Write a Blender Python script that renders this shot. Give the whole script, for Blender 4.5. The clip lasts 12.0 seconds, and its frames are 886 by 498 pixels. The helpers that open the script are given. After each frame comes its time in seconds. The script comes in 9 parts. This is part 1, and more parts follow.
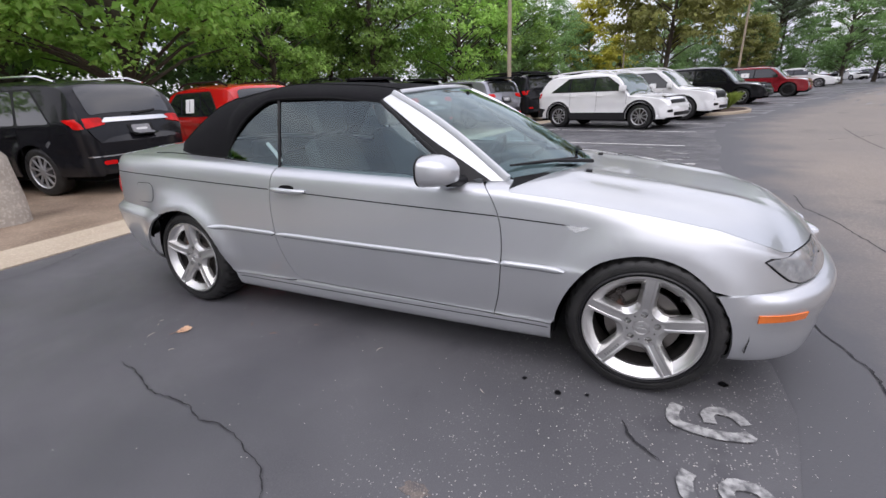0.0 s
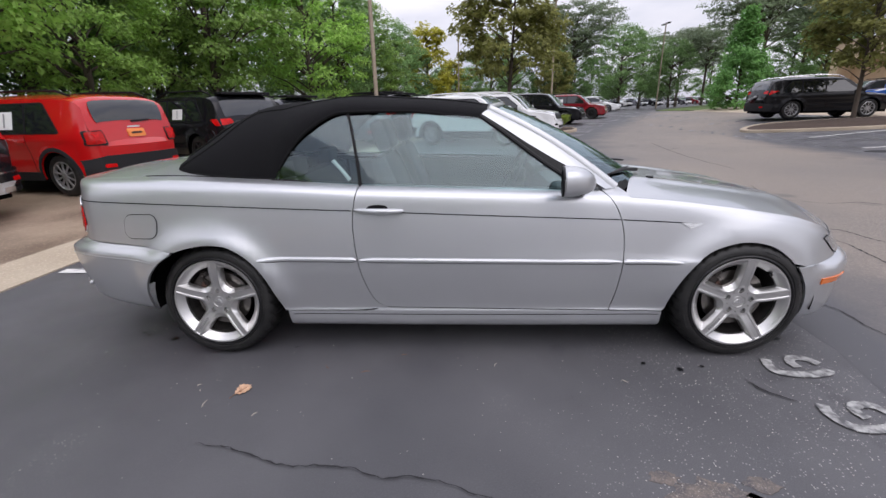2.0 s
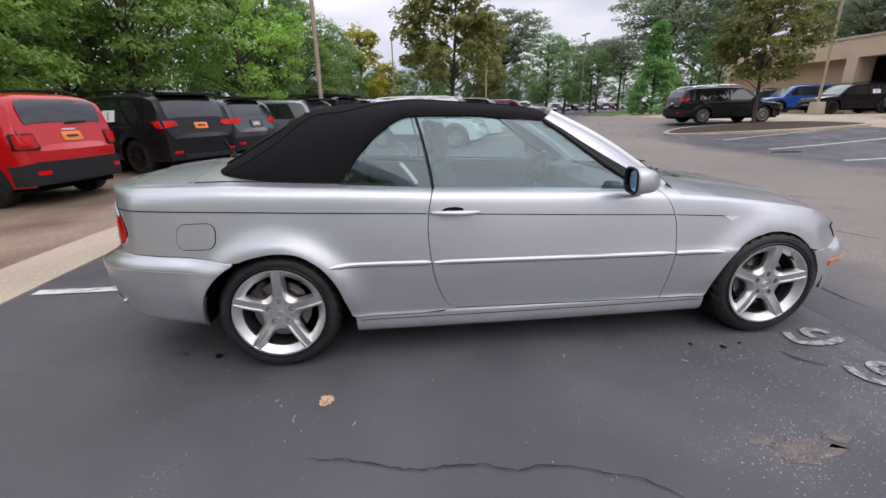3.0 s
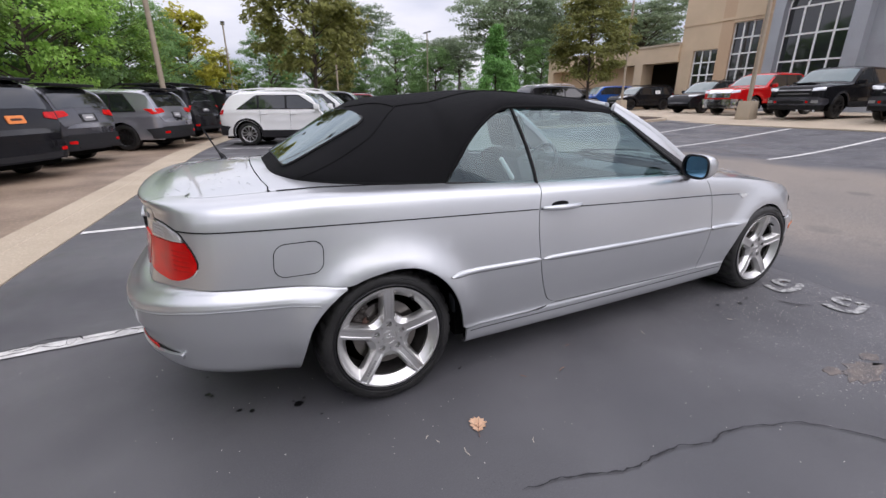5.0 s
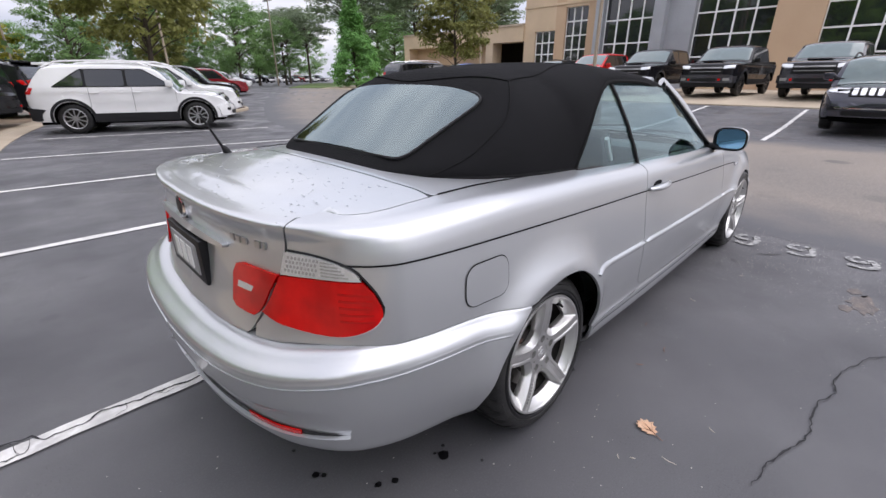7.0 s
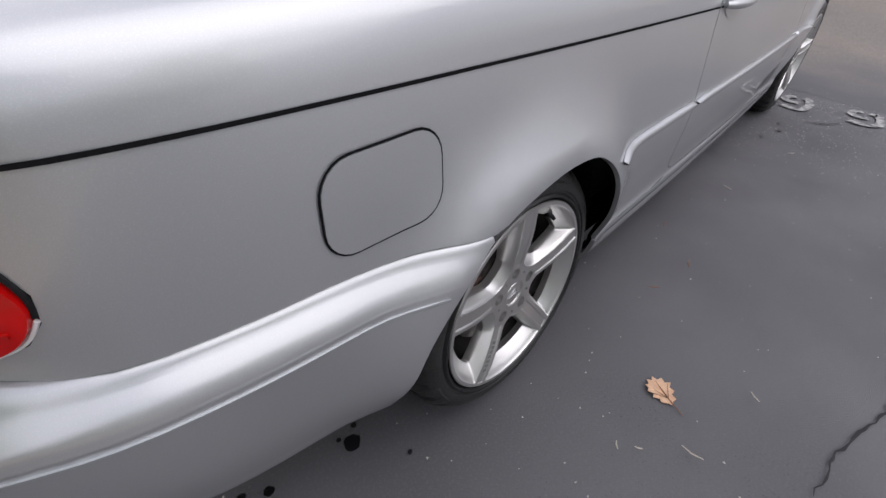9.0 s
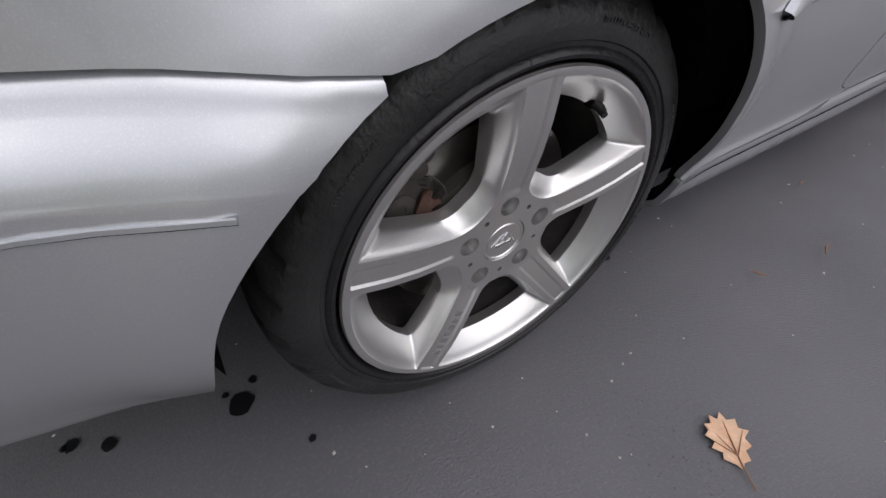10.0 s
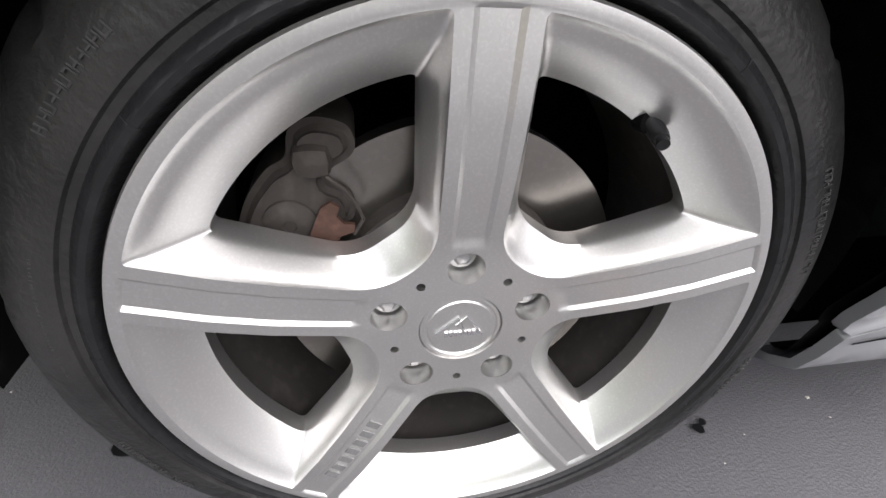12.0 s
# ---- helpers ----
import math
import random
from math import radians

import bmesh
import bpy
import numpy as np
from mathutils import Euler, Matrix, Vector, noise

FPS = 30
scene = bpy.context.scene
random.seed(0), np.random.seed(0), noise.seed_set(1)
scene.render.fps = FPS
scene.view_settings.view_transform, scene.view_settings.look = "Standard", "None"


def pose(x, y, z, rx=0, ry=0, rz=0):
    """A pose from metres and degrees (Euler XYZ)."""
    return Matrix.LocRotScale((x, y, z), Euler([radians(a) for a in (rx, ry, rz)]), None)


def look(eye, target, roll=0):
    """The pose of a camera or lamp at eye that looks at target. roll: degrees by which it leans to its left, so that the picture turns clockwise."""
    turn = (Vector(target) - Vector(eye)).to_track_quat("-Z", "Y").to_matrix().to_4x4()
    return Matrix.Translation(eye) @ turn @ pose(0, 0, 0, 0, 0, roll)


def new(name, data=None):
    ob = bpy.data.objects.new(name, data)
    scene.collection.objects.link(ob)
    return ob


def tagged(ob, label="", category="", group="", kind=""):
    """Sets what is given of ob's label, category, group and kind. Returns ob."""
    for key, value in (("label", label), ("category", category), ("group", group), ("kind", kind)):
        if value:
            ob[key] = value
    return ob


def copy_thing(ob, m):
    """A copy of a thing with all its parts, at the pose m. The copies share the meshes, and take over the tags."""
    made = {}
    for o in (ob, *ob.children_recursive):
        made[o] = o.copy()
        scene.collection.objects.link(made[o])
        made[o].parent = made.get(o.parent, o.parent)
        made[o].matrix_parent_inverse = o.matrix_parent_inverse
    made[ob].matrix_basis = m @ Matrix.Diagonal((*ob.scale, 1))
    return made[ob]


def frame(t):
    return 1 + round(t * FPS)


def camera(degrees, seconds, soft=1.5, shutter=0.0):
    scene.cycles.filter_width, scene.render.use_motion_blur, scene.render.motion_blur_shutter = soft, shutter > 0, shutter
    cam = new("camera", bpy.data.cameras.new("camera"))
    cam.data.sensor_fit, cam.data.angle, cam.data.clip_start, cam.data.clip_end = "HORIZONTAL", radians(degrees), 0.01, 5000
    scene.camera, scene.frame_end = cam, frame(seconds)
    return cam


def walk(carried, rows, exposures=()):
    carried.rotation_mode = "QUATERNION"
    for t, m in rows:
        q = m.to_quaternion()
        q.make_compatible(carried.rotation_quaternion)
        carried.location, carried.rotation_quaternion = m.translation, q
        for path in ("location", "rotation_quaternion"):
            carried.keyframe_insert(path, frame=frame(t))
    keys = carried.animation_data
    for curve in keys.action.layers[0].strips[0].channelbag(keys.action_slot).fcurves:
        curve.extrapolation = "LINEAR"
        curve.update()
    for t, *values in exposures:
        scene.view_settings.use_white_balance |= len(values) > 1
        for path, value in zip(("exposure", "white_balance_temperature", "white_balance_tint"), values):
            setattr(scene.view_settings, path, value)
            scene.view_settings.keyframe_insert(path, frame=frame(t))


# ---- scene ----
cam = camera(92.16, 12.0)
PATH = [  # seconds, eye, target, roll
    (0, (1.289, -2.525, 1.263), (0.488, -0.825, 0.579), -2.83),
    (0.5, (1.009, -2.612, 1.291), (0.362, -0.844, 0.615), -2.55),
    (1, (0.699, -2.744, 1.283), (0.280, -0.903, 0.622), -2.40),
    (1.5, (0.376, -2.838, 1.287), (0.134, -0.964, 0.632), -2.07),
    (2, (0.016, -2.841, 1.289), (-0.116, -0.948, 0.656), -1.62),
    (2.5, (-0.356, -2.862, 1.299), (-0.325, -0.963, 0.672), -1.01),
    (3, (-0.692, -2.882, 1.308), (-0.521, -0.990, 0.682), -1.09),
    (5, (-1.863, -2.413, 1.306), (-1.051, -0.706, 0.650), -0.39),
    (5.5, (-2.081, -2.176, 1.305), (-1.162, -0.532, 0.632), -0.27),
    (6, (-2.333, -1.945, 1.299), (-1.270, -0.394, 0.617), -0.85),
    (6.5, (-2.520, -1.724, 1.299), (-1.352, -0.264, 0.588), -1.42),
    (7, (-2.593, -1.513, 1.296), (-1.295, -0.187, 0.549), -0.18),
    (7.2, (-2.584, -1.469, 1.295), (-1.228, -0.217, 0.525), 0.67),
    (8.8, (-2.052, -1.170, 1.069), (-0.879, -0.105, -0.151), 0.59),
    (9, (-1.981, -1.155, 1.024), (-0.867, -0.101, -0.260), 1.50),
    (9.5, (-1.800, -1.085, 0.884), (-0.823, -0.091, -0.551), 4.02),
    (10, (-1.641, -1.070, 0.736), (-0.919, 0.010, -0.785), 2.84),
    (10.2, (-1.580, -1.060, 0.689), (-1.011, 0.058, -0.869), 1.57),
    (10.5, (-1.508, -1.051, 0.606), (-1.109, 0.212, -0.893), 1.52),
    (10.8, (-1.463, -1.021, 0.555), (-1.093, 0.409, -0.794), 1.79),
    (11, (-1.436, -1.011, 0.547), (-1.147, 0.518, -0.709), 0.89),
    (11.5, (-1.419, -1.005, 0.549), (-1.144, 0.549, -0.680), 2.88),
    (12, (-1.420, -1.024, 0.572), (-1.142, 0.536, -0.649), 2.50),
]
walk(cam, [(t, look(eye, target, roll)) for t, eye, target, roll in PATH],
     [(0, 0.13, 6340, 18), (2.5, -0.02, 6340, 18), (5.0, 0.08, 6340, 18), (6.5, 0.19, 6340, 17), (7.2, 0.17, 6340, 17), (8.8, -0.20, 6420, 16), (9.5, -0.24, 6460, 16), (10.0, -0.14, 6480, 16), (10.5, 0.70, 6560, 15), (11.0, 0.96, 6660, 14), (12.0, 1.02, 6660, 14)])
from mathutils.geometry import delaunay_2d_cdt

# ---- sky and light: a bright overcast afternoon ----
world = bpy.data.worlds.new("overcast_sky")
scene.world = world
world.use_nodes = True
wn, wl = world.node_tree.nodes, world.node_tree.links
wn.clear()
w_out, w_bg = wn.new("ShaderNodeOutputWorld"), wn.new("ShaderNodeBackground")
w_sky = wn.new("ShaderNodeTexSky")
w_sky.sky_type, w_sky.sun_disc = "NISHITA", False
w_sky.sun_elevation, w_sky.sun_rotation = radians(52), radians(157)
w_co, w_map = wn.new("ShaderNodeTexCoord"), wn.new("ShaderNodeMapping")
w_map.inputs["Scale"].default_value = (1.0, 1.0, 3.2)
w_noise = wn.new("ShaderNodeTexNoise")
w_noise.inputs["Scale"].default_value, w_noise.inputs["Detail"].default_value = 2.1, 6.0
w_ramp = wn.new("ShaderNodeValToRGB")
w_ramp.color_ramp.elements[0].position, w_ramp.color_ramp.elements[0].color = 0.36, (5.9, 6.3, 7.2, 1)
w_ramp.color_ramp.elements[1].position, w_ramp.color_ramp.elements[1].color = 0.66, (10.2, 10.2, 10.3, 1)
w_mix = wn.new("ShaderNodeMix")
w_mix.data_type = "RGBA"
w_mix.inputs[0].default_value = 0.93
wl.new(w_co.outputs["Generated"], w_map.inputs["Vector"])
wl.new(w_map.outputs["Vector"], w_noise.inputs["Vector"])
wl.new(w_noise.outputs["Fac"], w_ramp.inputs["Fac"])
wl.new(w_sky.outputs["Color"], w_mix.inputs[6])
wl.new(w_ramp.outputs["Color"], w_mix.inputs[7])
w_xyz, w_rise, w_dome = wn.new("ShaderNodeSeparateXYZ"), wn.new("ShaderNodeMapRange"), wn.new("ShaderNodeVectorMath")
w_rise.inputs[1].default_value, w_rise.inputs[2].default_value, w_rise.inputs[3].default_value, w_rise.inputs[4].default_value = 0.0, 0.75, 0.68, 1.28
w_dome.operation = "SCALE"
wl.new(w_co.outputs["Generated"], w_xyz.inputs[0])
wl.new(w_xyz.outputs["Z"], w_rise.inputs[0])
wl.new(w_mix.outputs[2], w_dome.inputs[0])
wl.new(w_rise.outputs[0], w_dome.inputs["Scale"])
wl.new(w_dome.outputs["Vector"], w_bg.inputs["Color"])
w_bg.inputs["Strength"].default_value = 0.13
wl.new(w_bg.outputs["Background"], w_out.inputs["Surface"])
sun_data = bpy.data.lights.new("sun", "SUN")
sun_data.energy, sun_data.angle, sun_data.color = 1.5, radians(75), (1.0, 0.97, 0.92)
sun = new("sun", sun_data)
sun.matrix_world = look((9, -21, 30), (0, 0, 0))


# ---- materials ----
def material(name, color, rough=0.5, metal=0.0, grain=0.0, grain_scale=60.0, stain=0.0, stain_scale=1.5, bump=0.0, bump_scale=200.0, coat=0.0, spec=0.5, tint=None, per_piece=0.0, emit=0.0, sheen=None):
    """A surface with variation at two scales: fine grain, broad stains, and a fine relief."""
    m = bpy.data.materials.new(name)
    m.use_nodes = True
    n, l = m.node_tree.nodes, m.node_tree.links
    b = n["Principled BSDF"]
    b.inputs["Roughness"].default_value, b.inputs["Metallic"].default_value = rough, metal
    b.inputs["Coat Weight"].default_value, b.inputs["Coat Roughness"].default_value = coat, 0.04
    b.inputs["Specular IOR Level"].default_value = spec
    b.inputs["Base Color"].default_value = (*color, 1)
    if emit:
        b.inputs["Emission Color"].default_value, b.inputs["Emission Strength"].default_value = (*color, 1), emit
    co = n.new("ShaderNodeTexCoord")
    last = None

    def layer(scale, amount, other, detail, low=0.35, high=0.65):
        nonlocal last
        t = n.new("ShaderNodeTexNoise")
        t.inputs["Scale"].default_value, t.inputs["Detail"].default_value = scale, detail
        l.new(co.outputs["Object"], t.inputs["Vector"])
        r = n.new("ShaderNodeMapRange")
        r.inputs[1].default_value, r.inputs[2].default_value, r.inputs[4].default_value = low, high, amount
        l.new(t.outputs["Fac"], r.inputs[0])
        x = n.new("ShaderNodeMix")
        x.data_type = "RGBA"
        if last is None:
            x.inputs[6].default_value = (*color, 1)
        else:
            l.new(last, x.inputs[6])
        x.inputs[7].default_value = (*other, 1)
        l.new(r.outputs[0], x.inputs[0])
        last = x.outputs[2]

    if stain:
        layer(stain_scale, stain, tint or tuple(c * 0.45 for c in color), 6.0)
    if grain:
        layer(grain_scale, grain, tuple(min(c * 1.9 + 0.01, 1) for c in color), 3.0, 0.5, 0.72)
    if per_piece:
        info, hsv = n.new("ShaderNodeObjectInfo"), n.new("ShaderNodeHueSaturation")
        geo, add, vary = n.new("ShaderNodeNewGeometry"), n.new("ShaderNodeMath"), n.new("ShaderNodeMapRange")
        add.operation = "ADD"
        l.new(info.outputs["Random"], add.inputs[0])
        l.new(geo.outputs["Random Per Island"], add.inputs[1])
        vary.inputs[2].default_value, vary.inputs[3].default_value, vary.inputs[4].default_value = 2.0, 1 - per_piece, 1 + per_piece
        l.new(add.outputs[0], vary.inputs[0])
        l.new(vary.outputs[0], hsv.inputs["Value"])
        if last is None:
            hsv.inputs["Color"].default_value = (*color, 1)
        else:
            l.new(last, hsv.inputs["Color"])
        last = hsv.outputs["Color"]
    if last is not None:
        l.new(last, b.inputs["Base Color"])
    if sheen:
        t, r = n.new("ShaderNodeTexNoise"), n.new("ShaderNodeMapRange")
        t.inputs["Scale"].default_value, t.inputs["Detail"].default_value = sheen[0], 7.0
        l.new(co.outputs["Object"], t.inputs["Vector"])
        r.inputs[1].default_value, r.inputs[2].default_value, r.inputs[3].default_value, r.inputs[4].default_value = 0.38, 0.62, sheen[1], sheen[2]
        l.new(t.outputs["Fac"], r.inputs[0])
        l.new(r.outputs[0], b.inputs["Roughness"])
    if bump:
        t, u = n.new("ShaderNodeTexNoise"), n.new("ShaderNodeBump")
        t.inputs["Scale"].default_value, t.inputs["Detail"].default_value = bump_scale, 4.0
        l.new(co.outputs["Object"], t.inputs["Vector"])
        u.inputs["Strength"].default_value, u.inputs["Distance"].default_value = bump, 0.004
        l.new(t.outputs["Fac"], u.inputs["Height"])
        l.new(u.outputs["Normal"], b.inputs["Normal"])
    return m


def pane(name, tint, straight=0.06, rough=0.0, dim=1.0):
    """Thin glass: tinted and clear, mirroring the given share straight on and more at a slant."""
    m = bpy.data.materials.new(name)
    m.use_nodes = True
    n, l = m.node_tree.nodes, m.node_tree.links
    n.remove(n["Principled BSDF"])
    clear, gloss, mix, face = n.new("ShaderNodeBsdfTransparent"), n.new("ShaderNodeBsdfGlossy"), n.new("ShaderNodeMixShader"), n.new("ShaderNodeLayerWeight")
    clear.inputs["Color"].default_value = (*tint, 1)
    gloss.inputs["Color"].default_value, gloss.inputs["Roughness"].default_value = (dim * 0.82, dim * 0.97, dim, 1), rough
    face.inputs["Blend"].default_value = 0.5
    power, scale = n.new("ShaderNodeMath"), n.new("ShaderNodeMath")
    power.operation, scale.operation = "POWER", "MULTIPLY_ADD"
    power.inputs[1].default_value = 4.0
    scale.inputs[1].default_value, scale.inputs[2].default_value = 1 - straight, straight
    l.new(face.outputs["Facing"], power.inputs[0])
    l.new(power.outputs[0], scale.inputs[0])
    l.new(scale.outputs[0], mix.inputs[0])
    l.new(clear.outputs[0], mix.inputs[1])
    l.new(gloss.outputs[0], mix.inputs[2])
    l.new(mix.outputs[0], n["Material Output"].inputs["Surface"])
    return m


def speckled(m, tone, scale, share, area_scale, low, high, axis=None):
    """Adds small flecks of a tone to a surface: bare stones showing through in patches; axis: (from, to) along x where they grow common."""
    n, l = m.node_tree.nodes, m.node_tree.links
    b = n["Principled BSDF"]
    co = n.new("ShaderNodeTexCoord")
    cells, patch = n.new("ShaderNodeTexVoronoi"), n.new("ShaderNodeTexNoise")
    cells.inputs["Scale"].default_value = scale
    patch.inputs["Scale"].default_value, patch.inputs["Detail"].default_value = area_scale, 5.0
    for t in (cells, patch):
        l.new(co.outputs["Object"], t.inputs["Vector"])
    near, some, area = n.new("ShaderNodeMapRange"), n.new("ShaderNodeMapRange"), n.new("ShaderNodeMapRange")
    near.inputs[1].default_value, near.inputs[2].default_value, near.inputs[3].default_value, near.inputs[4].default_value = 0.22, 0.34, 1.0, 0.0
    l.new(cells.outputs["Distance"], near.inputs[0])
    sep = n.new("ShaderNodeSeparateColor")
    l.new(cells.outputs["Color"], sep.inputs[0])
    some.inputs[1].default_value, some.inputs[2].default_value = 1 - share, 1 - share * 0.6
    l.new(sep.outputs[0], some.inputs[0])
    area.inputs[1].default_value, area.inputs[2].default_value = low, high
    l.new(patch.outputs["Fac"], area.inputs[0])
    strength = area.outputs[0]
    if axis:
        xyz, ramp, add = n.new("ShaderNodeSeparateXYZ"), n.new("ShaderNodeMapRange"), n.new("ShaderNodeMath")
        l.new(co.outputs["Object"], xyz.inputs[0])
        ramp.inputs[1].default_value, ramp.inputs[2].default_value, ramp.inputs[3].default_value, ramp.inputs[4].default_value = axis[0], axis[1], -0.10, 0.16
        l.new(xyz.outputs["X"], ramp.inputs[0])
        add.operation = "ADD"
        l.new(patch.outputs["Fac"], add.inputs[0])
        l.new(ramp.outputs[0], add.inputs[1])
        l.new(add.outputs[0], area.inputs[0])
    p, q, mix = n.new("ShaderNodeMath"), n.new("ShaderNodeMath"), n.new("ShaderNodeMix")
    p.operation = q.operation = "MULTIPLY"
    l.new(near.outputs[0], p.inputs[0])
    l.new(some.outputs[0], p.inputs[1])
    l.new(p.outputs[0], q.inputs[0])
    l.new(strength, q.inputs[1])
    mix.data_type = "RGBA"
    l.new(q.outputs[0], mix.inputs[0])
    l.new(b.inputs["Base Color"].links[0].from_socket, mix.inputs[6])
    mix.inputs[7].default_value = (*tone, 1)
    l.new(mix.outputs[2], b.inputs["Base Color"])
    return m


def faded(m, tone):
    """Lets a surface run out raggedly into a neighbour's tone where its wear attribute falls to nothing."""
    n, l = m.node_tree.nodes, m.node_tree.links
    b = n["Principled BSDF"]
    co, wear, t, add, ramp, mix = n.new("ShaderNodeTexCoord"), n.new("ShaderNodeAttribute"), n.new("ShaderNodeTexNoise"), n.new("ShaderNodeMath"), n.new("ShaderNodeMapRange"), n.new("ShaderNodeMix")
    wear.attribute_name = "wear"
    t.inputs["Scale"].default_value, t.inputs["Detail"].default_value = 1.1, 8.0
    l.new(co.outputs["Object"], t.inputs["Vector"])
    add.operation = "MULTIPLY_ADD"
    add.inputs[1].default_value = 0.9
    l.new(t.outputs["Fac"], add.inputs[0])
    l.new(wear.outputs["Fac"], add.inputs[2])
    ramp.inputs[1].default_value, ramp.inputs[2].default_value = 0.62, 1.15
    l.new(add.outputs[0], ramp.inputs[0])
    mix.data_type = "RGBA"
    mix.inputs[6].default_value = (*tone, 1)
    l.new(b.inputs["Base Color"].links[0].from_socket, mix.inputs[7])
    l.new(ramp.outputs[0], mix.inputs[0])
    l.new(mix.outputs[2], b.inputs["Base Color"])


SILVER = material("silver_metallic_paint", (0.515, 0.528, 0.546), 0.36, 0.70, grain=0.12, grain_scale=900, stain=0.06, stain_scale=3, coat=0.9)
# slightly lighter than SILVER: damp tops, and the bumper groove's painted highlight
SILVER_WET_GLINT = material("wet_silver_paint_and_glint", (0.545, 0.565, 0.582), 0.36, 0.76, grain=0.12, grain_scale=900, stain=0.08, stain_scale=5, bump=0.10, bump_scale=9, coat=1.0)
ALLOY = material("silver_alloy", (0.62, 0.615, 0.605), 0.34, 0.92, grain=0.15, grain_scale=500, stain=0.12, stain_scale=9, tint=(0.55, 0.53, 0.51), bump=0.04, bump_scale=700)
ALLOY_DARK = material("alloy_in_recess", (0.30, 0.30, 0.30), 0.5, 0.7, grain=0.2, grain_scale=300)
RUBBER = material("tyre_rubber", (0.009, 0.009, 0.0095), 0.42, grain=0.35, grain_scale=90, stain=0.75, stain_scale=11, tint=(0.030, 0.029, 0.028), bump=0.35, bump_scale=160, spec=0.34)
RUBBER_WET = material("damp_black_rubber", (0.010, 0.010, 0.011), 0.34, grain=0.25, grain_scale=120, bump=0.25, bump_scale=160, spec=0.35)
RUBBER_MARK = material("raised_rubber_marks", (0.028, 0.028, 0.028), 0.55, grain=0.3, grain_scale=200)
FABRIC = material("black_soft_top_canvas", (0.0085, 0.0085, 0.0095), 0.92, grain=0.5, grain_scale=700, stain=0.25, stain_scale=4, tint=(0.016, 0.016, 0.018), bump=0.5, bump_scale=900, spec=0.10)
SEAM = material("black_seam_tape", (0.0065, 0.0065, 0.007), 0.9, grain=0.4, grain_scale=500, spec=0.15)
BLACK_TRIM = material("black_plastic_trim", (0.010, 0.010, 0.011), 0.45, spec=0.22, grain=0.3, grain_scale=400, bump=0.1, bump_scale=500)
# near-black for wheel wells and underside, and for shade behind spokes and gaps
DARK = material("liner_and_shade_black", (0.005, 0.005, 0.005), 0.95, spec=0.04, grain=0.3, grain_scale=50, stain=0.4, stain_scale=8)
# panel gaps, and painted shade at the crease, rub strips and handle
LINE = material("dark_gap_and_shade_line", (0.008, 0.008, 0.009), 0.8, spec=0.06, grain=0.2, grain_scale=200)
CHROME = material("chrome", (0.75, 0.75, 0.76), 0.12, 1.0, grain=0.05, grain_scale=300)
LEATHER = material("dark_leather", (0.032, 0.034, 0.036), 0.5, grain=0.4, grain_scale=180, bump=0.2, bump_scale=250, stain=0.2, stain_scale=5)
GREY_PLASTIC = material("grey_plastic", (0.045, 0.05, 0.053), 0.55, grain=0.3, grain_scale=300, bump=0.1)
DISC = material("brake_disc_steel", (0.23, 0.215, 0.20), 0.28, 0.95, grain=0.1, grain_scale=250, stain=0.15, stain_scale=20, tint=(0.25, 0.2, 0.17))
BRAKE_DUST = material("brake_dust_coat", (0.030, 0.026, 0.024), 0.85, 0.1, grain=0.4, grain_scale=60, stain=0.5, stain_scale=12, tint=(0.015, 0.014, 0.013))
BOLT_STEEL = material("dull_bolt_steel", (0.42, 0.42, 0.42), 0.35, 0.9, grain=0.3, grain_scale=300)
RUST = material("rusty_iron", (0.036, 0.030, 0.027), 0.8, 0.2, grain=0.5, grain_scale=80, stain=0.6, stain_scale=20, tint=(0.05, 0.045, 0.04), bump=0.4, bump_scale=90)
CLIP_RUST = material("rusty_clip", (0.060, 0.029, 0.020), 0.75, 0.2, grain=0.5, grain_scale=120)
RED_LENS = material("red_lamp_lens", (0.64, 0.006, 0.005), 0.10, stain=0.75, stain_scale=9, tint=(0.30, 0.003, 0.003), bump=0.10, bump_scale=160, coat=0.12, spec=0.22)
RED_CHAMBER = material("red_lamp_chamber", (0.40, 0.005, 0.004), 0.15, stain=0.5, stain_scale=30, tint=(0.50, 0.008, 0.006), bump=0.2, bump_scale=200, spec=0.35)
LENS_GREY = material("grey_lens_prism", (0.36, 0.365, 0.37), 0.2, 0.4, grain=0.4, grain_scale=150, bump=0.3, bump_scale=150)
CLEAR_LENS = material("clear_lamp_lens", (0.68, 0.69, 0.70), 0.15, 0.5, grain=0.5, grain_scale=120, bump=0.6, bump_scale=120, coat=1.0)
HEADLAMP = material("headlamp_cover", (0.34, 0.35, 0.36), 0.16, 0.35, grain=0.35, grain_scale=25, stain=0.5, stain_scale=14, tint=(0.16, 0.165, 0.17), bump=0.15, bump_scale=25, coat=1.0)
AMBER = material("amber_lens", (0.75, 0.17, 0.02), 0.2, grain=0.3, grain_scale=80, bump=0.3, bump_scale=90, coat=0.8)
GLASS = pane("tinted_window_glass", (0.62, 0.78, 0.78), 0.10, 0.0, 0.90)
REAR_GLASS = pane("rear_window_glass", (0.44, 0.58, 0.57), 0.26, 0.0, 0.72)
MIRROR = material("mirror_glass", (0.26, 0.48, 0.68), 0.03, 1.0, grain=0.05, grain_scale=20)
PLATE = material("plate_insert", (0.28, 0.28, 0.29), 0.4, grain=0.2, grain_scale=60)
PAPER = material("white_paper", (0.75, 0.75, 0.74), 0.8, grain=0.05, grain_scale=30)
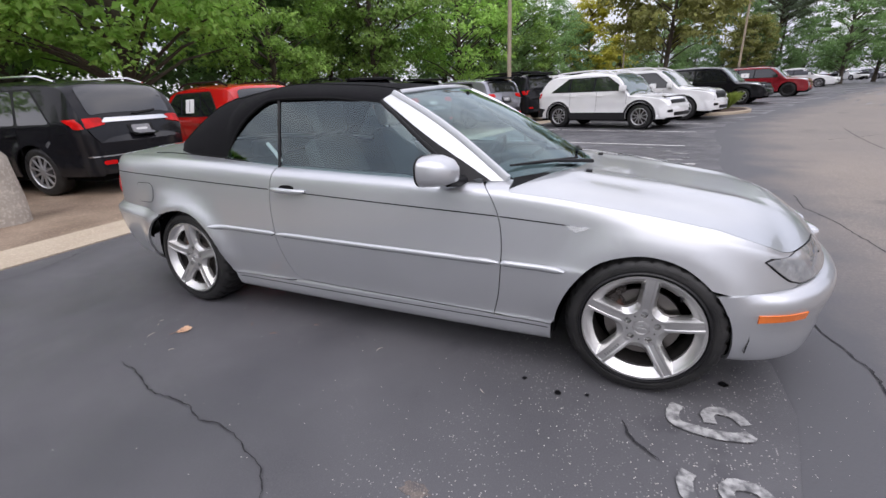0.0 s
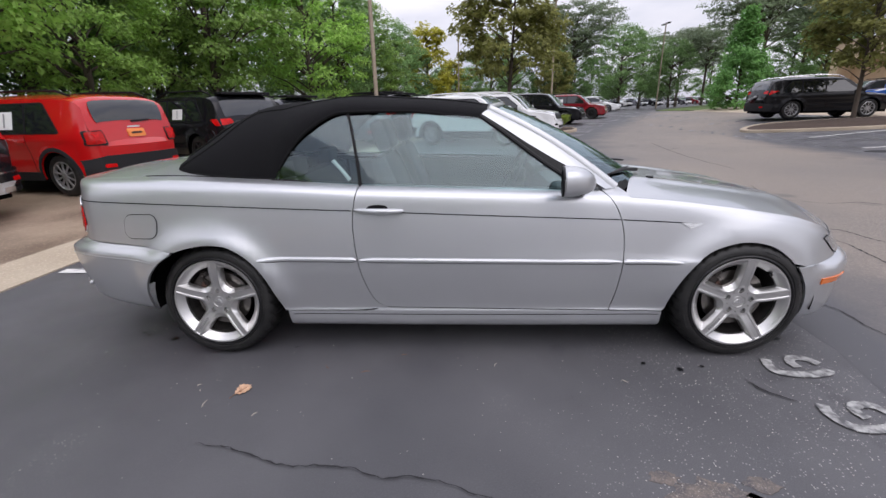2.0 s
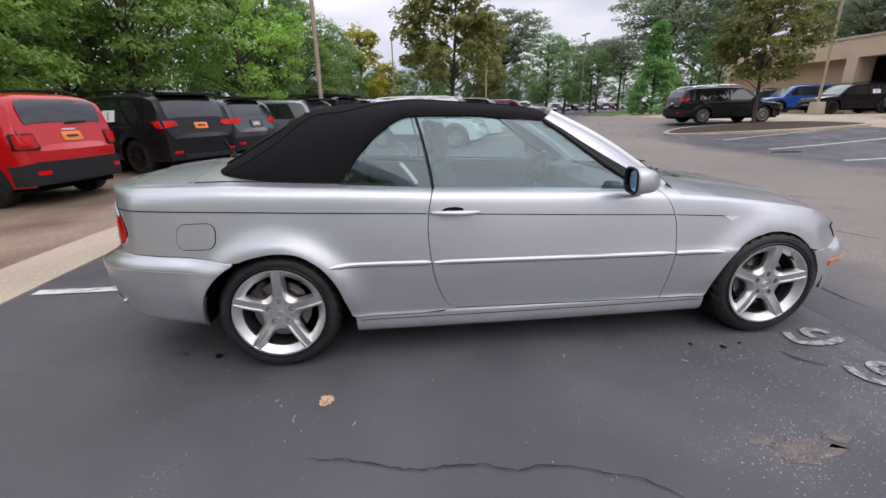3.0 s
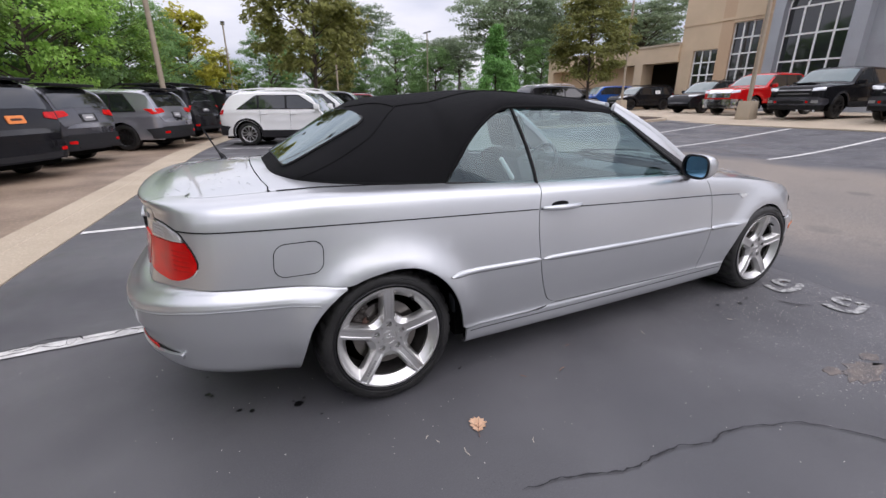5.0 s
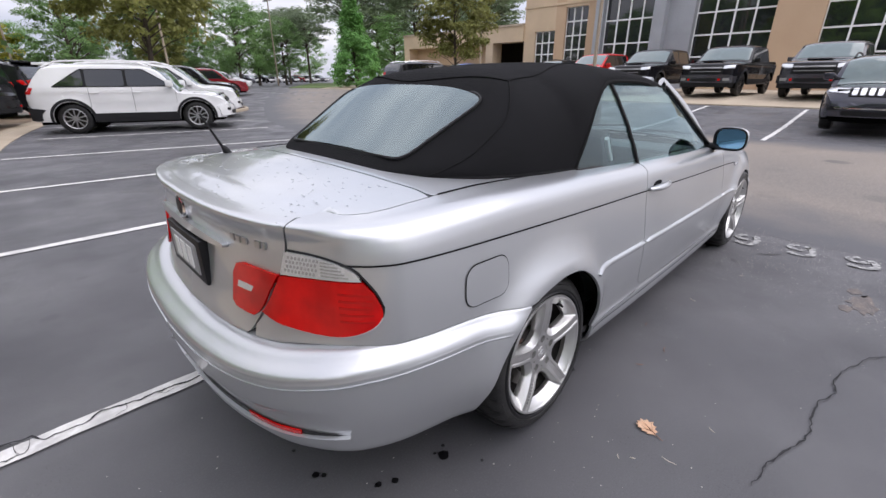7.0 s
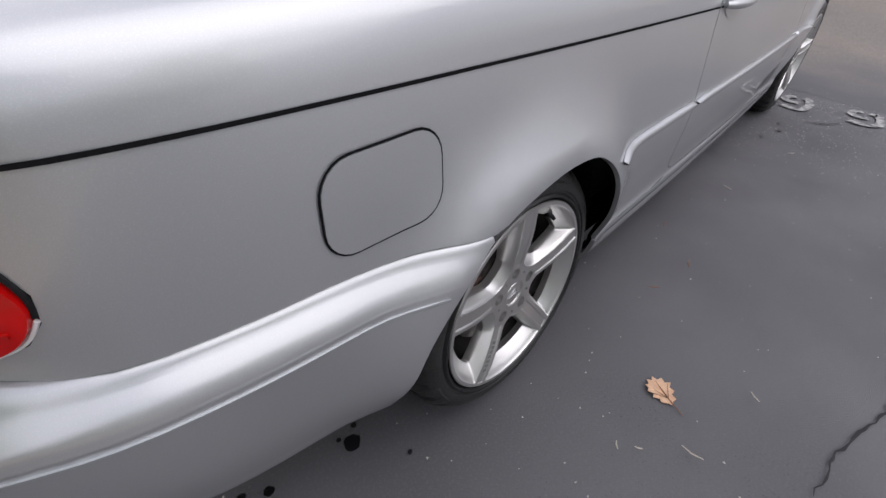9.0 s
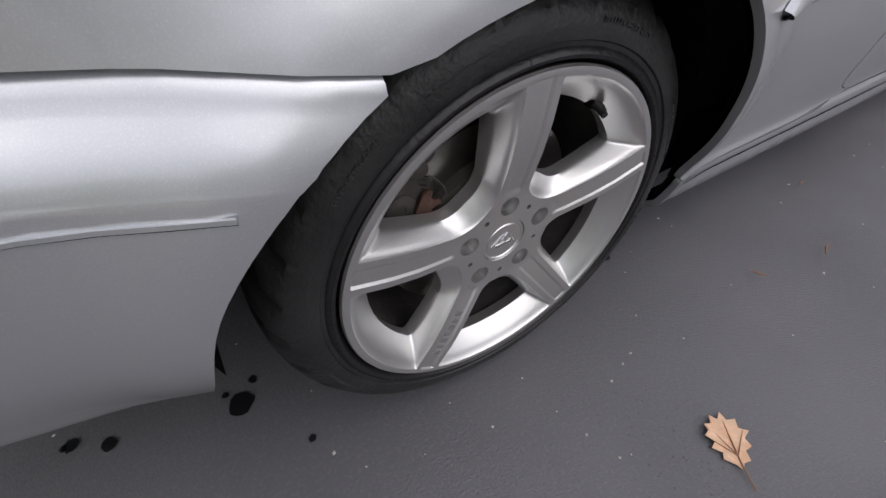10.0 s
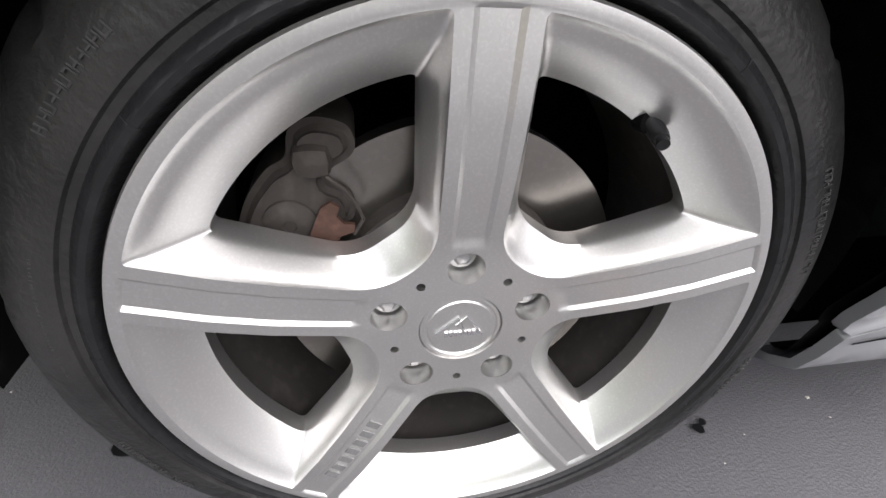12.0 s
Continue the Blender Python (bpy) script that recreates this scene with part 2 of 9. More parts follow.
ASPHALT = material("worn_asphalt", (0.064, 0.0635, 0.070), 0.55, grain=0.30, grain_scale=150, stain=0.75, stain_scale=0.8, tint=(0.112, 0.110, 0.116), bump=0.42, bump_scale=260, sheen=(1.1, 0.36, 0.74))
speckled(ASPHALT, (0.048, 0.047, 0.054), 6.0, 0.55, 0.9, 0.50, 0.72)
speckled(ASPHALT, (0.34, 0.33, 0.32), 95.0, 0.28, 1.6, 0.50, 0.66, (-0.4, 2.2))
speckled(ASPHALT, (0.045, 0.045, 0.050), 140.0, 0.22, 2.2, 0.50, 0.70)
ASPHALT_OLD = material("bare_aisle_asphalt", (0.205, 0.172, 0.143), 0.62, grain=0.5, grain_scale=60, stain=0.6, stain_scale=0.3, tint=(0.118, 0.110, 0.105), bump=0.5, bump_scale=90)
speckled(ASPHALT_OLD, (0.33, 0.31, 0.29), 60.0, 0.35, 0.8, 0.42, 0.62)
speckled(ASPHALT_OLD, (0.060, 0.056, 0.054), 45.0, 0.30, 1.3, 0.45, 0.65)
speckled(ASPHALT_OLD, (0.085, 0.078, 0.073), 1.6, 0.5, 0.25, 0.48, 0.66)
faded(ASPHALT_OLD, (0.080, 0.080, 0.087))
CONCRETE = material("damp_concrete", (0.31, 0.235, 0.17), 0.55, grain=0.3, grain_scale=40, stain=0.9, stain_scale=0.8, tint=(0.105, 0.068, 0.047), bump=0.3, bump_scale=70)
CONCRETE_PALE = material("pale_concrete", (0.44, 0.37, 0.28), 0.8, grain=0.25, grain_scale=50, stain=0.5, stain_scale=0.9, tint=(0.29, 0.225, 0.16), bump=0.3, bump_scale=80)
PAINT_LINE = material("worn_white_road_paint", (0.70, 0.685, 0.66), 0.75, grain=0.3, grain_scale=30, stain=0.55, stain_scale=9, tint=(0.34, 0.33, 0.33), bump=0.4, bump_scale=120)
STENCIL = material("worn_stencil_paint", (0.40, 0.40, 0.39), 0.75, grain=0.2, grain_scale=40, stain=1.0, stain_scale=30, tint=(0.10, 0.10, 0.105), bump=0.4, bump_scale=120)
CRACK = material("crack_in_asphalt", (0.018, 0.018, 0.02), 0.9, grain=0.5, grain_scale=60)


# ---- building blocks ----
def link(name, verts, faces, mat, parent=None, label="", smooth=True, normals=None, kind=""):
    me = bpy.data.meshes.new(name)
    me.from_pydata([tuple(v) for v in verts], [], [tuple(f) for f in faces])
    me.materials.append(mat)
    if smooth:
        me.shade_smooth()
    if normals is not None:
        me.normals_split_custom_set_from_vertices([tuple(v) for v in normals])
    me.update()
    ob = new(name, me)
    if parent is not None:
        ob.parent = parent
    return tagged(ob, label, kind=kind)


def part(name, bm, mat, parent=None, label="", smooth=False):
    me = bpy.data.meshes.new(name)
    bmesh.ops.recalc_face_normals(bm, faces=bm.faces)
    bm.to_mesh(me)
    bm.free()
    me.materials.append(mat)
    if smooth:
        me.shade_smooth()
        me.set_sharp_from_angle(angle=radians(40))
    ob = new(name, me)
    if parent is not None:
        ob.parent = parent
    return tagged(ob, label)


def box(bm, lo, hi, bevel=0.0, taper=None):
    """A block from corner to corner; taper: (x, y) scale of its top face."""
    made = bmesh.ops.create_cube(bm, size=1.0)["verts"]
    c, s = [(a + b) / 2 for a, b in zip(lo, hi)], [b - a for a, b in zip(lo, hi)]
    for v in made:
        tx, ty = taper if taper and v.co.z > 0 else (1, 1)
        v.co = Vector((c[0] + v.co.x * s[0] * tx, c[1] + v.co.y * s[1] * ty, c[2] + v.co.z * s[2]))
    if bevel:
        edges = list({e for v in made for e in v.link_edges})
        bmesh.ops.bevel(bm, geom=edges, offset=bevel, segments=2, affect="EDGES", profile=0.6)
    return bm


def tube(bm, points, radii, sides=8, caps=True):
    """A round bar through points."""
    rings, pts = [], [Vector(p) for p in points]
    if not hasattr(radii, "__len__"):
        radii = [radii] * len(pts)
    for i, p in enumerate(pts):
        d = (pts[min(i + 1, len(pts) - 1)] - pts[max(i - 1, 0)]).normalized()
        a = d.orthogonal().normalized() if i == 0 else (rings_axis - d * rings_axis.dot(d)).normalized()
        rings_axis = a
        b = d.cross(a)
        rings.append([bm.verts.new(p + (a * math.cos(k * math.tau / sides) + b * math.sin(k * math.tau / sides)) * radii[i]) for k in range(sides)])
    for r0, r1 in zip(rings, rings[1:]):
        for k in range(sides):
            bm.faces.new((r0[k], r0[(k + 1) % sides], r1[(k + 1) % sides], r1[k]))
    if caps:
        bm.faces.new(rings[0][::-1])
        bm.faces.new(rings[-1])
    return bm


def spin(bm, profile, centre=(0, 0, 0), axis="y", steps=64, close=False):
    """A turned shape: profile of (radius, along the axis)."""
    rings = []
    for r, h in profile:
        ring = []
        for k in range(steps):
            a = k * math.tau / steps
            c, s = r * math.cos(a), r * math.sin(a)
            p = (c, h, s) if axis == "y" else (c, s, h) if axis == "z" else (h, c, s)
            ring.append(bm.verts.new(Vector(centre) + Vector(p)))
        rings.append(ring)
    pairs = list(zip(rings, rings[1:])) + ([(rings[-1], rings[0])] if close else [])
    for r0, r1 in pairs:
        for k in range(steps):
            bm.faces.new((r0[k], r0[(k + 1) % steps], r1[(k + 1) % steps], r1[k]))
    if not close:
        for ring in (rings[0], rings[-1]):
            if ring[0].co != ring[1].co:
                bm.faces.new(ring)
    return bm


def smooth_line(points, per=8, closed=False):
    """A Catmull-Rom line through points."""
    p = np.array(points, float)
    n, out = len(p), []
    for i in range(n if closed else n - 1):
        if closed:
            a, b, c, d = p[i - 1], p[i], p[(i + 1) % n], p[(i + 2) % n]
        else:
            a, b, c, d = p[max(i - 1, 0)], p[i], p[i + 1], p[min(i + 2, n - 1)]
        for k in range(per):
            t = k / per
            out.append(0.5 * (2 * b + (c - a) * t + (2 * a - 5 * b + 4 * c - d) * t * t + (3 * b - a - 3 * c + d) * t ** 3))
    if not closed:
        out.append(p[-1])
    return np.array(out)


def step01(x, a, b):
    t = np.clip((np.asarray(x, float) - a) / (b - a), 0, 1)
    return t * t * (3 - 2 * t)


def polygon_grid(outline, step_u, step_v):
    """The inside of an outline, cut along a grid: points, faces and the loops of its rim."""
    bm = bmesh.new()
    n = len(outline)
    pts, _, tris, *_ = delaunay_2d_cdt([Vector((a, b)) for a, b in outline], [(k, (k + 1) % n) for k in range(n)], [list(range(n))], 1, 1e-7)
    vs = [bm.verts.new((p.x, p.y, 0)) for p in pts]
    for tri in tris:
        bm.faces.new([vs[k] for k in tri])
    for axis, step in ((0, step_u), (1, step_v)):
        lo, hi = min(v.co[axis] for v in bm.verts), max(v.co[axis] for v in bm.verts)
        k = math.ceil(lo / step + 1e-6)
        while k * step < hi - 1e-6:
            co, no = [0, 0, 0], [0, 0, 0]
            co[axis], no[axis] = k * step, 1
            bmesh.ops.bisect_plane(bm, geom=bm.verts[:] + bm.edges[:] + bm.faces[:], plane_co=co, plane_no=no, dist=1e-6)
            k += 1
    bmesh.ops.remove_doubles(bm, verts=bm.verts[:], dist=2e-5)
    bm.normal_update()
    for f in bm.faces:
        if f.normal.z < 0:
            f.normal_flip()
    bm.verts.index_update()
    uv = np.array([v.co[:2] for v in bm.verts])
    faces = [[v.index for v in f.verts] for f in bm.faces]
    rim = [(lp.vert.index, lp.link_loop_next.vert.index) for f in bm.faces for lp in f.loops if len(lp.edge.link_faces) == 1]
    bm.free()
    return uv, faces, rim


def skin(name, outline, place, mat, parent, label="", steps=(0.04, 0.04), lip=0.012, side=1, lift=0.0):
    """A sheet panel: an outline in (u, v) laid on the surface place(u, v) -> points, with its rim folded inwards."""
    uv, faces, rim = polygon_grid(outline, *steps)
    e = 1e-4
    p = place(uv[:, 0], uv[:, 1])
    du = place(uv[:, 0] + e, uv[:, 1]) - place(uv[:, 0] - e, uv[:, 1])
    dv = place(uv[:, 0], uv[:, 1] + e) - place(uv[:, 0], uv[:, 1] - e)
    nrm = np.cross(du, dv)
    nrm /= np.linalg.norm(nrm, axis=1)[:, None] + 1e-12
    p = p + nrm * lift
    n = len(p)
    verts, norms, fs = [p], [nrm], list(faces)
    if lip:
        ids = sorted({i for e2 in rim for i in e2})
        at = {i: k for k, i in enumerate(ids)}
        top, low = p[ids], p[ids] - nrm[ids] * lip
        out = np.zeros((len(ids), 3))
        for a, b in rim:
            o = np.cross(p[b] - p[a], nrm[a])
            o /= np.linalg.norm(o) + 1e-12
            out[at[a]] += o
            out[at[b]] += o
        out /= np.linalg.norm(out, axis=1)[:, None] + 1e-12
        verts += [top, low]
        norms += [out, out]
        m = len(ids)
        fs += [(n + at[a], n + m + at[a], n + m + at[b], n + at[b]) for a, b in rim]
    verts, norms = np.concatenate(verts), np.concatenate(norms)
    if side < 0:
        verts, norms, fs = verts * (1, -1, 1), norms * (1, -1, 1), [f[::-1] for f in fs]
    return link(name, verts, fs, mat, parent, label, True, norms)

# ---- ground: asphalt lot that rises a little towards the showroom ----
def ground_z(x, y):
    up = x + 0.35 * min(max(y - 8.0, 0.0), 10.0) * float(step01(x, 8.0, 12.0))
    return float(0.40 * step01(up, 9.0, 19.0) + 0.16 * step01(y, 15.0, 27.0) * (1 - step01(x, 9.0, 19.0)))


marks = np.r_[-600, -200, -80, -40, -25, np.arange(-16, 9, 4), np.arange(9, 21, 1.0), 24, 30, 45, 80, 200, 600]
marks_y = np.r_[-600, -200, -80, -40, -20, -8, 0, 5, np.arange(8, 29, 1.0), 35, 50, 90, 200, 600]
nx, ny = len(marks), len(marks_y)
verts = [(x, y, ground_z(x, y)) for x in marks for y in marks_y]
faces = [(i * ny + j, (i + 1) * ny + j, (i + 1) * ny + j + 1, i * ny + j + 1) for i in range(nx - 1) for j in range(ny - 1)]
tagged(link("ground", verts, faces, ASPHALT), "grey sealed asphalt car park, patched and cracked", "ground", kind="structure")


def sheet(name, outline, mat, label, category, lift=0.004, kind="structure", parent=None):
    """A thin flat patch lying on the ground."""
    verts = [(x, y, ground_z(x, y) + lift) for x, y in outline] + [(x, y, ground_z(x, y) - 0.02) for x, y in outline]
    n = len(outline)
    faces = [list(range(n))] + [(i, n + i, n + (i + 1) % n, (i + 1) % n) for i in range(n)]
    bm = bmesh.new()
    bv = [bm.verts.new(v) for v in verts]
    for f in faces:
        bm.faces.new([bv[i] for i in f])
    bmesh.ops.triangulate(bm, faces=[f for f in bm.faces if len(f.verts) > 4])
    return tagged(part(name, bm, mat, parent), label, category, kind=kind)


# bare, browner driving aisle between the two rows of bays
aisle = smooth_line([(2.6, -30), (2.2, -8), (1.95, -2.0), (1.9, 1.0), (2.3, 4.0), (2.7, 8.0), (3.6, 13.0), (6.9, 21.0), (12.2, 32), (29, 62)], 8)
aisle_far = smooth_line([(44, 60), (22, 30), (14.0, 19.0), (10.0, 13.0), (9.4, 8.0), (9.5, 2.0), (9.8, -6.0), (10.3, -30)], 8)
wob = random.Random(5)
edge_l = [(x + wob.uniform(-0.10, 0.10), y) for x, y in aisle]
strip = [edge_l, [tuple(p) for p in aisle_far]]
ks = 70
left, right = [np.array([[np.interp(k, np.linspace(0, 1, len(e)), [p[c] for p in (e if n == 0 else e[::-1])]) for c in (0, 1)] for k in np.linspace(0, 1, ks)]) for n, e in enumerate(strip)]
verts, faces, cols_n = [], [], 14
for k in range(ks):
    for c in range(cols_n + 1):
        x, y = left[k] + (right[k] - left[k]) * c / cols_n
        verts.append((x, y, ground_z(x, y) + 0.0008 + 0.005 * min(1.0, min(c, cols_n - c) / 2.0)))
for k in range(ks - 1):
    for c in range(cols_n):
        a = k * (cols_n + 1) + c
        faces.append((a, a + 1, a + cols_n + 2, a + cols_n + 1))
road = link("road", verts, faces, ASPHALT_OLD, smooth=False)
wear = road.data.attributes.new("wear", "FLOAT", "POINT")
for k in range(ks):
    for c in range(cols_n + 1):
        wear.data[k * (cols_n + 1) + c].value = min(1.0, min(c, cols_n - c) / 4.0, (ks - 1 - k) / 8.0)
tagged(road, "worn brownish driving aisle of the car park", "road", kind="structure")

# concrete apron and the raised concrete lot behind it
kerb_line = smooth_line([(-3.70, -30), (-3.66, -6), (-3.66, -1.0), (-3.62, 1.6), (-3.40, 4.1), (-3.05, 8.0), (-2.62, 12.2), (-1.6, 17.0), (0.2, 22.0), (3.0, 30.0), (8, 42)], 10)
verts, faces = [], []
prof = [(0.0, -0.02), (0.0, 0.012), (-0.36, 0.010), (-0.385, 0.010), (-0.39, 0.004), (-0.40, 0.010), (-0.60, 0.014), (-0.66, 0.016), (-40, 0.016)]
for x, y in kerb_line:
    verts += [(x + dx, y + (0.0 if dx > -1 else 0), dz + ground_z(x, y)) for dx, dz in prof[:8]]
m = 8
for k in range(len(kerb_line) - 1):
    for c in range(m - 1):
        a = k * m + c
        faces.append((a, a + m, a + m + 1, a + 1))
tagged(link("kerb", verts, faces, CONCRETE_PALE, smooth=False), "pale concrete gutter strip flush with the lot", "kerb", kind="structure")
verts, faces = [], []
for x, y in kerb_line:
    verts += [(x - 0.655, y, 0.0125 + ground_z(x, y)), (x - 9, y + 1.5, 0.012 + ground_z(x, y)), (x - 22, y + 3, 0.012 + ground_z(x, y))]
for k in range(len(kerb_line) - 1):
    for c in range(2):
        a = k * 3 + c
        faces.append((a, a + 3, a + 4, a + 1))
tagged(link("upper_lot", verts, faces, CONCRETE, smooth=False), "damp brown-stained concrete parking lot", "pavement", kind="structure")


# painted bay lines; the far ones swing round with the lot
def bay_line(x0, y0, x1, y1, width=0.10):
    d = Vector((x1 - x0, y1 - y0)).normalized()
    nrm = Vector((-d.y, d.x)) * width / 2
    n = max(2, int(math.hypot(x1 - x0, y1 - y0) / 0.12))
    rnd = random.Random(int(abs(x0 * 91 + y0 * 17)))
    lefts, rights = [], []
    for k in range(n + 1):
        t = k / n
        c = Vector((x0 + (x1 - x0) * t, y0 + (y1 - y0) * t))
        lefts.append(c + nrm * rnd.uniform(0.86, 1.06))
        rights.append(c - nrm * rnd.uniform(0.86, 1.06))
    bm = bmesh.new()
    va = [bm.verts.new((p.x, p.y, ground_z(p.x, p.y) + 0.0075)) for p in lefts]
    vb = [bm.verts.new((p.x, p.y, ground_z(p.x, p.y) + 0.0075)) for p in rights]
    for k in range(n):
        bm.faces.new((va[k], vb[k], vb[k + 1], va[k + 1]))
    ob = part("bay_line", bm, PAINT_LINE)
    return tagged(ob, "worn white painted bay line on asphalt", "road marking", "painted bay lines", "structure")


for x0, y0, x1, y1 in ((-3.58, 0.45, 1.95, 0.45), (-3.46, 3.15, 2.0, 3.10), (-3.25, 5.98, 2.1, 5.45), (-2.85, 9.05, 2.1, 7.80), (-2.2, 12.1, 2.55, 10.75), (-1.7, 15.0, 3.2, 13.3),
                       (9.0, 0.40, 15.7, 0.55), (9.0, -2.35, 15.7, -2.25), (9.0, 3.25, 15.7, 3.40), (9.4, 6.1, 15.8, 6.3), (9.9, 8.8, 15.9, 9.1), (10.6, 11.6, 16.0, 11.9)):
    bay_line(x0, y0, x1, y1)


# painted stall characters, stencilled, each of two strokes
def stroke(points, width, name, parent, z=0.008):
    line = smooth_line(points, 6)
    bm = bmesh.new()
    rnd = random.Random(int(abs(points[0][0] * 1000)))
    rows = []
    for k, p in enumerate(line):
        d = line[min(k + 1, len(line) - 1)] - line[max(k - 1, 0)]
        d /= np.linalg.norm(d)
        w = width * rnd.uniform(0.9, 1.08) / 2
        rows.append((bm.verts.new((p[0] - d[1] * w, p[1] + d[0] * w, z)), bm.verts.new((p[0] + d[1] * w, p[1] - d[0] * w, z))))
    for a, b in zip(rows, rows[1:]):
        bm.faces.new((a[0], b[0], b[1], a[1]))
    return part(name, bm, STENCIL, parent)


outer_1 = [(1.530, -0.832), (1.510, -0.895), (1.522, -0.945), (1.585, -0.962), (1.665, -0.964), (1.745, -0.945), (1.772, -0.920)]
inner_1 = [(1.764, -0.872), (1.730, -0.826), (1.668, -0.820), (1.636, -0.855), (1.642, -0.905)]
outer_2 = [(1.548, -1.188), (1.532, -1.232), (1.540, -1.288), (1.575, -1.330), (1.645, -1.336), (1.745, -1.318), (1.772, -1.298), (1.745, -1.284)]
inner_2 = [(1.780, -1.232), (1.748, -1.188), (1.682, -1.188), (1.652, -1.225), (1.664, -1.272)]
outer_3 = [(1.565, -1.545), (1.545, -1.60), (1.560, -1.665), (1.62, -1.70), (1.70, -1.69), (1.76, -1.655)]
inner_3 = [(1.785, -1.60), (1.74, -1.55), (1.68, -1.555), (1.665, -1.61), (1.70, -1.65)]
for o, i in ((outer_1, inner_1), (outer_2, inner_2), (outer_3, inner_3)):
    mark = tagged(new("stall_character"), "worn white stencilled stall character on asphalt", "road marking", "stall characters")
    stroke(o, 0.048, "outer_stroke", mark)
    stroke(i, 0.046, "inner_stroke", mark)


# cracks
def crack(points, width, seed, label="jagged dark crack in the asphalt", lift=0.0070):
    rnd = random.Random(seed)
    line, drift = [], Vector((0, 0))
    pts = [Vector(p) for p in points]
    for a, b in zip(pts, pts[1:]):
        n = max(2, int((b - a).length / 0.022))
        for k in range(n):
            p = a.lerp(b, k / n)
            drift = drift * 0.8 + Vector((rnd.uniform(-1, 1), rnd.uniform(-1, 1))) * 0.0065
            line.append(p + drift + Vector((rnd.uniform(-1, 1), rnd.uniform(-1, 1))) * 0.005)
    line.append(pts[-1])
    bm = bmesh.new()
    rows = []
    for k, p in enumerate(line):
        d = (line[min(k + 1, len(line) - 1)] - line[max(k - 1, 0)]).normalized()
        w = width * rnd.uniform(0.35, 1.3) * min(1.0, 0.25 + k / 6, 0.25 + (len(line) - 1 - k) / 6) / 2
        z = ground_z(p.x, p.y) + lift
        rows.append((bm.verts.new((p.x - d.y * w, p.y + d.x * w, z)), bm.verts.new((p.x + d.y * w, p.y - d.x * w, z))))
    for a, b in zip(rows, rows[1:]):
        bm.faces.new((a[0], b[0], b[1], a[1]))
    return tagged(part("crack", bm, CRACK), label, "crack", "cracks in the ground", "structure")


crack([(-1.12, -1.50), (-0.95, -1.51), (-0.83, -1.575), (-0.69, -1.600), (-0.52, -1.602), (-0.42, -1.608), (-0.30, -1.645), (-0.20, -1.642), (-0.07, -1.660), (0.02, -1.695), (0.13, -1.73), (0.20, -1.79), (0.34, -1.95), (0.40, -2.3)], 0.0065, 1)
crack([(2.33, -0.62), (2.32, -0.42), (2.32, -0.28), (2.29, -0.22), (2.27, -0.05), (2.23, 0.12), (2.28, 0.45)], 0.010, 2)
crack([(3.02, 1.45), (2.99, 1.74), (2.96, 2.29), (2.85, 2.77), (2.90, 3.4)], 0.012, 3)
crack([(4.35, 4.03), (3.98, 3.04), (3.69, 2.43), (3.59, 1.93), (3.57, 1.60), (3.73, 1.51), (3.75, 1.27), (3.95, 0.7)], 0.022, 10)
crack([(3.69, 2.43), (3.46, 1.93), (3.37, 1.41), (3.43, 1.07), (3.30, 0.4)], 0.018, 11)
crack([(3.98, 3.04), (4.5, 2.7), (4.9, 2.75), (5.4, 2.4)], 0.014, 12)
crack([(1.33, -1.00), (1.375, -1.11), (1.432, -1.14), (1.458, -1.172)], 0.014, 4)
crack([(5.76, 11.39), (5.38, 9.37), (5.15, 7.72), (5.10, 6.71), (5.07, 5.73)], 0.020, 6)
crack([(5.9, 9.9), (5.38, 9.37), (4.7, 8.9)], 0.025, 13)
ALONG = "dark crack along the painted bay line"
crack([(-3.50, 0.47), (-3.25, 0.49), (-3.092, 0.497), (-3.011, 0.538), (-2.922, 0.528), (-2.855, 0.503), (-2.80, 0.462), (-2.742, 0.466), (-2.688, 0.462), (-2.625, 0.494), (-2.559, 0.464), (-2.496, 0.452), (-2.445, 0.457), (-2.377, 0.456), (-2.32, 0.436), (-2.2, 0.445), (-2.0, 0.44)], 0.0095, 7, ALONG, 0.0098)
crack([(-2.855, 0.505), (-2.848, 0.46), (-2.862, 0.420), (-2.906, 0.419), (-2.962, 0.432), (-3.025, 0.468), (-3.086, 0.442), (-3.3, 0.43)], 0.007, 14, ALONG, 0.0100)
crack([(-2.922, 0.528), (-2.907, 0.449), (-2.906, 0.419)], 0.006, 15, ALONG, 0.0102)
crack([(-3.20, 0.49), (-3.10, 0.465), (-3.02, 0.50), (-2.95, 0.47)], 0.008, 16, ALONG, 0.0102)
crack([(-2.559, 0.464), (-2.553, 0.425), (-2.60, 0.408)], 0.0055, 17, ALONG, 0.0102)
crack([(-2.445, 0.457), (-2.41, 0.425), (-2.36, 0.424)], 0.0055, 18, ALONG, 0.0102)
crack([(-3.5, -0.4), (-3.3, -0.9), (-3.36, -1.6)], 0.008, 8)


# a patch where the sealing has worn through to brown stone, a dark drain cover, and scraps of old paint
BARE = material("bare_brown_aggregate", (0.15, 0.125, 0.11), 0.8, grain=0.6, grain_scale=160, stain=0.9, stain_scale=22, tint=(0.072, 0.070, 0.076), bump=0.7, bump_scale=200)
speckled(BARE, (0.42, 0.38, 0.34), 85.0, 0.5, 9.0, 0.40, 0.58)
speckled(BARE, (0.070, 0.070, 0.077), 40.0, 0.6, 7.0, 0.42, 0.60)
wob = random.Random(31)
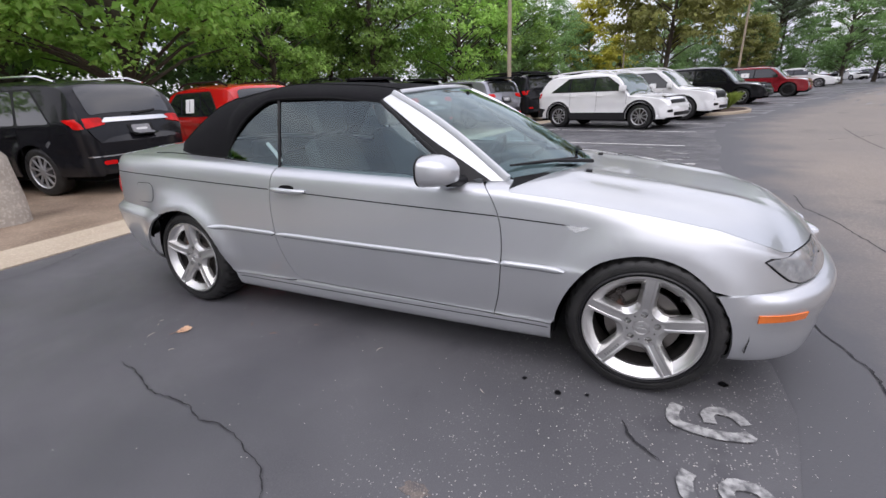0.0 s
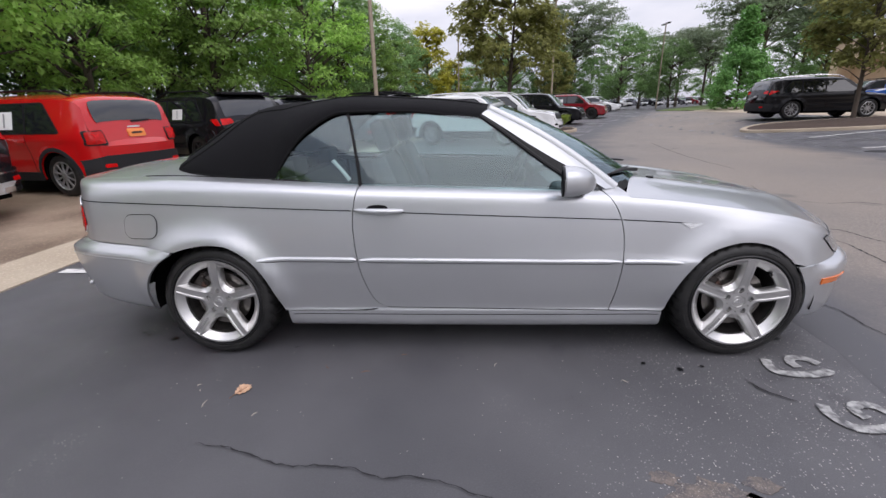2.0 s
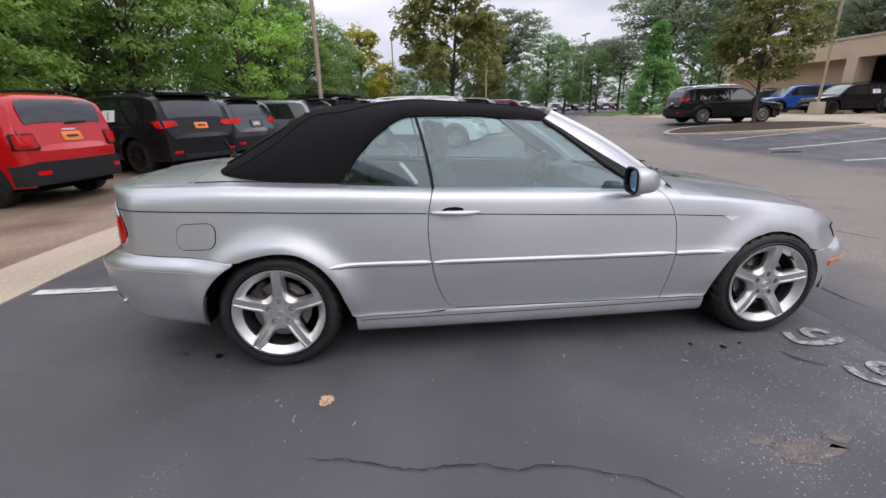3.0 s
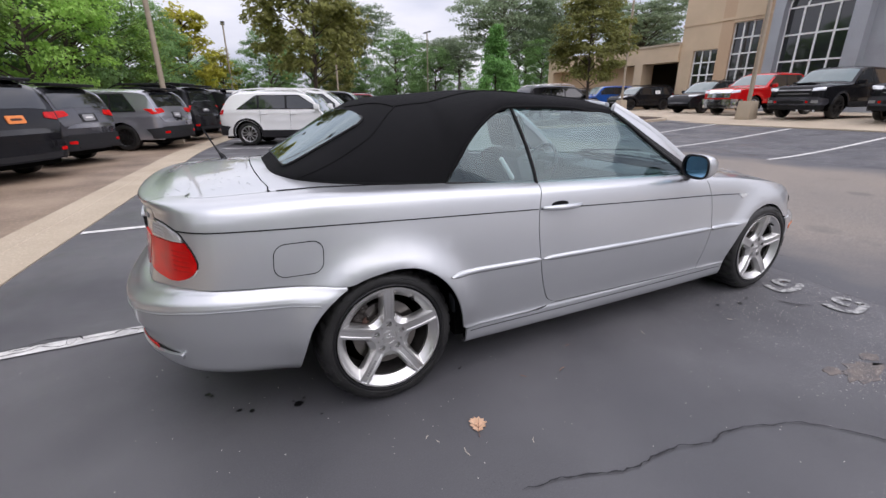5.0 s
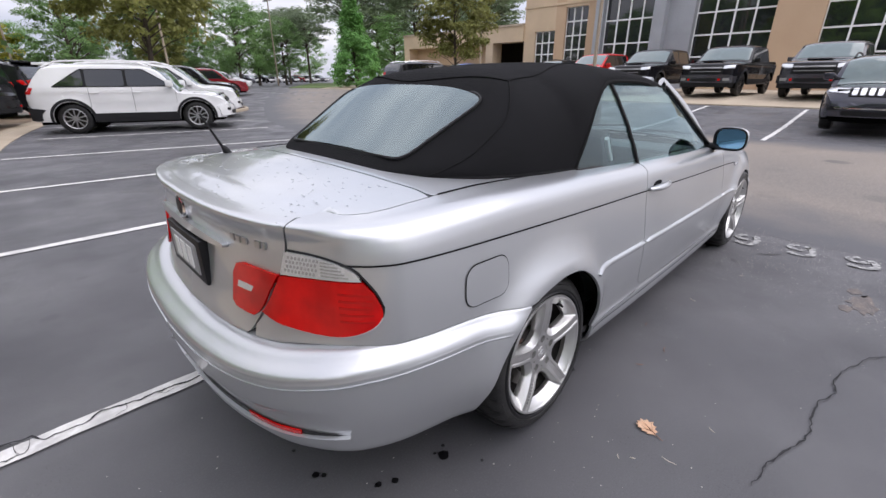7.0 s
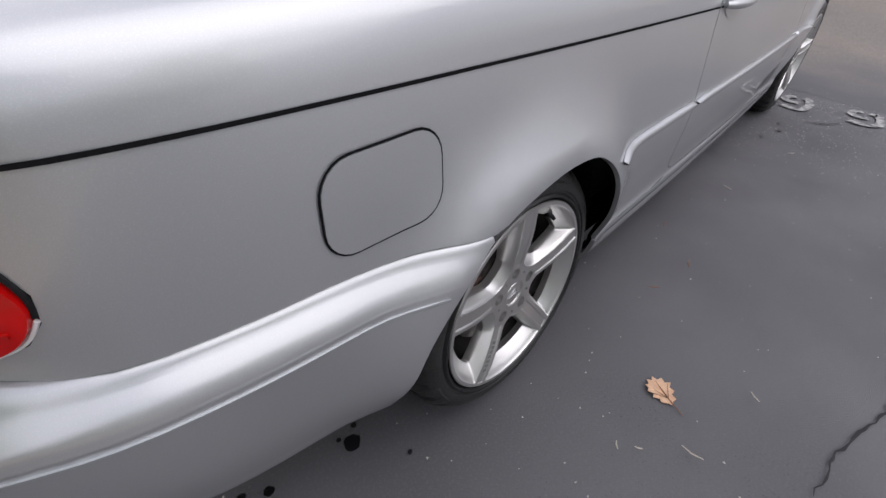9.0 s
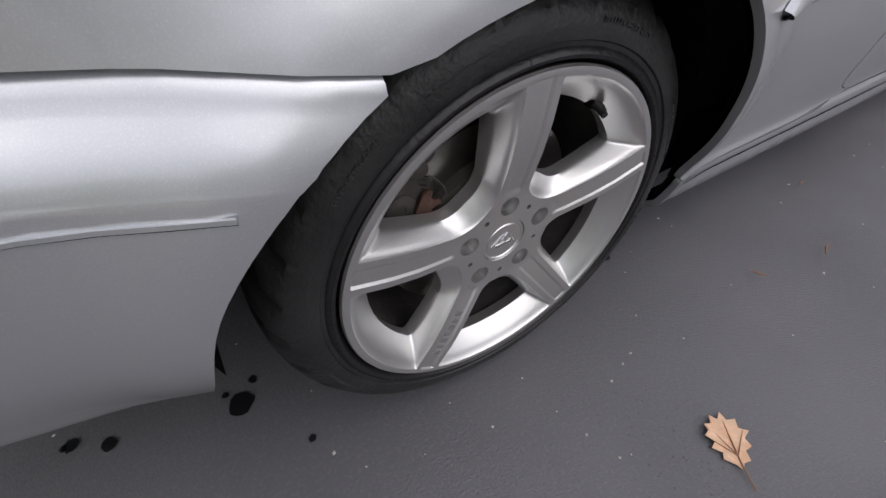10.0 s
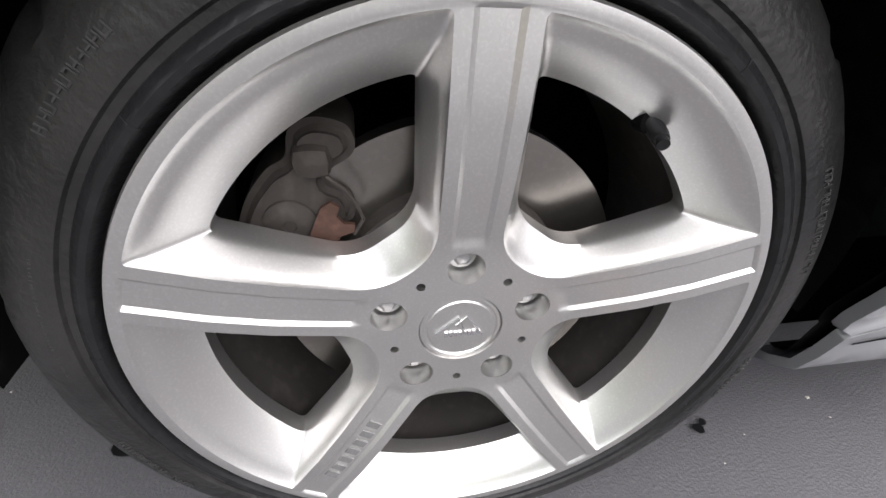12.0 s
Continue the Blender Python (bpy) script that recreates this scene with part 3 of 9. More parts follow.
for px, py, ra, rb in ((0.84, -1.67, 0.17, 0.075), (0.70, -1.60, 0.06, 0.035), (1.03, -1.62, 0.07, 0.04)):
    sheet("worn_patch", [(px + ra * wob.uniform(0.6, 1.1) * math.cos(a), py + rb * wob.uniform(0.6, 1.1) * math.sin(a)) for a in np.linspace(0, math.tau, 27)[:-1]], BARE, "worn brown patch of bare aggregate in the asphalt", "ground", 0.0022)
sheet("drain_cover", [(9.75 + 0.42 * math.cos(a), 8.05 + 0.22 * math.sin(a)) for a in np.linspace(0, math.tau, 25)[:-1]], CRACK, "dark iron drain cover in the asphalt", "drain", 0.008)
for px, py, r in ((1.74, 7.0, 0.10), (1.97, 6.7, 0.12), (1.79, 5.92, 0.13), (1.44, 7.5, 0.08), (1.62, 6.4, 0.07), (2.02, 6.15, 0.06)):
    sheet("paint_scrap", [(px + r * 1.3 * wob.uniform(0.4, 1.1) * math.cos(a), py + r * 0.6 * wob.uniform(0.4, 1.1) * math.sin(a)) for a in np.linspace(0, math.tau, 11)[:-1]], STENCIL, "scrap of old white paint on the asphalt", "road marking", 0.0095)


# oil drops and wet spots
def drop(x, y, r, seed):
    rnd = random.Random(seed)
    bm = bmesh.new()
    bm.faces.new([bm.verts.new((x + r * rnd.uniform(0.75, 1.15) * math.cos(a), y + r * rnd.uniform(0.75, 1.15) * math.sin(a), 0.0050)) for a in np.linspace(0, math.tau, 15)[:-1]])
    return tagged(part("oil_spot", bm, OIL), "small black oil spot on asphalt", "stain", "oil spots", "structure")


OIL = material("black_oil", (0.004, 0.004, 0.005), 0.35, grain=0.3, grain_scale=90)
for k, (x, y, r) in enumerate([(-1.770, -0.672, 0.021), (-1.742, -0.640, 0.008), (-1.79, -0.645, 0.006), (-2.148, -0.419, 0.014), (-2.13, -0.44, 0.010), (-2.016, -0.605, 0.012), (-1.965, -0.632, 0.012), (-1.688, -0.788, 0.007), (-2.156, -0.267, 0.008), (-2.026, -0.603, 0.006), (-0.987, -0.756, 0.008), (-0.975, -0.748, 0.006), (1.06, -0.93, 0.016), (1.18, -0.90, 0.010), (0.90, -0.88, 0.012), (1.72, -0.62, 0.02)]):
    drop(x, y, r, k)

# ---- the silver convertible ----
CAR = tagged(new("convertible_car"), "silver two-door convertible with closed black soft top on asphalt", "car")
CAR.location = (0, 0.03, 0)

# Plan of the body's side, from the middle of the tail round to the middle of the nose: (x, half width).
PLAN = smooth_line([(-2.375, 0), (-2.365, 0.25), (-2.335, 0.45), (-2.285, 0.60), (-2.20, 0.715), (-2.09, 0.780), (-1.92, 0.818), (-1.62, 0.838), (-1.3, 0.846),
                    (-0.9, 0.850), (-0.4, 0.854), (0.1, 0.854), (0.6, 0.848), (1.0, 0.840), (1.36, 0.834), (1.58, 0.820), (1.74, 0.785), (1.87, 0.718), (1.97, 0.61), (2.05, 0.42), (2.09, 0.2), (2.10, 0)], 24)
ARC = np.r_[0, np.cumsum(np.linalg.norm(np.diff(PLAN, axis=0), axis=1))]
PLAN_T = np.gradient(PLAN, ARC, axis=0)
PLAN_T /= np.linalg.norm(PLAN_T, axis=1)[:, None]
REAR_HUB, FRONT_HUB, HUB_Z = -1.3625, 1.3625, 0.318


def x_to_u(x):
    return np.interp(x, PLAN[:, 0], ARC)


def keyed(x, table):
    return np.interp(x, [k for k, _ in table], [v for _, v in table])


BELT = [(-2.4, 0.945), (-2.1, 0.955), (-1.6, 0.958), (-1.02, 0.936), (-0.54, 0.912), (0.0, 0.892), (0.5, 0.874), (0.75, 0.862), (1.0, 0.838), (1.36, 0.788), (1.6, 0.745), (1.8, 0.69), (2.0, 0.62), (2.2, 0.58)]
CREASE = [(-2.4, 0.880), (-2.0, 0.867), (-1.54, 0.850), (-1.01, 0.826), (-0.58, 0.808), (0.13, 0.775), (0.72, 0.748), (1.11, 0.722), (1.4, 0.70), (1.7, 0.64), (2.1, 0.56)]
SILL_IN = [(-2.4, 0.58), (-2.2, 0.625), (-2.1, 0.655), (-1.95, 0.660), (-1.75, 0.652), (-1.5, 0.655), (-1.2, 0.672), (-0.6, 0.72), (0.5, 0.70), (0.72, 0.655), (1.0, 0.635), (1.3, 0.628), (1.6, 0.60), (1.8, 0.55), (1.95, 0.45), (2.1, 0.20)]


def side_levels(x, u):
    """Height and inset of the body's side at each level from sill to shoulder."""
    zb, zc = keyed(x, BELT), keyed(x, CREASE)
    w = np.interp(u, ARC, PLAN[:, 1])
    o = np.ones_like(x)
    l5 = np.minimum(0.52, zc - 0.20)
    side_z = [0.150 * o, 0.185 * o, 0.255 * o, 0.290 * o, np.minimum(0.40, l5 - 0.09), l5, zc - 0.15, zc, zb - 0.036, zb - 0.010, zb + 0.006, zb + 0.012, zb + 0.016]
    inner = np.clip(w - keyed(x, SILL_IN), 0.10, 0.5)
    side_d = [0.075 * o, 0.030 * o, 0.022 * o, 0.026 * o, 0.011 * o, 0.0 * o, 0.009 * o, 0.027 * o, 0.041 * o, 0.058 * o, 0.088 * o, 0.5 * (0.108 + inner), inner]
    rear_z = [0.30, 0.36, 0.44, 0.52, 0.58, 0.63, 0.72, 0.86, 0.915, 0.945, 0.962, 0.968, 0.972]
    rear_d = [0.09, 0.08, 0.07, 0.06, 0.070, 0.082, 0.102, 0.116, 0.116, 0.106, 0.108, 0.150, 0.24]
    nose_z = [0.24, 0.28, 0.33, 0.38, 0.43, 0.48, 0.53, 0.59, 0.635, 0.655, 0.67, 0.685, 0.70]
    nose_d = [0.06, 0.04, 0.03, 0.03, 0.025, 0.02, 0.025, 0.05, 0.085, 0.105, 0.13, 0.17, 0.24]
    r, f = 1 - step01(x, -2.30, -1.98), step01(x, 1.74, 1.98)
    z = [a * (1 - r) * (1 - f) + b * r + c * f for a, b, c in zip(side_z, rear_z, nose_z)]
    d = [a * (1 - r) * (1 - f) + b * r + c * f for a, b, c in zip(side_d, rear_d, nose_d)]
    return np.array(z), np.array(d)


def flare(x, z):
    """The swelling round the wheel arches."""
    total = 0.0
    for hub, size in ((REAR_HUB, 0.042), (FRONT_HUB, 0.020)):
        r = np.hypot(x - hub, (z - 0.30) * 1.0)
        total = total + size * np.exp(-((np.maximum(r, 0.350) - 0.350) / 0.082) ** 2) * step01(z, 0.15, 0.42)
    return total


def curve_at(levels, s):
    """Catmull-Rom through the levels, at the index s."""
    k = np.clip(np.floor(s).astype(int), 0, len(levels) - 2)
    t, col = np.clip(s - k, -0.01, 1.01), np.arange(len(s))
    a, b, c, d = levels[np.maximum(k - 1, 0), col], levels[k, col], levels[k + 1, col], levels[np.minimum(k + 2, len(levels) - 1), col]
    m1, m2 = (c - a) / 2, (d - b) / 2
    return (2 * t ** 3 - 3 * t ** 2 + 1) * b + (t ** 3 - 2 * t ** 2 + t) * m1 + (-2 * t ** 3 + 3 * t ** 2) * c + (t ** 3 - t ** 2) * m2


def on_plan(u, d, z):
    x, w = np.interp(u, ARC, PLAN[:, 0]), np.interp(u, ARC, PLAN[:, 1])
    tx, tw = np.interp(u, ARC, PLAN_T[:, 0]), np.interp(u, ARC, PLAN_T[:, 1])
    return np.stack([x + tw * d, -(w - tx * d), z], 1)


def girdle(u, s):
    u, s = np.asarray(u, float), np.asarray(s, float)
    x = np.interp(u, ARC, PLAN[:, 0])
    zl, dl = side_levels(x, u)
    z, d = curve_at(zl, s), curve_at(dl, s)
    return on_plan(u, d - flare(x, z), z)


def s_of(u, z):
    """The level index at which the side has the height z."""
    u = np.array([float(u)])
    zl, _ = side_levels(np.interp(u, ARC, PLAN[:, 0]), u)
    ss = np.linspace(0, 12, 241)
    return float(np.interp(z, np.maximum.accumulate(curve_at(np.repeat(zl, 241, 1), ss)), ss))


def xz(points):
    """Points of the side, given as (x, z), as (u, level)."""
    return [(float(x_to_u(x)), s_of(x_to_u(x), z)) for x, z in points]


def dense(points, gap=0.03):
    out = []
    for a, b in zip(points, points[1:]):
        n = max(1, int(math.hypot(b[0] - a[0], b[1] - a[1]) / gap))
        out += [(a[0] + (b[0] - a[0]) * k / n, a[1] + (b[1] - a[1]) * k / n) for k in range(n)]
    return out + [points[-1]]


def level_run(x0, x1, level, n=24):
    return [(float(x_to_u(x)), level) for x in np.linspace(x0, x1, n)]


REAR_ARCH = smooth_line([(-1.752, 0.240), (-1.727, 0.34), (-1.684, 0.465), (-1.604, 0.556), (-1.505, 0.614), (-1.40, 0.641), (-1.31, 0.648), (-1.215, 0.630), (-1.12, 0.565), (-1.05, 0.465), (-1.003, 0.32), (-0.975, 0.20), (-0.968, 0.165)], 6)
FRONT_ARCH = smooth_line([(0.992, 0.165), (0.998, 0.22), (1.02, 0.35), (1.075, 0.475), (1.16, 0.575), (1.27, 0.622), (1.375, 0.630), (1.49, 0.595), (1.60, 0.50), (1.665, 0.38), (1.685, 0.25), (1.68, 0.19)], 6)
DOOR_REAR = smooth_line([(-0.540, 0.945), (-0.552, 0.905), (-0.572, 0.81), (-0.577, 0.69), (-0.556, 0.50), (-0.512, 0.36), (-0.475, 0.306), (-0.42, 0.284)], 6)
DOOR_FRONT = smooth_line([(0.725, 0.268), (0.750, 0.38), (0.764, 0.53), (0.762, 0.66), (0.742, 0.755), (0.700, 0.838), (0.650, 0.885)], 6)
BUMPER_TOP = [(-1.535, 0.606), (-1.65, 0.622), (-1.80, 0.638), (-2.0, 0.652), (-2.12, 0.655), (-2.22, 0.645), (-2.30, 0.628), (-2.345, 0.615), (-2.37, 0.608), (-2.3749, 0.605)]


def bumper_top_z(u):
    return float(np.interp(np.interp(u, ARC, PLAN[:, 0]), [x for x, _ in BUMPER_TOP[::-1]], [z for _, z in BUMPER_TOP[::-1]]))


def shift(line, dx=0.0, dz=0.0):
    return [(x + dx, z + dz) for x, z in line]


def bonnet_edge_level(u):
    return np.interp(u, [4.55, 4.93], [9.0, 8.12])


# the lid's edge beside the lamps, and the lamps' outlines: (along the tail, height)
LID_EDGE = [(0.461, 0.656), (0.494, 0.703), (0.540, 0.768), (0.587, 0.832), (0.616, 0.888), (0.635, 0.944)]
LAMP_LOW = [(0.494, 0.700), (0.560, 0.688), (0.628, 0.682), (0.710, 0.679), (0.796, 0.681), (0.855, 0.692), (0.896, 0.710), (0.918, 0.735), (0.921, 0.760), (0.905, 0.800)]
LAMP_TOP = [(0.864, 0.853), (0.835, 0.868), (0.801, 0.877), (0.750, 0.884), (0.695, 0.888), (0.622, 0.890)]


def tail_line(points, du=0.0, dz=0.0):
    return [(u + du, s_of(u + du, z + dz)) for u, z in points]


def build_side(side):
    """Door, wing, quarter panel, sill and their fittings on one side (1: kerb side, -1: far side)."""
    g = 0.0022
    # door
    rear = [(x, min(z, 0.999)) for x, z in shift(DOOR_REAR, g)]
    top_r, top_f = float(x_to_u(-0.538 + g)), float(x_to_u(0.640))
    line = [(top_r, 11.2)] + xz([p for p in rear if p[1] < 0.90]) + xz([(x, 0.284 - 0.016 * (x + 0.42) / 1.14) for x in np.linspace(-0.38, 0.69, 24)]) + xz([p for p in shift(DOOR_FRONT, -g) if p[1] < 0.868]) + [(top_f, 11.2)]
    line += [(float(x_to_u(x)), 11.2) for x in np.linspace(0.62, -0.50, 24)]
    door = skin("door", line, girdle, SILVER, CAR, "closed silver door with shade lines along crease and rub strip", (0.045, 0.5), side=side)
    # front wing
    arch = [p for p in FRONT_ARCH if p[1] > 0.262]
    line = xz([p for p in shift(DOOR_FRONT, g)][::-1])
    line = [(float(x_to_u(0.655)), 12.0)] + [q for q in line if q[1] < 10] + xz([(0.80, 0.264), (0.9, 0.263), (0.99, 0.262)]) + xz([p for p in arch if p[0] < 1.675 and (p[0] < 1.5 or p[1] > 0.505)])
    line += xz([(1.66, 0.500), (1.70, 0.504), (1.755, 0.508), (1.80, 0.512), (1.85, 0.515), (1.88, 0.517)]) + [(4.905, s_of(4.905, 0.526)), (4.86, 6.42), (4.804, 6.66), (4.765, 6.82), (4.736, 6.97), (4.76, 7.20), (4.80, 7.42), (4.86, 7.76), (4.928, 8.08)]
    line += [(u, float(bonnet_edge_level(u))) for u in np.linspace(4.90, float(x_to_u(0.785)), 40)] + [(float(x_to_u(0.772)), 12.0), (float(x_to_u(0.72)), 12.0)]
    skin("front_wing", line, girdle, SILVER, CAR, "", (0.045, 0.5), side=side)
    # rear quarter
    arch = [p for p in REAR_ARCH if p[1] > 0.262 and (p[0] > -1.4 or p[1] > 0.608)]
    line = [(float(x_to_u(-0.538 - g)), 12.0)] + [q for q in xz(shift(DOOR_REAR, -g)) if q[1] < 10.5] + xz([(-0.6, 0.265), (-0.75, 0.264), (-0.97, 0.262)]) + xz(arch[::-1])
    line += [(u, v) for u, v in xz([(x, z + 0.004) for x, z in BUMPER_TOP[:-3]])]
    line += [(0.52, s_of(0.52, bumper_top_z(0.52) + 0.004)), (0.464, s_of(0.464, bumper_top_z(0.464) + 0.004))]
    line += tail_line(LID_EDGE[:1], 0.003) + tail_line(LAMP_LOW[:-2], 0.004, -0.005) + tail_line([(0.929, 0.760), (0.912, 0.803), (0.872, 0.857)]) + tail_line(LAMP_TOP[1:], 0.004, 0.006) + tail_line(LID_EDGE[-1:], 0.003)
    line += [(0.642, 10.0), (0.648, 11.0), (0.70, 11.6), (float(x_to_u(-2.19)), 12.0)]
    line += [(float(x_to_u(x)), 12.0) for x in np.linspace(-2.15, -0.57, 40)]
    quarter = skin("quarter_panel", line, girdle, SILVER, CAR, "", (0.045, 0.5), side=side)
    # fuel flap lies in its own black gap
    if side > 0:
        def rounded(x0, z0, x1, z1, r, slant=0.0):
            pts = []
            for cx, cz, a0 in ((x1 - r, z0 + r, -90), (x1 - r, z1 - r, 0), (x0 + r, z1 - r, 90), (x0 + r, z0 + r, 180)):
                pts += [(cx + r * math.cos(radians(a0 + k * 15)), cz + r * math.sin(radians(a0 + k * 15))) for k in range(7)]
            return [(x + slant * (z - z0), z) for x, z in pts]
        skin("fuel_flap_gap", xz(rounded(-1.8018, 0.6715, -1.6152, 0.8020, 0.0453, 0.08)), girdle, LINE, quarter, "", (0.03, 0.25), lip=0, lift=0.0022)
        skin("fuel_flap", xz(rounded(-1.7983, 0.6750, -1.6187, 0.7985, 0.0418, 0.08)), girdle, SILVER, quarter, "rounded silver fuel filler flap", (0.03, 0.25), lip=0.006, lift=0.0042)
    # sill below the door
    line = level_run(-0.968, 0.990, 0.0) + xz([(x, float(keyed(x, [(-0.98, 0.258), (-0.52, 0.260), (-0.47, 0.279), (-0.38, 0.279), (0.69, 0.263), (0.74, 0.260), (1.0, 0.257)]))) for x in np.linspace(0.992, -0.974, 60)])
    skin("sill", line, girdle, SILVER, CAR, "", (0.06, 0.5), side=side)
    groove = xz([(x, 0.243) for x in np.linspace(-0.95, 0.98, 20)]) + xz([(x, 0.239) for x in np.linspace(0.98, -0.95, 20)])
    skin("sill_groove", groove, girdle, LINE, CAR, "", (0.1, 1), lip=0, lift=0.001, side=side)
    # thin black line painting the crease's shade, and raised rub strips
    for x0, x1 in ((-2.145, -0.581), (-0.570, 0.740), (0.752, 1.10)):
        zc = [(x, float(keyed(x, CREASE))) for x in np.linspace(x0, x1, 24)]
        skin("swage_line", xz(shift(zc, 0, -0.0024)) + xz(shift(zc, 0, 0.0024)[::-1]), girdle, LINE, CAR, "", (0.03, 1), lip=0, lift=0.0022, side=side)
    for x0, x1 in ((-1.078, -0.568), (-0.553, 0.757), (0.766, 1.045)):
        run = np.linspace(x0, x1, 24)
        mid = 0.566 - 0.030 * (run + 1.08) / 2.12
        half = 0.0125 * np.minimum(1, np.minimum((run - x0) / (0.05 if x0 < -1 else 0.005) + 0.25, (x1 - run) / (0.05 if x1 > 1 else 0.005) + 0.25))
        rows = []
        for off, out in ((1.0, 0.0), (0.86, 0.0075), (0.45, 0.0115), (-0.35, 0.0125), (-0.85, 0.0085), (-1.0, 0.0)):
            uv = xz(list(zip(run, mid + half * off)))
            p = girdle([a for a, _ in uv], [b for _, b in uv])
            rows.append(p + np.array((0, -1.0, 0)) * (out + 0.001))
        verts = np.concatenate(rows) * (1, side, 1)
        faces = [(r * 24 + k, (r + 1) * 24 + k, (r + 1) * 24 + k + 1, r * 24 + k + 1) for r in range(5) for k in range(23)]
        strip = link("rub_strip", verts, faces if side > 0 else [f[::-1] for f in faces], SILVER, CAR)
        low = list(zip(run, mid - half))
        skin("strip_shadow_line", xz(shift(low, 0, -0.003)) + xz(shift(low[::-1], 0, 0.001)), girdle, LINE, strip, "", (0.1, 1), lip=0, lift=0.0015, side=side)
    # side repeater
    skin("side_repeater", xz([(1.030, 0.728), (1.06, 0.727), (1.125, 0.722), (1.115, 0.712), (1.075, 0.697), (1.055, 0.710)]), girdle, CLEAR_LENS, CAR, "clear triangular side repeater", (0.05, 0.5), lip=0.005, lift=0.004, side=side)
    # door handle on a scooped dish
    dish = smooth_line([(-0.535, 0.812), (-0.50, 0.845), (-0.44, 0.852), (-0.385, 0.838), (-0.372, 0.805), (-0.40, 0.778), (-0.455, 0.770), (-0.51, 0.782)], 5, True)
    skin("handle_dish", xz(dish), girdle, SILVER, door, "", (0.03, 0.25), lip=0, lift=0.0015, side=side)
    upper = smooth_line([(-0.505, 0.820), (-0.485, 0.832), (-0.44, 0.836), (-0.405, 0.830), (-0.395, 0.820)], 5)
    skin("handle_shadow", xz(upper) + xz([(-0.40, 0.816), (-0.50, 0.816)]), girdle, LINE, door, "", (0.05, 0.5), lip=0, lift=0.0022, side=side)
    bar = bmesh.new()
    run = np.linspace(-0.556, -0.318, 15)
    mid = girdle(x_to_u(run), np.array([s_of(x_to_u(x), 0.812 - 0.02 * (x + 0.55)) for x in run]))
    pts = [Vector((p[0], p[1] - 0.008 - 0.020 * math.sin(math.pi * k / 14) ** 0.6, p[2])) for k, p in enumerate(mid)]
    tube(bar, pts, [0.004 + 0.0105 * math.sin(math.pi * (k + 0.6) / 15.2) ** 0.5 for k in range(15)], 12)
    for v in bar.verts:
        v.co.y *= side
    part("door_handle", bar, SILVER, door, "silver grab handle", True)
    return door, quarter


door, quarter = build_side(1)
build_side(-1)


# ---- bumpers, lamps and tail ----
def bumper_rear(u, s):
    """s runs from the lower edge, 0, over the crease, 7, to the shelf's inner edge, 10."""
    u, s = np.asarray(u, float), np.asarray(s, float)
    x = np.interp(u, ARC, PLAN[:, 0])
    zt = np.interp(x, [q for q, _ in BUMPER_TOP[::-1]], [q for _, q in BUMPER_TOP[::-1]])
    zb = keyed(x, [(-2.38, 0.300), (-2.25, 0.294), (-2.05, 0.268), (-1.85, 0.245), (-1.6, 0.225)])
    o = np.ones_like(x)
    flank, fade = step01(x, -2.30, -2.0), step01(x, -1.84, -1.53)
    z = np.array([zb, zb + 0.035, zb + 0.09, zb + 0.17 * o, zt - 0.14, zt - 0.068, zt - 0.052, zt - 0.036, zt - 0.018, zt + 0.001, zt + 0.003])
    tail_d, side_d = (0.070, 0.036, 0.022, 0.004, -0.006, -0.012, -0.012, -0.009, 0.022, 0.060, 0.12), (0.070, 0.034, 0.014, -0.008, -0.020, -0.026, -0.0245, -0.017, -0.001, 0.018, 0.07)
    d = np.array([a * (1 - flank) + b * flank for a, b in zip(tail_d, side_d)])
    d = d * (1 - 0.72 * fade)
    zz, dd = curve_at(z, s), curve_at(d, s)
    return on_plan(u, dd - flare(x, zz), zz)


def both_sides(name, outline_half, place, mat, parent, label, steps, **kw):
    """A panel that runs across the car's middle: its kerb-side half and the mirrored half in one mesh."""
    a = skin(name, outline_half, place, mat, parent, label, steps, **kw)
    b = skin(name + "_far_half", outline_half, place, mat, parent, "", steps, side=-1, **kw)
    ma, mb = a.data, b.data
    n = len(ma.vertices)
    verts = [v.co[:] for v in ma.vertices] + [v.co[:] for v in mb.vertices]
    faces = [p.vertices[:] for p in ma.polygons] + [[i + n for i in p.vertices] for p in mb.polygons]
    norms = {}
    for me, base in ((ma, 0), (mb, n)):
        for lp, cn in zip(me.loops, me.corner_normals):
            norms[lp.vertex_index + base] = cn.vector[:]
    bpy.data.objects.remove(a)
    bpy.data.objects.remove(b)
    return link(name, verts, faces, mat, parent, label, True, [norms.get(i, (0, 0, 1)) for i in range(len(verts))])


U_ARCH = float(x_to_u(-1.535))
arch_edge = [p for p in REAR_ARCH if p[0] < -1.52 and p[1] < 0.602]


def bumper_s(u, z):
    ss = np.linspace(0, 10, 161)
    return float(np.interp(z, bumper_rear(np.full(161, u), ss)[:, 2], ss))


edge = [(float(x_to_u(x)), bumper_s(float(x_to_u(x)), z)) for x, z in arch_edge]
low = [(u, 0.0) for u in np.linspace(edge[0][0] - 0.01, 0.0, 40)]
high = [(u, 10.0) for u in np.linspace(0.0, U_ARCH - 0.006, 40)]
rear_bumper = both_sides("rear_bumper", low + high + edge[::-1], bumper_rear, SILVER, CAR, "painted rear bumper with a thin groove", (0.04, 0.4), lip=0.015)
run = np.linspace(0.0, float(x_to_u(-1.645)), 40)
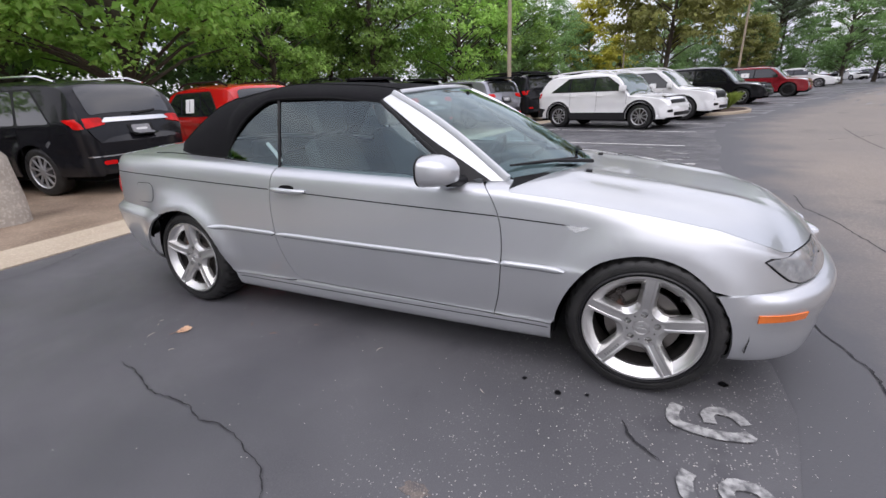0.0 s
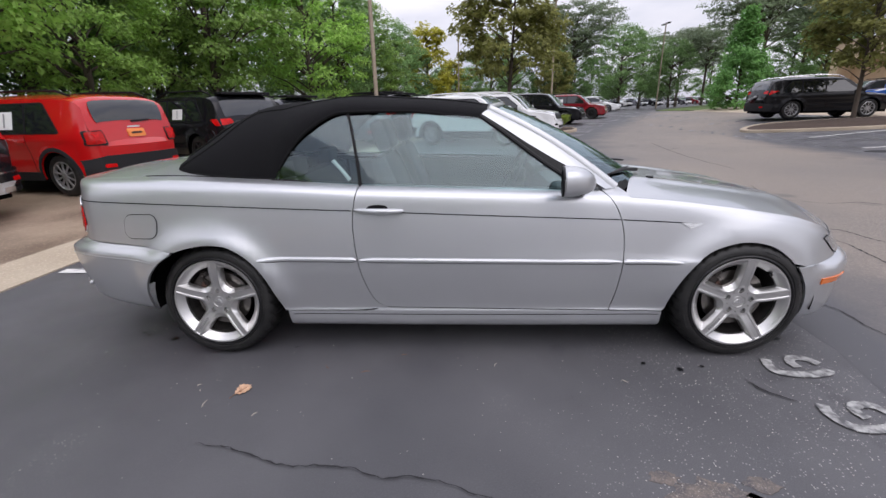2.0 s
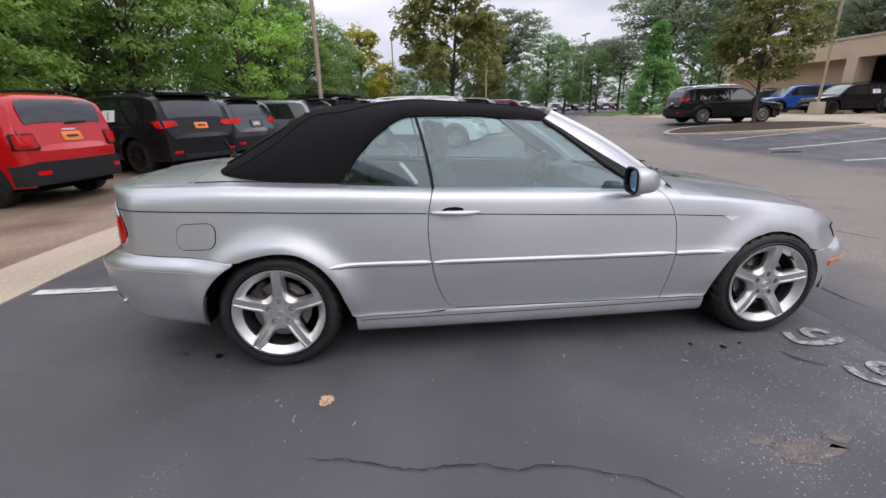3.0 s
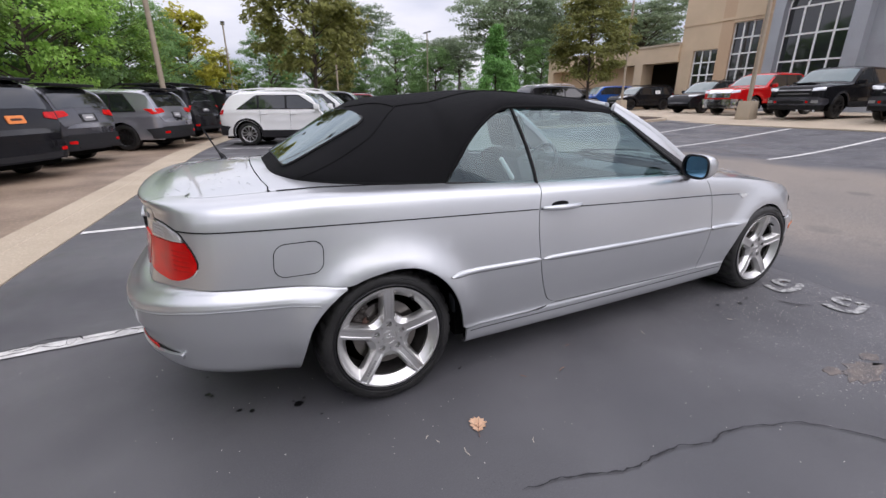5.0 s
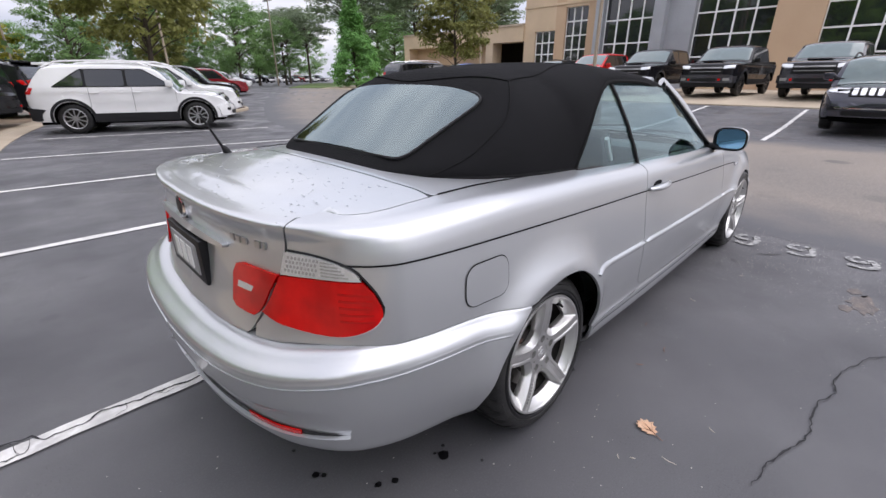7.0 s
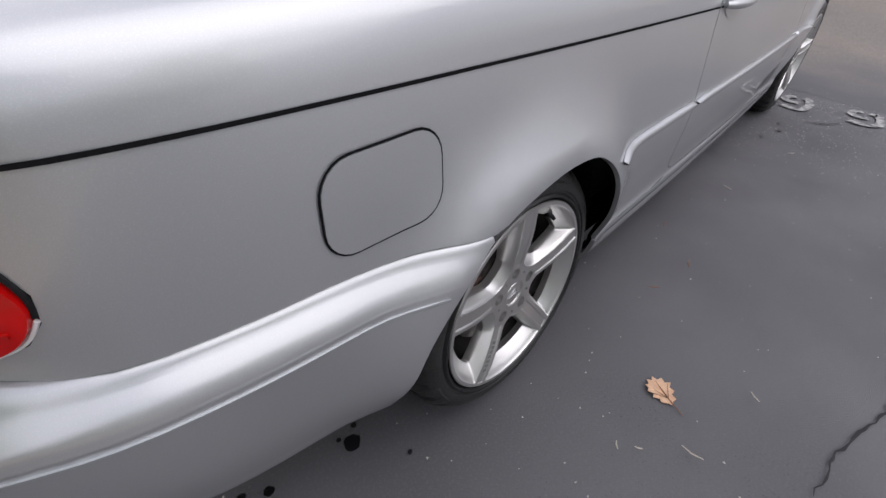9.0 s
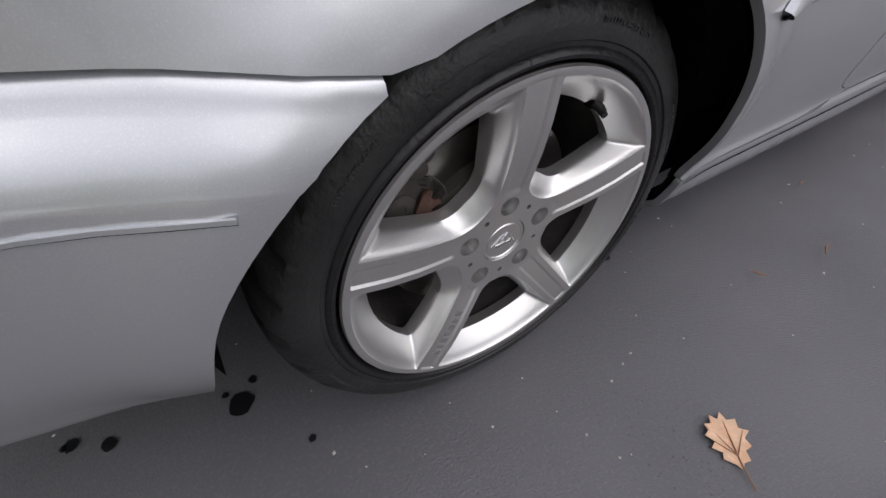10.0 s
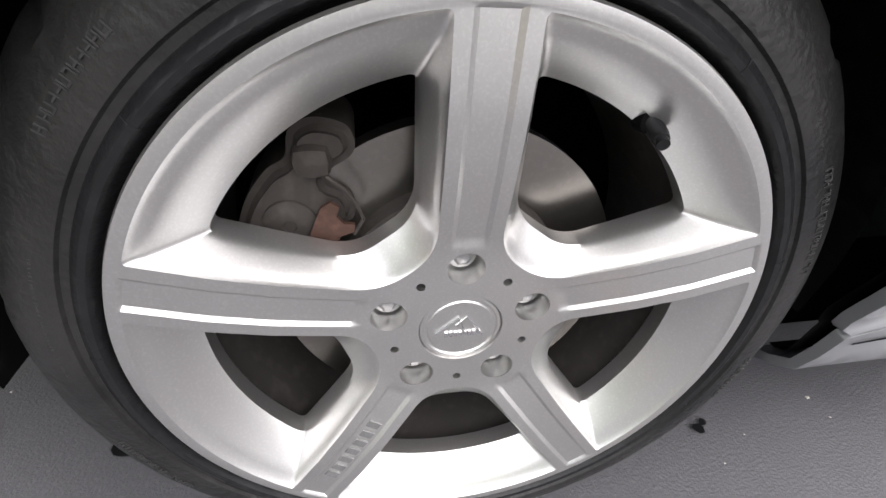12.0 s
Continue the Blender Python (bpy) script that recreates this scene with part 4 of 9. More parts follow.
# raised lighter rib imitates the bright highlight along the bumper's groove
both_sides("bumper_rib", [(u, 4.90) for u in run] + [(u, 4.97) for u in run[::-1]], bumper_rear, SILVER_WET_GLINT, rear_bumper, "", (0.1, 1), lip=0.003, lift=0.0026)
both_sides("bumper_groove", [(u, 4.872) for u in run] + [(u, 4.902) for u in run[::-1]], bumper_rear, LINE, rear_bumper, "", (0.1, 1), lip=0, lift=0.001)
run = np.linspace(0.0, 0.805, 40)
slot_high = [(u, bumper_s(u, 0.396 + 0.026 * max(1 - (u / 0.806) ** 8, 0) + 0.002 * (u / 0.8) ** 2)) for u in run[::-1]]
both_sides("bumper_slot", [(u, bumper_s(u, 0.394 + 0.006 * (u / 0.8) ** 3)) for u in run] + slot_high, bumper_rear, BLACK_TRIM, rear_bumper, "dark grille slot low in the bumper", (0.1, 0.3), lip=0, lift=0.002)
both_sides("bumper_lip", [(u, bumper_s(u, 0.372 + 0.006 * (u / 0.8) ** 3)) for u in run] + [(u, bumper_s(u, 0.392 + 0.006 * (u / 0.8) ** 3)) for u in run[::-1]], bumper_rear, SILVER, rear_bumper, "bright lip below the slot", (0.05, 0.2), lip=0.014, lift=0.012)
run = np.linspace(0.475, 0.665, 12)
for sd in (1, -1):
    skin("reflector", [(u, bumper_s(u, 0.397)) for u in run] + [(u, bumper_s(u, 0.415)) for u in run[::-1]], bumper_rear, RED_LENS, rear_bumper, "thin red reflector", (0.05, 0.3), lip=0.004, lift=0.005, side=sd)

for sd in (1, -1):
    red = tail_line(smooth_line([(0.499, 0.704)] + LAMP_LOW[1:], 4)) + tail_line([(0.880, 0.829), (0.80, 0.829), (0.70, 0.826), (0.589, 0.822)])
    tail_lamp = skin("tail_lamp", red, girdle, RED_LENS, CAR, "red wraparound tail lamp with clear upper lens", (0.03, 0.3), lip=0.016, lift=0.008, side=sd)
    clear = tail_line([(0.592, 0.826), (0.70, 0.830), (0.80, 0.833), (0.878, 0.833)] + LAMP_TOP)
    skin("reversing_lens", clear, girdle, CLEAR_LENS, tail_lamp, "clear ribbed lens", (0.03, 0.3), lip=0.016, lift=0.008, side=sd)
    for z0, z1 in ((0.724, 0.729), (0.742, 0.747), (0.760, 0.765), (0.778, 0.783), (0.796, 0.801)):
        skin("lens_rib", tail_line([(0.812, z0), (0.850, z0), (0.900, z0), (0.900, z1), (0.850, z1), (0.812, z1)]), girdle, RED_CHAMBER, tail_lamp, "", (0.03, 0.3), lip=0.003, lift=0.0105, side=sd)
    # white lower tube paints the highlight under the lamp; black tube is its seal
    for edge_line, mat, rad in ((tail_line(smooth_line(LAMP_LOW[:-2], 4), 0.002, -0.002), PAPER, 0.0026), (tail_line(smooth_line(LAMP_LOW[-3:] + LAMP_TOP, 4), 0.003, 0.003), BLACK_TRIM, 0.0032)):
        bm = bmesh.new()
        tube(bm, [(p[0], p[1] * sd, p[2]) for p in girdle([u for u, _ in edge_line], [v for _, v in edge_line])], rad, 6)
        part("lamp_seal", bm, mat, tail_lamp, "", True)
    # prisms of the clear lens
    for i in range(4):
        for j in range(9):
            z0, u0 = 0.838 + 0.012 * i, 0.612 + 0.0142 * j + 0.006 * (i % 2) + 0.004 * i
            skin("lens_prism", tail_line([(u0, z0), (u0 + 0.007, z0 - 0.001), (u0 + 0.0105, z0 + 0.006), (u0 + 0.0035, z0 + 0.0075)]), girdle, LENS_GREY, tail_lamp, "", (0.03, 0.3), lip=0.0015, lift=0.0095, side=sd)
    for i in range(5):
        z0 = 0.840 + 0.0085 * i
        skin("lens_rib", tail_line([(0.758, z0), (0.790, z0), (0.846 - 0.009 * i, z0), (0.846 - 0.009 * i, z0 + 0.0035), (0.790, z0 + 0.0035), (0.758, z0 + 0.0035)]), girdle, LENS_GREY, tail_lamp, "", (0.03, 0.3), lip=0.0015, lift=0.0095, side=sd)

# boot lid: rear face on the girdle, inner lamps on it
U_LIP = 0.640
lid_line = [(u, s_of(u, bumper_top_z(u) + 0.004)) for u in np.linspace(0, 0.42, 20)] + tail_line([(0.446, 0.640)]) + tail_line(LID_EDGE, -0.003) + [(0.637, 10.0), (0.640, 11.0)] + [(u, 11.0) for u in np.linspace(0.62, 0, 24)]
boot_lid = both_sides("boot_lid", lid_line, girdle, SILVER, CAR, "silver boot lid beaded with rain", (0.04, 0.4), lip=0.012)
for sd in (1, -1):
    inner = tail_line([(0.350, 0.700), (0.372, 0.688), (0.415, 0.684), (0.463, 0.684), (0.489, 0.703), (0.535, 0.768), (0.578, 0.821), (0.50, 0.825), (0.42, 0.827), (0.385, 0.820), (0.362, 0.79), (0.352, 0.735)])
    lens = skin("inner_lamp", inner, girdle, RED_LENS, boot_lid, "red inner lamp", (0.03, 0.3), lip=0.014, lift=0.008, side=sd)
    skin("reversing_strip", tail_line([(0.385, 0.752), (0.455, 0.752), (0.466, 0.770), (0.392, 0.772)]), girdle, CLEAR_LENS, lens, "", (0.03, 0.3), lip=0.002, lift=0.0095, side=sd)
grip_run = np.linspace(0, 0.335, 14)
both_sides("boot_handle", [(u, s_of(u, 0.848 + 0.006 * (u / 0.335) ** 4)) for u in grip_run] + [(u, s_of(u, 0.876 - 0.012 * (u / 0.335) ** 3)) for u in grip_run[::-1]], girdle, SILVER, boot_lid, "silver grip strip above the plate", (0.04, 0.3), lip=0.020, lift=0.018)
X_FACE = float(girdle([0.05], [s_of(0.05, 0.76)])[0, 0])
frame_bm = bmesh.new()
box(frame_bm, (X_FACE - 0.016, -0.172, 0.690), (X_FACE + 0.02, 0.172, 0.838), 0.006)
part("plate_holder", frame_bm, BLACK_TRIM, boot_lid, "black number plate holder", True)
ins = bmesh.new()
box(ins, (X_FACE - 0.020, -0.132, 0.716), (X_FACE - 0.012, 0.132, 0.815), 0.002)
part("plate_insert", ins, PLATE, boot_lid, "grey plate insert")
for k in range(3):
    bm = bmesh.new()
    box(bm, (X_FACE - 0.0225, -0.09 + k * 0.065, 0.73), (X_FACE - 0.0195, -0.045 + k * 0.065, 0.80))
    part("plate_bar", bm, PAPER, boot_lid)
X_BADGE = float(girdle([0.0], [s_of(0.0, 0.915)])[0, 0])
bm = bmesh.new()
spin(bm, [(0.0, X_BADGE - 0.012), (0.034, X_BADGE - 0.011), (0.041, X_BADGE - 0.006), (0.041, X_BADGE + 0.01)], (0, 0, 0.915), "x", 28)
part("badge", bm, CHROME, boot_lid, "round badge", True)
bm = bmesh.new()
spin(bm, [(0.0, X_BADGE - 0.0135), (0.027, X_BADGE - 0.013), (0.028, X_BADGE - 0.010)], (0, 0, 0.915), "x", 24)
part("badge_face", bm, BLACK_TRIM, boot_lid)
for k, wid in enumerate((0.02, 0.021, 0.021, 0.0, 0.021, 0.008)):
    if wid:
        u = 0.375 + k * 0.031
        q = girdle([u - 0.01, u + 0.01], [s_of(u, 0.893)] * 2)
        p = girdle([u], [s_of(u, 0.893)])[0]
        bm = bmesh.new()
        box(bm, (-0.003, -wid / 2, -0.010), (0.003, wid / 2, 0.010), 0.002)
        bar = part("model_badge_bar", bm, BOLT_STEEL, boot_lid)
        bar.matrix_basis = Matrix.Translation(p + np.array((-0.003, 0, 0))) @ Euler((0, 0, math.atan2(q[1, 0] - q[0, 0], -(q[1, 1] - q[0, 1])))).to_matrix().to_4x4()

# deck: boot top and the hood cover in front of it
DECK_MID = [(-2.36, 0.972), (-2.28, 0.982), (-2.15, 0.992), (-1.95, 1.002), (-1.75, 1.005), (-1.5, 1.005)]


DECK_EDGE = girdle(np.linspace(0, float(x_to_u(-0.9)), 300), np.full(300, 12.0))
DECK_EDGE = DECK_EDGE[np.argmax(DECK_EDGE[:, 1] < -0.50):]


def deck(x, y):
    x, y = np.asarray(x, float), np.asarray(y, float)
    w, z = np.interp(x, DECK_EDGE[:, 0], -DECK_EDGE[:, 1]), np.interp(x, DECK_EDGE[:, 0], DECK_EDGE[:, 2])
    t, mid = np.clip(np.abs(y) / w, 0, 1.15), keyed(x, DECK_MID)
    return np.stack([x, y, mid + (z - mid) * t ** 2.4], 1)


tail_top = [girdle([u], [11.0])[0] for u in np.linspace(0, U_LIP - 0.004, 24)]
half = [(p[0], p[1]) for p in tail_top] + [(p[0], p[1] + 0.004) for p in girdle(np.linspace(float(x_to_u(-2.19)), float(x_to_u(-1.79)), 18), np.full(18, 12.0))] + [(-1.772, -0.628), (-1.768, -0.58), (-1.785, -0.46), (-1.80, -0.25), (-1.805, 0.0)]
lid_half = half + [(x, -y) for x, y in half[::-1]][1:-1]


def lid_top(x, y):
    p = deck(x, y)
    lip = np.interp(np.abs(y), [abs(q[1]) for q in tail_top], [q[0] for q in tail_top])
    z_lip = np.interp(np.abs(y), [abs(q[1]) for q in tail_top], [q[2] for q in tail_top])
    k = 1 - step01(p[:, 0] - lip, 0.0, 0.09)
    p[:, 2] = p[:, 2] * (1 - k) + z_lip * k
    return p


skin("boot_lid_top", lid_half, lid_top, SILVER_WET_GLINT, boot_lid, "wet boot top with standing drops", (0.04, 0.05), lip=0.010)


def deck_cover(x, y):
    return deck(x, y) + np.array((0, 0, 0.001))


cover = [(x, float(np.interp(x, DECK_EDGE[:, 0], DECK_EDGE[:, 1])) + 0.003) for x in np.linspace(-0.99, -1.76, 16)] + [(-1.766, -0.626), (-1.763, -0.58), (-1.780, -0.463), (-1.795, -0.25), (-1.80, 0.0), (-1.70, 0.0), (-1.70, -0.25), (-1.64, -0.44), (-1.56, -0.56), (-1.40, -0.63), (-1.20, -0.652), (-1.0, -0.66)]
both_sides("hood_cover_lid", [(x, y) for x, y in cover], deck_cover, SILVER, CAR, "silver lid round the folded roof well", (0.05, 0.05), lip=0.008)
seam = [(x, float(np.interp(x, DECK_EDGE[:, 0], DECK_EDGE[:, 1])) + 0.001, 0) for x in np.linspace(-0.995, -1.74, 24)]
for sd in (1, -1):
    bm = bmesh.new()
    tube(bm, [(x, y * sd, float(deck([x], [y])[0, 2]) + 0.0015) for x, y, _ in seam], 0.0028, 6)
    part("cover_gap", bm, LINE, CAR)
for x, y in ((-1.93, 0.50),):
    bm = bmesh.new()
    z = float(deck([x], [y])[0, 2])
    tube(bm, [(x, y, z - 0.004), (x - 0.01, y, z + 0.02), (x - 0.02, y, z + 0.03)], [0.018, 0.014, 0.008], 10)
    tube(bm, [(x - 0.015, y, z + 0.02), (x - 0.085, y, z + 0.17)], [0.006, 0.004], 8)
    part("aerial", bm, BLACK_TRIM, CAR, "short black rod aerial", True)

# bonnet
HOOD_MID = [(0.80, 0.885), (0.98, 0.872), (1.24, 0.838), (1.49, 0.800), (1.71, 0.765), (1.86, 0.732), (1.94, 0.698), (1.98, 0.668), (2.0, 0.640)]
_u = np.linspace(float(x_to_u(0.70)), ARC[-1], 400)
BONNET_EDGE = girdle(_u, bonnet_edge_level(_u))
BONNET_EDGE = BONNET_EDGE[np.r_[True, np.diff(np.maximum.accumulate(BONNET_EDGE[:, 0])) > 1e-5]]


def bonnet_at(x, y):
    x, y = np.asarray(x, float), np.asarray(y, float)
    we, ze = np.interp(x, BONNET_EDGE[:, 0], -BONNET_EDGE[:, 1]), np.interp(x, BONNET_EDGE[:, 0], BONNET_EDGE[:, 2])
    t = np.clip(np.abs(y) / np.maximum(we, 0.02), 0, 1.03)
    mid = np.maximum(keyed(x, HOOD_MID), ze)
    ridge = 0.010 * np.exp(-((np.abs(y) - 0.34) / 0.07) ** 2) * step01(x, 0.9, 1.2) * (1 - step01(x, 1.7, 1.9))
    return np.stack([x, y, mid + (ze - mid) * t ** 2.8 + ridge], 1)


half = [(p[0], p[1] + 0.003) for p in BONNET_EDGE[(BONNET_EDGE[:, 0] > 0.762)][::7]]
half = [q for q in half if q[1] < -0.02] + [(float(BONNET_EDGE[-1, 0]), 0.0)]
bonnet = skin("bonnet", half + [(x, -y) for x, y in half[::-1]][1:] + [(0.89, 0.45), (0.965, 0.25), (0.99, 0.0), (0.965, -0.25), (0.89, -0.45)], bonnet_at, SILVER_WET_GLINT, CAR, "silver bonnet with two raised ridges, damp", (0.05, 0.05), lip=0.010)
for sd in (1, -1):
    for px in (1.00,):
        bm = bmesh.new()
        z = float(bonnet_at([1.06], [0.30])[0, 2])
        box(bm, (1.045, sd * 0.30 - 0.022, z - 0.004), (1.075, sd * 0.30 + 0.022, z + 0.010), 0.006)
        part("washer_jet", bm, BLACK_TRIM, bonnet, "", True)

# nose: bumper, grille, headlamps
def bumper_front(u, s):
    u, s = np.asarray(u, float), np.asarray(s, float)
    x = np.interp(u, ARC, PLAN[:, 0])
    zt = keyed(x, [(1.6, 0.497), (1.8, 0.510), (1.95, 0.522), (2.1, 0.528)])
    zb = keyed(x, [(1.65, 0.195), (1.8, 0.185), (2.1, 0.18)])
    o = np.ones_like(x)
    z = np.array([zb, zb + 0.03, zb + 0.09, 0.35 * o, 0.41 * o, zt - 0.07, zt - 0.03, zt - 0.008, zt + 0.002])
    f = step01(x, 1.66, 1.85)
    d = np.array([0.05 * o, 0.015 * o, 0.0 * o, -0.008 * f, -0.02 * f, -0.028 * f, -0.024 * f, 0.0 * o, 0.03 * f])
    zz, dd = curve_at(z, s), curve_at(d, s)
    return on_plan(u, dd - flare(x, zz) * (1 - f), zz)


def fb_s(u, z):
    ss = np.linspace(0, 8, 161)
    return float(np.interp(z, bumper_front(np.full(161, u), ss)[:, 2], ss))


U_END = ARC[-1]
edge = [(float(x_to_u(x)), fb_s(float(x_to_u(x)), z)) for x, z in FRONT_ARCH if x > 1.55 and z < 0.505]
front_bumper = both_sides("front_bumper", edge + [(u, 0.0) for u in np.linspace(edge[-1][0] + 0.005, U_END, 30)] + [(u, 8.0) for u in np.linspace(U_END, edge[0][0] + 0.01, 30)], bumper_front, SILVER, CAR, "painted front bumper", (0.04, 0.4), lip=0.015)
for sd in (1, -1):
    run = np.linspace(float(x_to_u(1.745)), float(x_to_u(1.90)), 14)
    skin("side_marker", [(u, fb_s(u, 0.398 + 0.006 * k / 13)) for k, u in enumerate(run)] + [(u, fb_s(u, 0.430 + 0.006 * (13 - k) / 13)) for k, u in enumerate(run[::-1])], bumper_front, AMBER, front_bumper, "amber side marker", (0.04, 0.5), lip=0.006, lift=0.006, side=sd)
    u2 = 5.255
    line = [(4.741, 6.97), (4.769, 6.86), (4.808, 6.70), (4.862, 6.46), (4.908, s_of(4.908, 0.530)), (5.0, s_of(5.0, 0.534)), (5.12, s_of(5.12, 0.538)), (u2, s_of(u2, 0.545))]
    line += [(u, float(bonnet_edge_level(u)) - 0.08) for u in (u2, 5.15, 5.05, 4.97, 4.925)] + [(4.86, 7.70), (4.80, 7.37), (4.764, 7.15)]
    lamp = skin("headlamp", line, girdle, HEADLAMP, CAR, "clear swept-back headlamp", (0.04, 0.3), lip=0.012, lift=0.004, side=sd)
    ring = [girdle([u], [s])[0] for u, s in line] + [girdle([line[0][0]], [line[0][1]])[0]]
    bm = bmesh.new()
    tube(bm, [(p[0], p[1] * sd - 0.003 * sd, p[2]) for p in ring], 0.0026, 6)
    part("lamp_seal", bm, BLACK_TRIM, lamp)
    bm = bmesh.new()
    box(bm, (1.99, 0.02 if sd > 0 else -0.2, 0.545), (2.06, 0.2 if sd > 0 else -0.02, 0.612), 0.02)
    part("kidney_grille", bm, CHROME, CAR, "", True)
both_sides("nose_panel", [(u, s_of(u, 0.532)) for u in np.linspace(u2 + 0.005, U_END, 12)] + [(u, 8.08) for u in np.linspace(U_END, u2 + 0.005, 12)], girdle, SILVER, CAR, "", (0.05, 0.5), lip=0.01)

# added black shell that keeps the gaps between outer panels dark, and wheel wells
line = xz([p for p in REAR_ARCH[::-1] if p[0] > -1.5 or p[1] > 0.41])
full = [(float(x_to_u(-0.96)), 0.3)] + dense(line, 0.04) + [(float(u), s_of(u, 0.41)) for u in np.linspace(float(x_to_u(-1.80)), 0.02, 14)] + [(0.02, 11.0)] + [(float(x_to_u(x)), 11.0) for x in np.linspace(-2.3, 0.7, 40)] + [(float(x_to_u(x)), 8.4) for x in np.linspace(0.8, 1.7, 12)] + [(4.95, 7.6), (U_END - 0.02, 7.6), (U_END - 0.02, 0.5)] + xz(FRONT_ARCH[::-1]) + level_run(0.98, -0.94, 0.3)
for sd in (1, -1):
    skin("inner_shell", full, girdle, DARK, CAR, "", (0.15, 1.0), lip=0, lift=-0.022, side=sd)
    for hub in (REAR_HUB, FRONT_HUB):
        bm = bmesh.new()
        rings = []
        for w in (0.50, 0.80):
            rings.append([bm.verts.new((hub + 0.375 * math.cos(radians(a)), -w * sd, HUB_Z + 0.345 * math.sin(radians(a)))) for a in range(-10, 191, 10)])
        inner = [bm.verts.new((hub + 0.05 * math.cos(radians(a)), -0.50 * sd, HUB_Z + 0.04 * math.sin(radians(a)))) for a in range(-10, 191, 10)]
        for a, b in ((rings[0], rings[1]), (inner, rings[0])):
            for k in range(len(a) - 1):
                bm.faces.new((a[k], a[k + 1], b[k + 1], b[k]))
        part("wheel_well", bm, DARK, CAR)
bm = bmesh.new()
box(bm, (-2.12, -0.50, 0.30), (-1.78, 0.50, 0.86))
# unseen extra block, added to shade the ground under the rear bumper
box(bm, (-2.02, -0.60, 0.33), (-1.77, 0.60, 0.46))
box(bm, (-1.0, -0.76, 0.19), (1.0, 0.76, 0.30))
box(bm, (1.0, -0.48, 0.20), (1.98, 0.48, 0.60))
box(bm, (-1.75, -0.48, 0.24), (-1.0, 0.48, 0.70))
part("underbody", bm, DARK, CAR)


# ---- roof, glass and cabin of the convertible ----
TOP_MID = [(-1.765, 0.990), (-1.74, 1.005), (-1.66, 1.052), (-1.52, 1.135), (-1.38, 1.222), (-1.26, 1.290), (-1.17, 1.322), (-1.0, 1.344), (-0.65, 1.362), (-0.28, 1.350), (0.0, 1.318), (0.12, 1.296)]
TOP_W = [(-1.765, 0.03), (-1.74, 0.30), (-1.70, 0.42), (-1.63, 0.525), (-1.50, 0.610), (-1.30, 0.662), (-1.05, 0.686), (-1.0, 0.688), (-0.92, 0.680), (-0.80, 0.645), (-0.70, 0.618), (-0.60, 0.606), (-0.28, 0.598), (0.0, 0.585), (0.12, 0.570)]
TOP_LOW = [(-1.765, 0.988), (-1.70, 0.984), (-1.50, 0.972), (-1.30, 0.955), (-1.10, 0.941), (-1.018, 0.937), (-0.985, 0.985), (-0.935, 1.060), (-0.88, 1.130), (-0.815, 1.190), (-0.715, 1.252), (-0.62, 1.273), (-0.28, 1.268), (-0.08, 1.244), (0.06, 1.228), (0.12, 1.222)]


def soft_table(x, table):
    pts = smooth_line(table, 6)
    return np.interp(x, pts[:, 0], pts[:, 1])


def canvas(x, a):
    """The roof's cloth: a runs from the lower edge, 0, to the middle, 1."""
    x, a = np.asarray(x, float), np.asarray(a, float)
    w, zl, zm = soft_table(x, TOP_W), soft_table(x, TOP_LOW), soft_table(x, TOP_MID)
    ang = a * np.pi / 2
    tall = np.clip((zm - zl) / 0.3, 0.2, 1.0)
    p, q = 0.62 + 0.18 * (1 - tall), 0.80
    bow = 0.004 * np.cos((x + 0.62) * 2 * np.pi / 0.62) * np.sin(ang) * step01(x, -1.2, -0.9)
    return np.stack([x, -w * np.abs(np.cos(ang)) ** p, zl + (zm - zl) * np.abs(np.sin(ang)) ** q + bow], 1)


cols = np.r_[np.linspace(-1.765, -1.60, 14), np.linspace(-1.58, -1.05, 18), np.linspace(-1.03, -0.60, 26), np.linspace(-0.57, 0.12, 20)]
arcs = np.r_[np.linspace(0, 0.3, 9), np.linspace(0.34, 1, 16)]
nc, na = len(cols), len(arcs)
verts, faces = [], []
for sd in (1, -1):
    base = len(verts)
    for x in cols:
        verts += [(p[0], p[1] * sd, p[2]) for p in canvas(np.full(na, x), arcs)]
    for i in range(nc - 1):
        for j in range(na - 1):
            f = (base + i * na + j, base + (i + 1) * na + j, base + (i + 1) * na + j + 1, base + i * na + j + 1)
            faces.append(f if sd > 0 else f[::-1])
bm = bmesh.new()
bv = [bm.verts.new(v) for v in verts]
for f in faces:
    bm.faces.new([bv[i] for i in f])
bmesh.ops.remove_doubles(bm, verts=bm.verts[:], dist=0.0005)
bmesh.ops.recalc_face_normals(bm, faces=bm.faces[:])
bmesh.ops.solidify(bm, geom=bm.faces[:], thickness=0.016)
soft_top = part("soft_top", bm, FABRIC, CAR, "closed black canvas roof with sewn seams")
soft_top.data.shade_smooth()
soft_top.data.set_sharp_from_angle(angle=radians(60))


def cloth_line(name, points, r, mat, parent, label="", lift=0.002):
    for sd in (1, -1):
        bm = bmesh.new()
        p = canvas([x for x, _ in points], [a for _, a in points])
        tube(bm, [(q[0], q[1] * sd, q[2] + lift) for q in p], r, 6)
        part(name, bm, mat, parent, label, True)


# sewn seams: side to rear corner, across the bows, and the rolled edge along the windows
cloth_line("sewn_seam", [(x, a) for x, a in smooth_line([(0.08, 0.58), (-0.3, 0.61), (-0.7, 0.64), (-1.0, 0.66), (-1.16, 0.66)], 6)], 0.0028, SEAM, soft_top)
